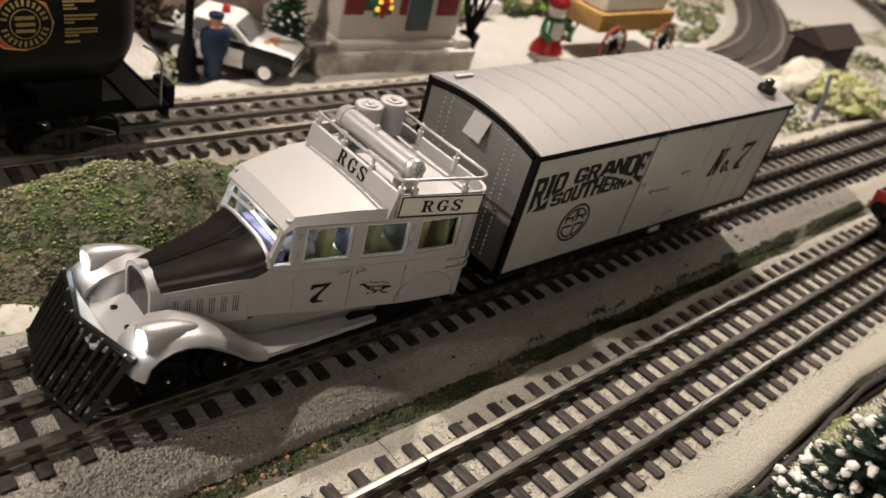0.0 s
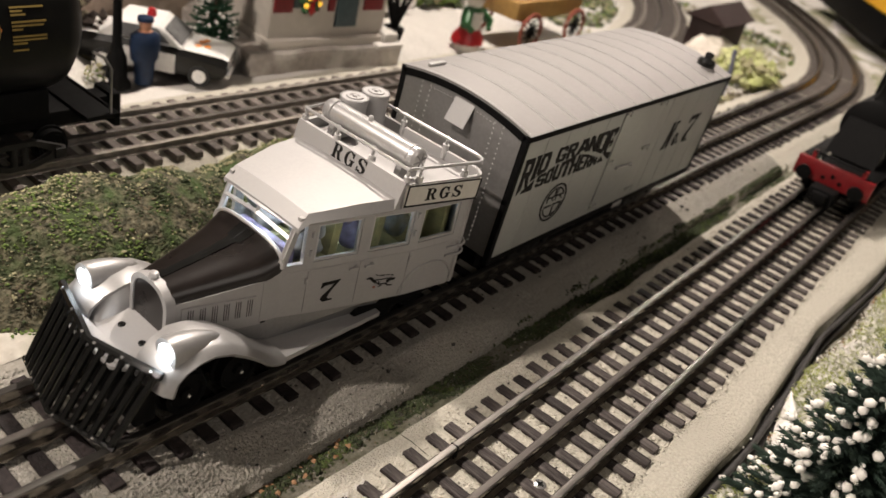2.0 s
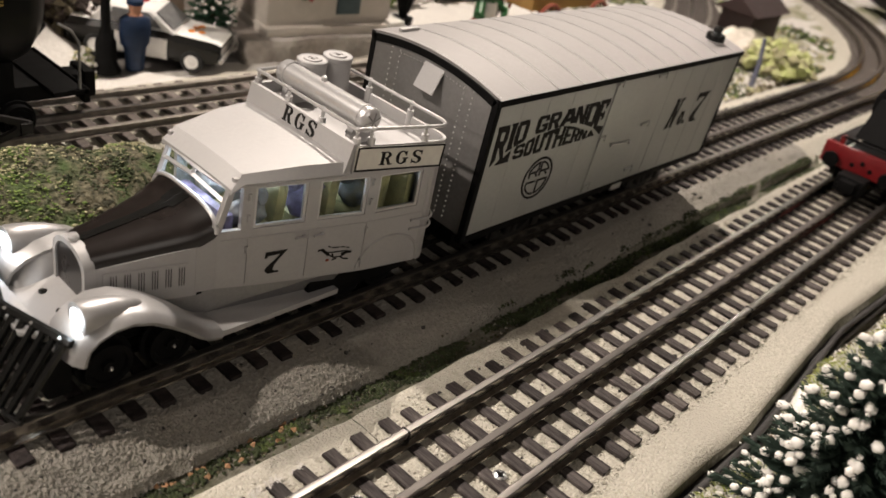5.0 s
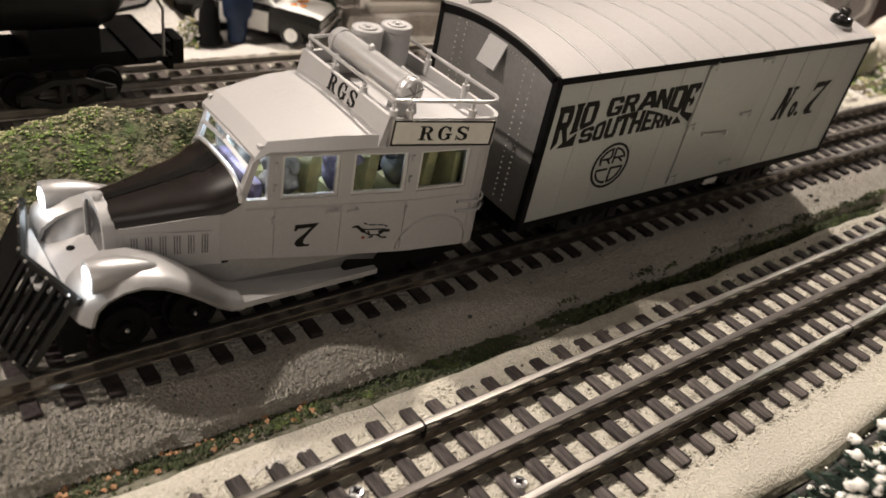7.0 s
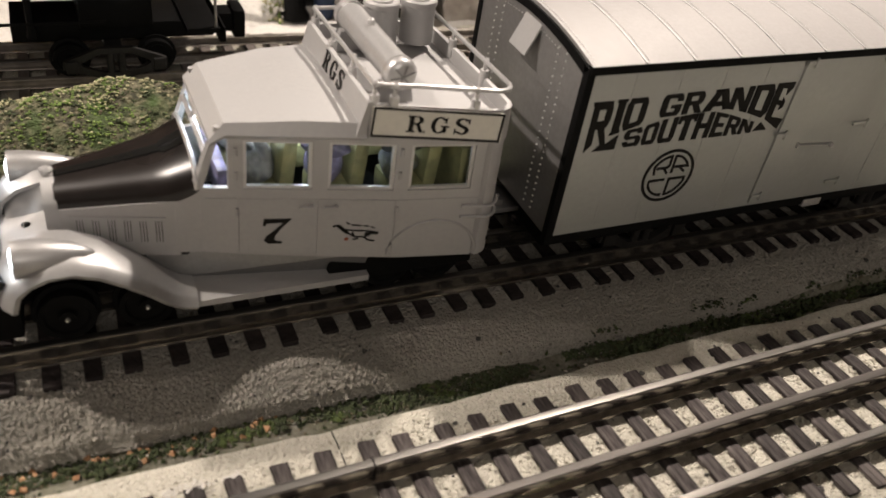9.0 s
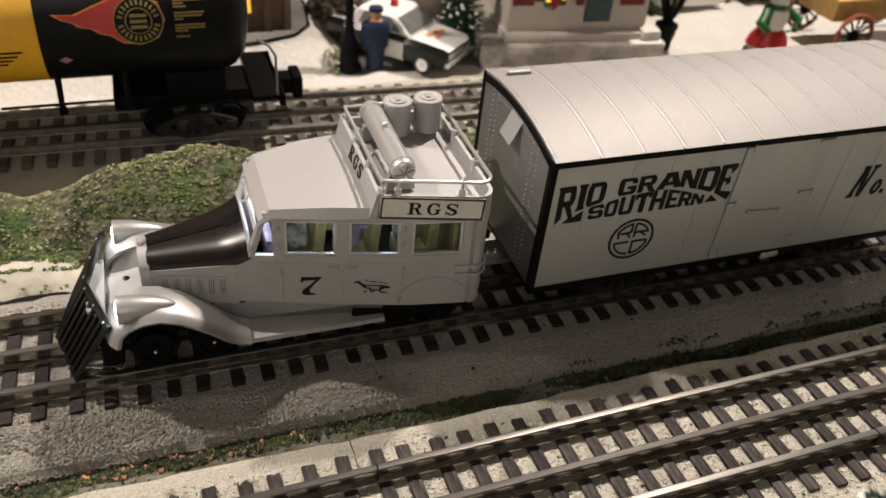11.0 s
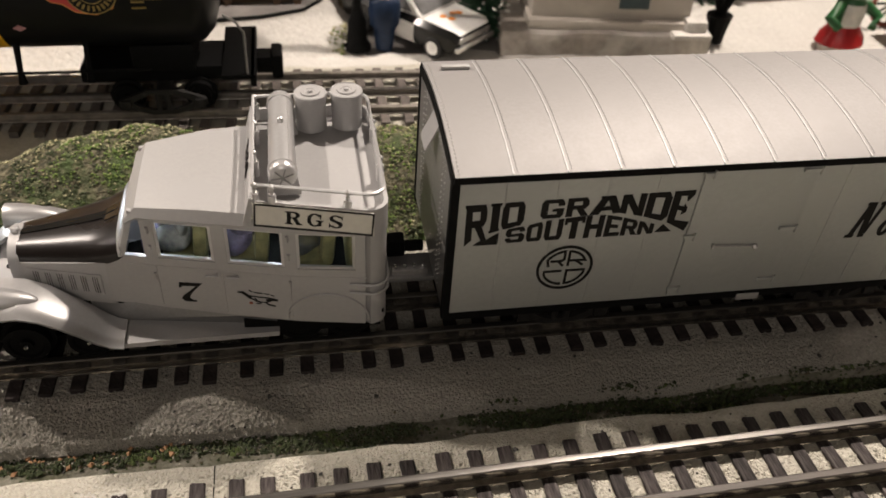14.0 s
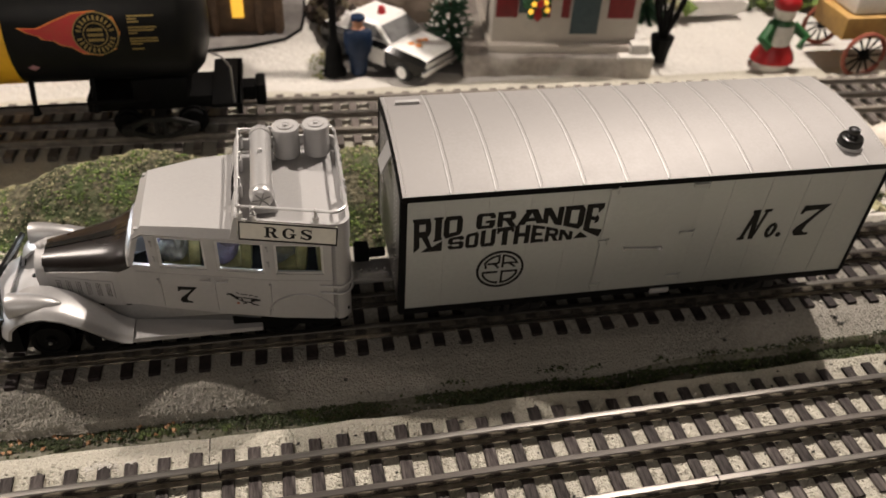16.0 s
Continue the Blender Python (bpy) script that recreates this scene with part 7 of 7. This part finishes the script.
loft(bm, [[cb + Vector((rx_ * math.cos(2 * math.pi * k / n), ry_ * math.sin(2 * math.pi * k / n), z)) for k in range(n)] for z, rx_, ry_ in ((0, 0.115, 0.09), (0.05, 0.120, 0.095), (0.052, 0.145, 0.115), (0.10, 0.130, 0.105), (0.16, 0.085, 0.07), (0.22, 0.095, 0.075), (0.29, 0.085, 0.07), (0.32, 0.05, 0.045), (0.34, 0.062, 0.06), (0.39, 0.072, 0.068), (0.42, 0.085, 0.08), (0.46, 0.07, 0.065), (0.49, 0.03, 0.03), (0.50, 0.001, 0.001))])
for f in bm.faces:
    c = f.calc_center_median() - cb
    f.material_index = 0 if c.z < 0.05 else 1 if c.z < 0.15 else (2 if abs(c.x) > 0.05 or c.z > 0.27 else 0) if c.z < 0.33 else 0 if c.z < 0.40 else 1
for sx in (-1, 1):
    k0 = len(bm.faces)
    tube(bm, [cb + Vector((sx * 0.07, -0.02, 0.28)), cb + Vector((sx * 0.15, -0.06, 0.22)), cb + Vector((sx * 0.10, -0.10, 0.17))], [0.032, 0.030, 0.024], 8)
    bm.faces.ensure_lookup_table()
    for f in bm.faces[k0:]:
        f.material_index = 2
solo("clown_figurine", bm, [WHITE_E, RED, GREEN_P], tuple(cb), "red, green and white painted plump figurine in the snow", "figurine", smooth=50)

# lamp post, bushes, potted tree
bm = bm_new()
lathe(bm, [(0.075, 0), (0.075, 0.02), (0.055, 0.05), (0.050, 0.16), (0.036, 0.19), (0.024, 0.24), (0.018, 0.9), (0.028, 0.92), (0.02, 0.95)], (-0.065, 2.105, -0.01), "z", 16)
post = thing("street_lamp", (-0.065, 2.105, -0.01), "black cast street lamp with a wide base", "lamp post")
part("post", bm, BLACK, post)
bm = bm_new()
lathe(bm, [(0.03, 0.94), (0.06, 0.98), (0.065, 1.08), (0.03, 1.13), (0.001, 1.15)], (-0.065, 2.105, -0.01), "z", 12)
part("lantern", bm, WHITE_E, post)

FIR_GREEN = material("green_tree_fibre", (0.03, 0.085, 0.05), 0.85, 0, (0.05, 0.12, 0.06), 300)
fir("village_fir", (0.66, 2.28, -0.01), 0.62, 0.17, 12, "small green fir dusted with snow by the house", "village firs", 0.5, FIR_GREEN)
fir("village_fir", (2.15, 2.75, -0.01), 0.75, 0.20, 15, "small green fir dusted with snow by the house", "village firs", 0.4, FIR_GREEN)


def bush(name, base, size, mats, n, seed, label, squash=(1, 1, 0.8)):
    rnd = random.Random(seed)
    vs, fs, mi = [], [], []
    for _ in range(n):
        d = Vector((rnd.gauss(0, 1), rnd.gauss(0, 1), abs(rnd.gauss(0, 1)))).normalized() * rnd.uniform(0.45, 1.0)
        p = Vector((d.x * squash[0], d.y * squash[1], d.z * squash[2])) * size
        p += Vector((wob(p.x, p.y, 9, seed), wob(p.y, p.z, 9, seed), 0)) * size * 0.3
        r = size * rnd.uniform(0.08, 0.18)
        k = len(vs)
        for v in BLOB_V:
            q = p + Vector(v) * r * rnd.uniform(0.5, 1.3)
            vs.append(tuple(q * U))
        fs += [tuple(k + i for i in f) for f in BLOB_F]
        mi += [rnd.randrange(len(mats))] * 8
    me = bpy.data.meshes.new(name)
    me.from_pydata(vs, [], fs)
    for m in mats:
        me.materials.append(m)
    me.polygons.foreach_set("material_index", mi)
    ob = new(name, me)
    ob.location = Vector(base) * U
    return tagged(ob, label, "bush")


bush("bush", (4.80, 0.56, 0.03), 0.30, [MOSS_C, material("lime_foam", (0.42, 0.46, 0.18), 0.9), material("pale_lime_foam", (0.50, 0.52, 0.26), 0.9)], 560, 1, "pale lime foam bush inside the curve")
bush("bush", (3.2, 0.72, 0.0), 0.26, [MOSS_B, MOSS_C, GREEN_W], 300, 2, "dark and pale scenic bush by the main track", (1.4, 0.8, 0.6))
bush("bush", (2.55, 0.70, 0.0), 0.24, [MOSS_C, SNOW, MOSS_B], 260, 4, "snow-flecked scenic bush by the main track", (1.3, 0.8, 0.5))
bush("bush", (2.3, 2.9, 0.0), 0.42, [MOSS_A, MOSS_B, MOSS_C], 420, 5, "tall green foam bush behind the house", (1, 0.7, 1.3))
bush("bush", (3.4, 3.0, 0.0), 0.45, [MOSS_A, MOSS_C, MOSS_B], 420, 6, "tall green foam bush behind the house", (1.4, 0.7, 1.2))
bush("bush", (4.9, 3.3, 0.0), 0.45, [MOSS_A, MOSS_C, SNOW], 420, 7, "snow-flecked foam bush beyond the rear track", (1.6, 0.8, 0.9))

# rocks with snow inside the curve
def rock(base, size, seed, mat, label, squash=(1, 1, 0.6)):
    bm = bm_new()
    ball(bm, (0, 0, 0), 1.0, 3)
    for v in bm.verts:
        n = noise.noise(v.co * 1.7 + Vector((seed, 0, 0))) + 0.5 * noise.noise(v.co * 4.1 + Vector((0, seed, 0)))
        v.co = Vector((v.co.x * squash[0], v.co.y * squash[1], v.co.z * squash[2])) * size * (1 + 0.35 * n) + Vector(base)
    return solo("rock", bm, mat, base, label, "rock", "rocks", smooth=80)


SNOW_ROCK = material("snowy_plaster_rock", (0.62, 0.57, 0.50), 0.9, 0, (0.46, 0.42, 0.36), 120, bump=0.002, bump_scale=150, coarse=(0.30, 0.30, 0.20), coarse_scale=30)
rock((3.9, 0.80, 0.05), 0.24, 2, SNOW_ROCK, "pale plaster rock inside the curve", (1.6, 0.7, 0.8))
rock((4.9, 0.95, 0.05), 0.26, 5, SNOW_ROCK, "pale plaster rock inside the curve", (1.5, 0.7, 0.7))
rock((3.0, 0.95, 0.0), 0.20, 7, SNOW_ROCK, "pale plaster rock inside the curve", (1.7, 0.7, 0.5))

PLAZA = 0.17
KZ = -0.026 + PLAZA
# raised paved plaza with a snowy slope, earth bank and brush pile behind the car
EDGE = ((-3.2, 2.20), (-2.2, 2.16), (-1.3, 2.15), (-0.85, 2.15), (-0.555, 2.19), (-0.34, 2.27), (-0.24, 2.40), (-0.20, 2.7), (-0.20, 3.8))
bm = bm_new()
rings = []
for f in np.linspace(0, 1, 7):
    ring = []
    for k in range(49):
        q = k / 48 * (len(EDGE) - 1)
        i0 = min(int(q), len(EDGE) - 2)
        p, p2 = Vector(EDGE[i0]), Vector(EDGE[i0 + 1])
        c = p.lerp(p2, q - i0)
        d = (p2 - p).normalized()
        out = Vector((d.y, -d.x)) * (0.26 * (1 - f) ** 1.3)
        ring.append((c.x + out.x + 0.03 * wob(q * 2, f * 3, 1.5, 33) * (1 - f), c.y + out.y, -0.03 + PLAZA * f + 0.025 * wob(q * 2, f * 4, 2.1, 35) * math.sin(math.pi * f)))
    rings.append(ring)
loft(bm, rings, False, False)
plaza = thing("paved_plaza", (-1.3, 2.7, -0.03), "raised grey paved plaza with a snow-covered slope", "plaza")
part("snow_slope", bm, SNOW, plaza, "white craft-snow slope", smooth=80)
bm = bm_new()
top = [(x, y) for x, y in EDGE] + [(-3.2, 3.8)]
prism(bm, top, -0.03 + PLAZA - 0.03, -0.03 + PLAZA + 0.004, "z")
part("paving", bm, ROAD, plaza, "grey paved surface", smooth=0)
bm = bm_new()
tube(bm, [(x, y, -0.03 + PLAZA + 0.002) for x, y in EDGE], 0.010, 6)
part("rim", bm, BLACK, plaza, "dark plaza rim")
EARTH = material("brown_earth", (0.26, 0.20, 0.155), 0.9, 0, (0.18, 0.135, 0.105), 200, bump=0.002, bump_scale=150, coarse=(0.34, 0.28, 0.225), coarse_scale=30)
rock((0.52, 2.95, 0.05), 0.30, 21, EARTH, "smooth brown earth bank behind the car", (1.5, 0.7, 1.2))
BRUSH = material("dark_brown_brush", (0.045, 0.030, 0.022), 0.9, 0, (0.025, 0.018, 0.014), 300)
bush("brush", (-0.02, 2.62, -0.02), 0.26, [BRUSH, BRUSH, MOSS_D], 420, 31, "dark brown brush pile beside the plaza", (0.6, 1.1, 1.3))
bush("bush", (-0.15, 2.16, -0.02), 0.09, [MOSS_C, SNOW, MOSS_A], 160, 32, "pale lichen tuft at the foot of the slope", (0.9, 1.2, 1.4))

KX, KY = 0.26, -0.34
kiosk = thing("brown_kiosk", (-0.87 + KX, 2.9 + KY, KZ), "small brown wooden kiosk with a glowing orange window", "kiosk")
part("wall", box(bm_new(), -1.15 + KX, -0.60 + KX, 2.72 + KY, 3.10 + KY, KZ, KZ + 0.55, 0.01), WOOD_BROWN, kiosk)
part("window", box(bm_new(), -0.90 + KX, -0.83 + KX, 2.705 + KY, 2.722 + KY, KZ + 0.10, KZ + 0.24, 0.004), LAMP_YELLOW, kiosk, "glowing orange window")
for x in (-1.12, -1.0, -0.74, -0.63):
    part("post", box(bm_new(), x + KX - 0.02, x + KX + 0.02, 2.68 + KY, 2.72 + KY, KZ, KZ + 0.55, 0.004), WOOD_BROWN, kiosk)

spots = []
rnd = random.Random(41)
while len(spots) < 9500:
    x, y = rnd.uniform(2.2, 7.0), rnd.uniform(0.40, 3.4)
    yt_, yf_ = y - main_y(x), y - far_y(x)
    if abs(yt_) < 0.42 or abs(yf_) < 0.48 or (y > 1.8 and x < 4.2) or wob(x, y, 2.1, 60) + 0.5 * wob(x, y, 6, 61) < -0.16:
        continue
    k = rnd.choice((0, 1, 1, 1, 2, 3, 4)) if wob(x, y, 3, 64) > -0.1 else rnd.choice((2, 3, 3, 4))
    r = rnd.uniform(0.008, 0.034)
    spots.append((x, y, ground_height(x, y) + r * 0.4, r, k, 0.8))
scatter("scrub", "tufts of green and snow-flecked scenic scrub inside the curve", "scrub", [MOSS_A, MOSS_B, MOSS_C, SNOW, MOSS_D], spots, 42)

# maroon shed and pole inside the curve
MAROON = material("dark_maroon_boards", (0.026, 0.011, 0.010), 0.7, 0, (0.018, 0.008, 0.007), 200)
shed = thing("maroon_shed", (5.3, 1.05, 0.0), "dark maroon wooden shed with black roof", "shed")
part("wall", box(bm_new(), 5.0, 5.60, 0.95, 1.25, -0.02, 0.34, 0.01), MAROON, shed)
bm = bm_new()
prism(bm, [(0.90, 0.33), (1.10, 0.46), (1.30, 0.33)], 4.94, 5.66, "x")
part("roof", bm, MAROON, shed, "low dark maroon roof", smooth=0)
bm = bm_new()
tube(bm, [(4.19, 0.47, 0.0), (4.19, 0.47, 0.18), (4.19, 0.50, 0.36)], [0.022, 0.019, 0.016], 8)
solo("signal_post", bm, material("blue_grey_paint", (0.16, 0.17, 0.24), 0.5), (4.19, 0.47, 0.0), "thin blue-grey signal post by the curve", "post")

# wagon with spoked wheels
WOOD = material("ochre_wood", (0.42, 0.25, 0.07), 0.6, 0, (0.34, 0.2, 0.06), 250)
WHEEL_RED = material("rust_red_paint", (0.24, 0.06, 0.035), 0.5, 0, (0.2, 0.05, 0.03), 300)
wagon = thing("horse_wagon", (3.45, 1.95, -0.02), "ochre wooden wagon with red spoked wheels", "wagon")
part("bed", box(bm_new(), 3.02, 3.95, 1.78, 2.12, 0.22, 0.36, 0.01), WOOD, wagon, "ochre wooden bed")
part("load", box(bm_new(), 3.08, 3.85, 1.82, 2.08, 0.36, 0.48, 0.03), WHITE_E, wagon, "pale boxed load")
for x, y in ((3.16, 1.71), (3.80, 1.71), (3.16, 2.19), (3.80, 2.19)):
    bm = bm_new()
    n = 24
    ringp = [(x + 0.135 * math.cos(2 * math.pi * k / n), y, 0.15 + 0.135 * math.sin(2 * math.pi * k / n)) for k in range(n)]
    tube(bm, ringp, 0.015, 6, closed=True)
    wl = part("wheel", bm, WHEEL_RED, wagon, "red spoked wagon wheel")
    for k in range(12):
        a = 2 * math.pi * k / 12
        bm = bm_new()
        tube(bm, [(x, y, 0.15), (x + 0.13 * math.cos(a), y, 0.15 + 0.13 * math.sin(a))], 0.007, 5)
        part("spoke", bm, BLACK, wl)
    bm = bm_new()
    lathe(bm, [(0.001, -0.03), (0.025, -0.028), (0.025, 0.028), (0.001, 0.03)], (x, y, 0.15), "y", 10)
    part("hub", bm, BLACK, wl)

# dark urn tree and a white car beyond the house
bm = bm_new()
tube(bm, [(1.98, 2.06, 0.0), (1.98, 2.06, 0.06), (1.98, 2.06, 0.16)], [0.05, 0.055, 0.075], 10)
urn = thing("potted_tree", (1.98, 2.06, 0.0), "bare black tree in a black tub", "tree")
part("tub", bm, BLACK, urn)
rnd = random.Random(8)
for k in range(9):
    a = k * 0.7
    part("branch", tube(bm_new(), [(1.98, 2.06, 0.14), (1.98 + 0.06 * math.cos(a), 2.06 + 0.06 * math.sin(a), 0.3), (1.98 + 0.15 * math.cos(a + 0.3), 2.06 + 0.15 * math.sin(a + 0.3), 0.55 + 0.1 * rnd.random())], [0.016, 0.012, 0.005], 6), BLACK, urn)
bm = bm_new()
loft(bm, [[(p[0] + 2.55, p[1] + 2.75, p[2]) for p in car_ring(x, w, a, b, 0.02)] for x, w, a, b in ((-0.3, 0.13, 0.06, 0.15), (-0.25, 0.15, 0.04, 0.17), (0.22, 0.15, 0.04, 0.17), (0.3, 0.13, 0.06, 0.14))])
toycar = thing("toy_car", (2.55, 2.75, 0.0), "small white toy car in the snow", "car")
part("body", bm, WHITE_P, toycar)
bm = bm_new()
loft(bm, [[(p[0] + 2.55, p[1] + 2.75, p[2]) for p in car_ring(x, w, 0.16, b, 0.01)] for x, w, b in ((-0.2, 0.13, 0.18), (-0.12, 0.11, 0.26), (0.06, 0.11, 0.26), (0.14, 0.13, 0.18))])
part("cabin", bm, GREY_GLASS, toycar)

# yellow engine far round the curve
far_engine = thing("yellow_engine", (9.0, 0.75, 0.0), "distant black and yellow toy engine", "locomotive")
DX = Vector((0.82, 0.57, 0)).normalized()


def yard(bm, a0, a1, b0, b1, z0, z1, bev):
    box(bm, a0, a1, b0, b1, z0, z1, bev)
    m = Matrix.Translation((8.7, 0.55, 0)) @ Matrix.Rotation(math.atan2(DX.y, DX.x), 4, "Z")
    bmesh.ops.transform(bm, matrix=m, verts=bm.verts)
    return bm


part("body", yard(bm_new(), -0.9, 1.6, -0.2, 0.2, 0.10, 0.42, 0.03), BLACK, far_engine, "black engine frame and trucks")
part("hood", yard(bm_new(), -0.85, 1.5, -0.19, 0.19, 0.42, 0.85, 0.03), YELLOW, far_engine, "yellow engine hood")

# ---- the room round the layout ----
ROOM = material("beige_room_wall", (0.42, 0.38, 0.33), 0.9, 0, (0.39, 0.35, 0.30), 4)
for nm, b in (("wall_north", (-41, 41, 40, 41, -1, 20)), ("wall_south", (-41, 41, -31, -30, -10, 20)), ("wall_east", (40, 41, -30, 40, -10, 20)), ("wall_west", (-41, -40, -30, 40, -10, 20))):
    tagged(part(nm, box(bm_new(), *b), ROOM, smooth=0), "plain dim beige room wall", "wall", kind="structure")
tagged(part("ceiling", box(bm_new(), -41, 41, -31, 41, 20, 20.5), ROOM, smooth=0), "plain dim beige ceiling", "ceiling", kind="structure")
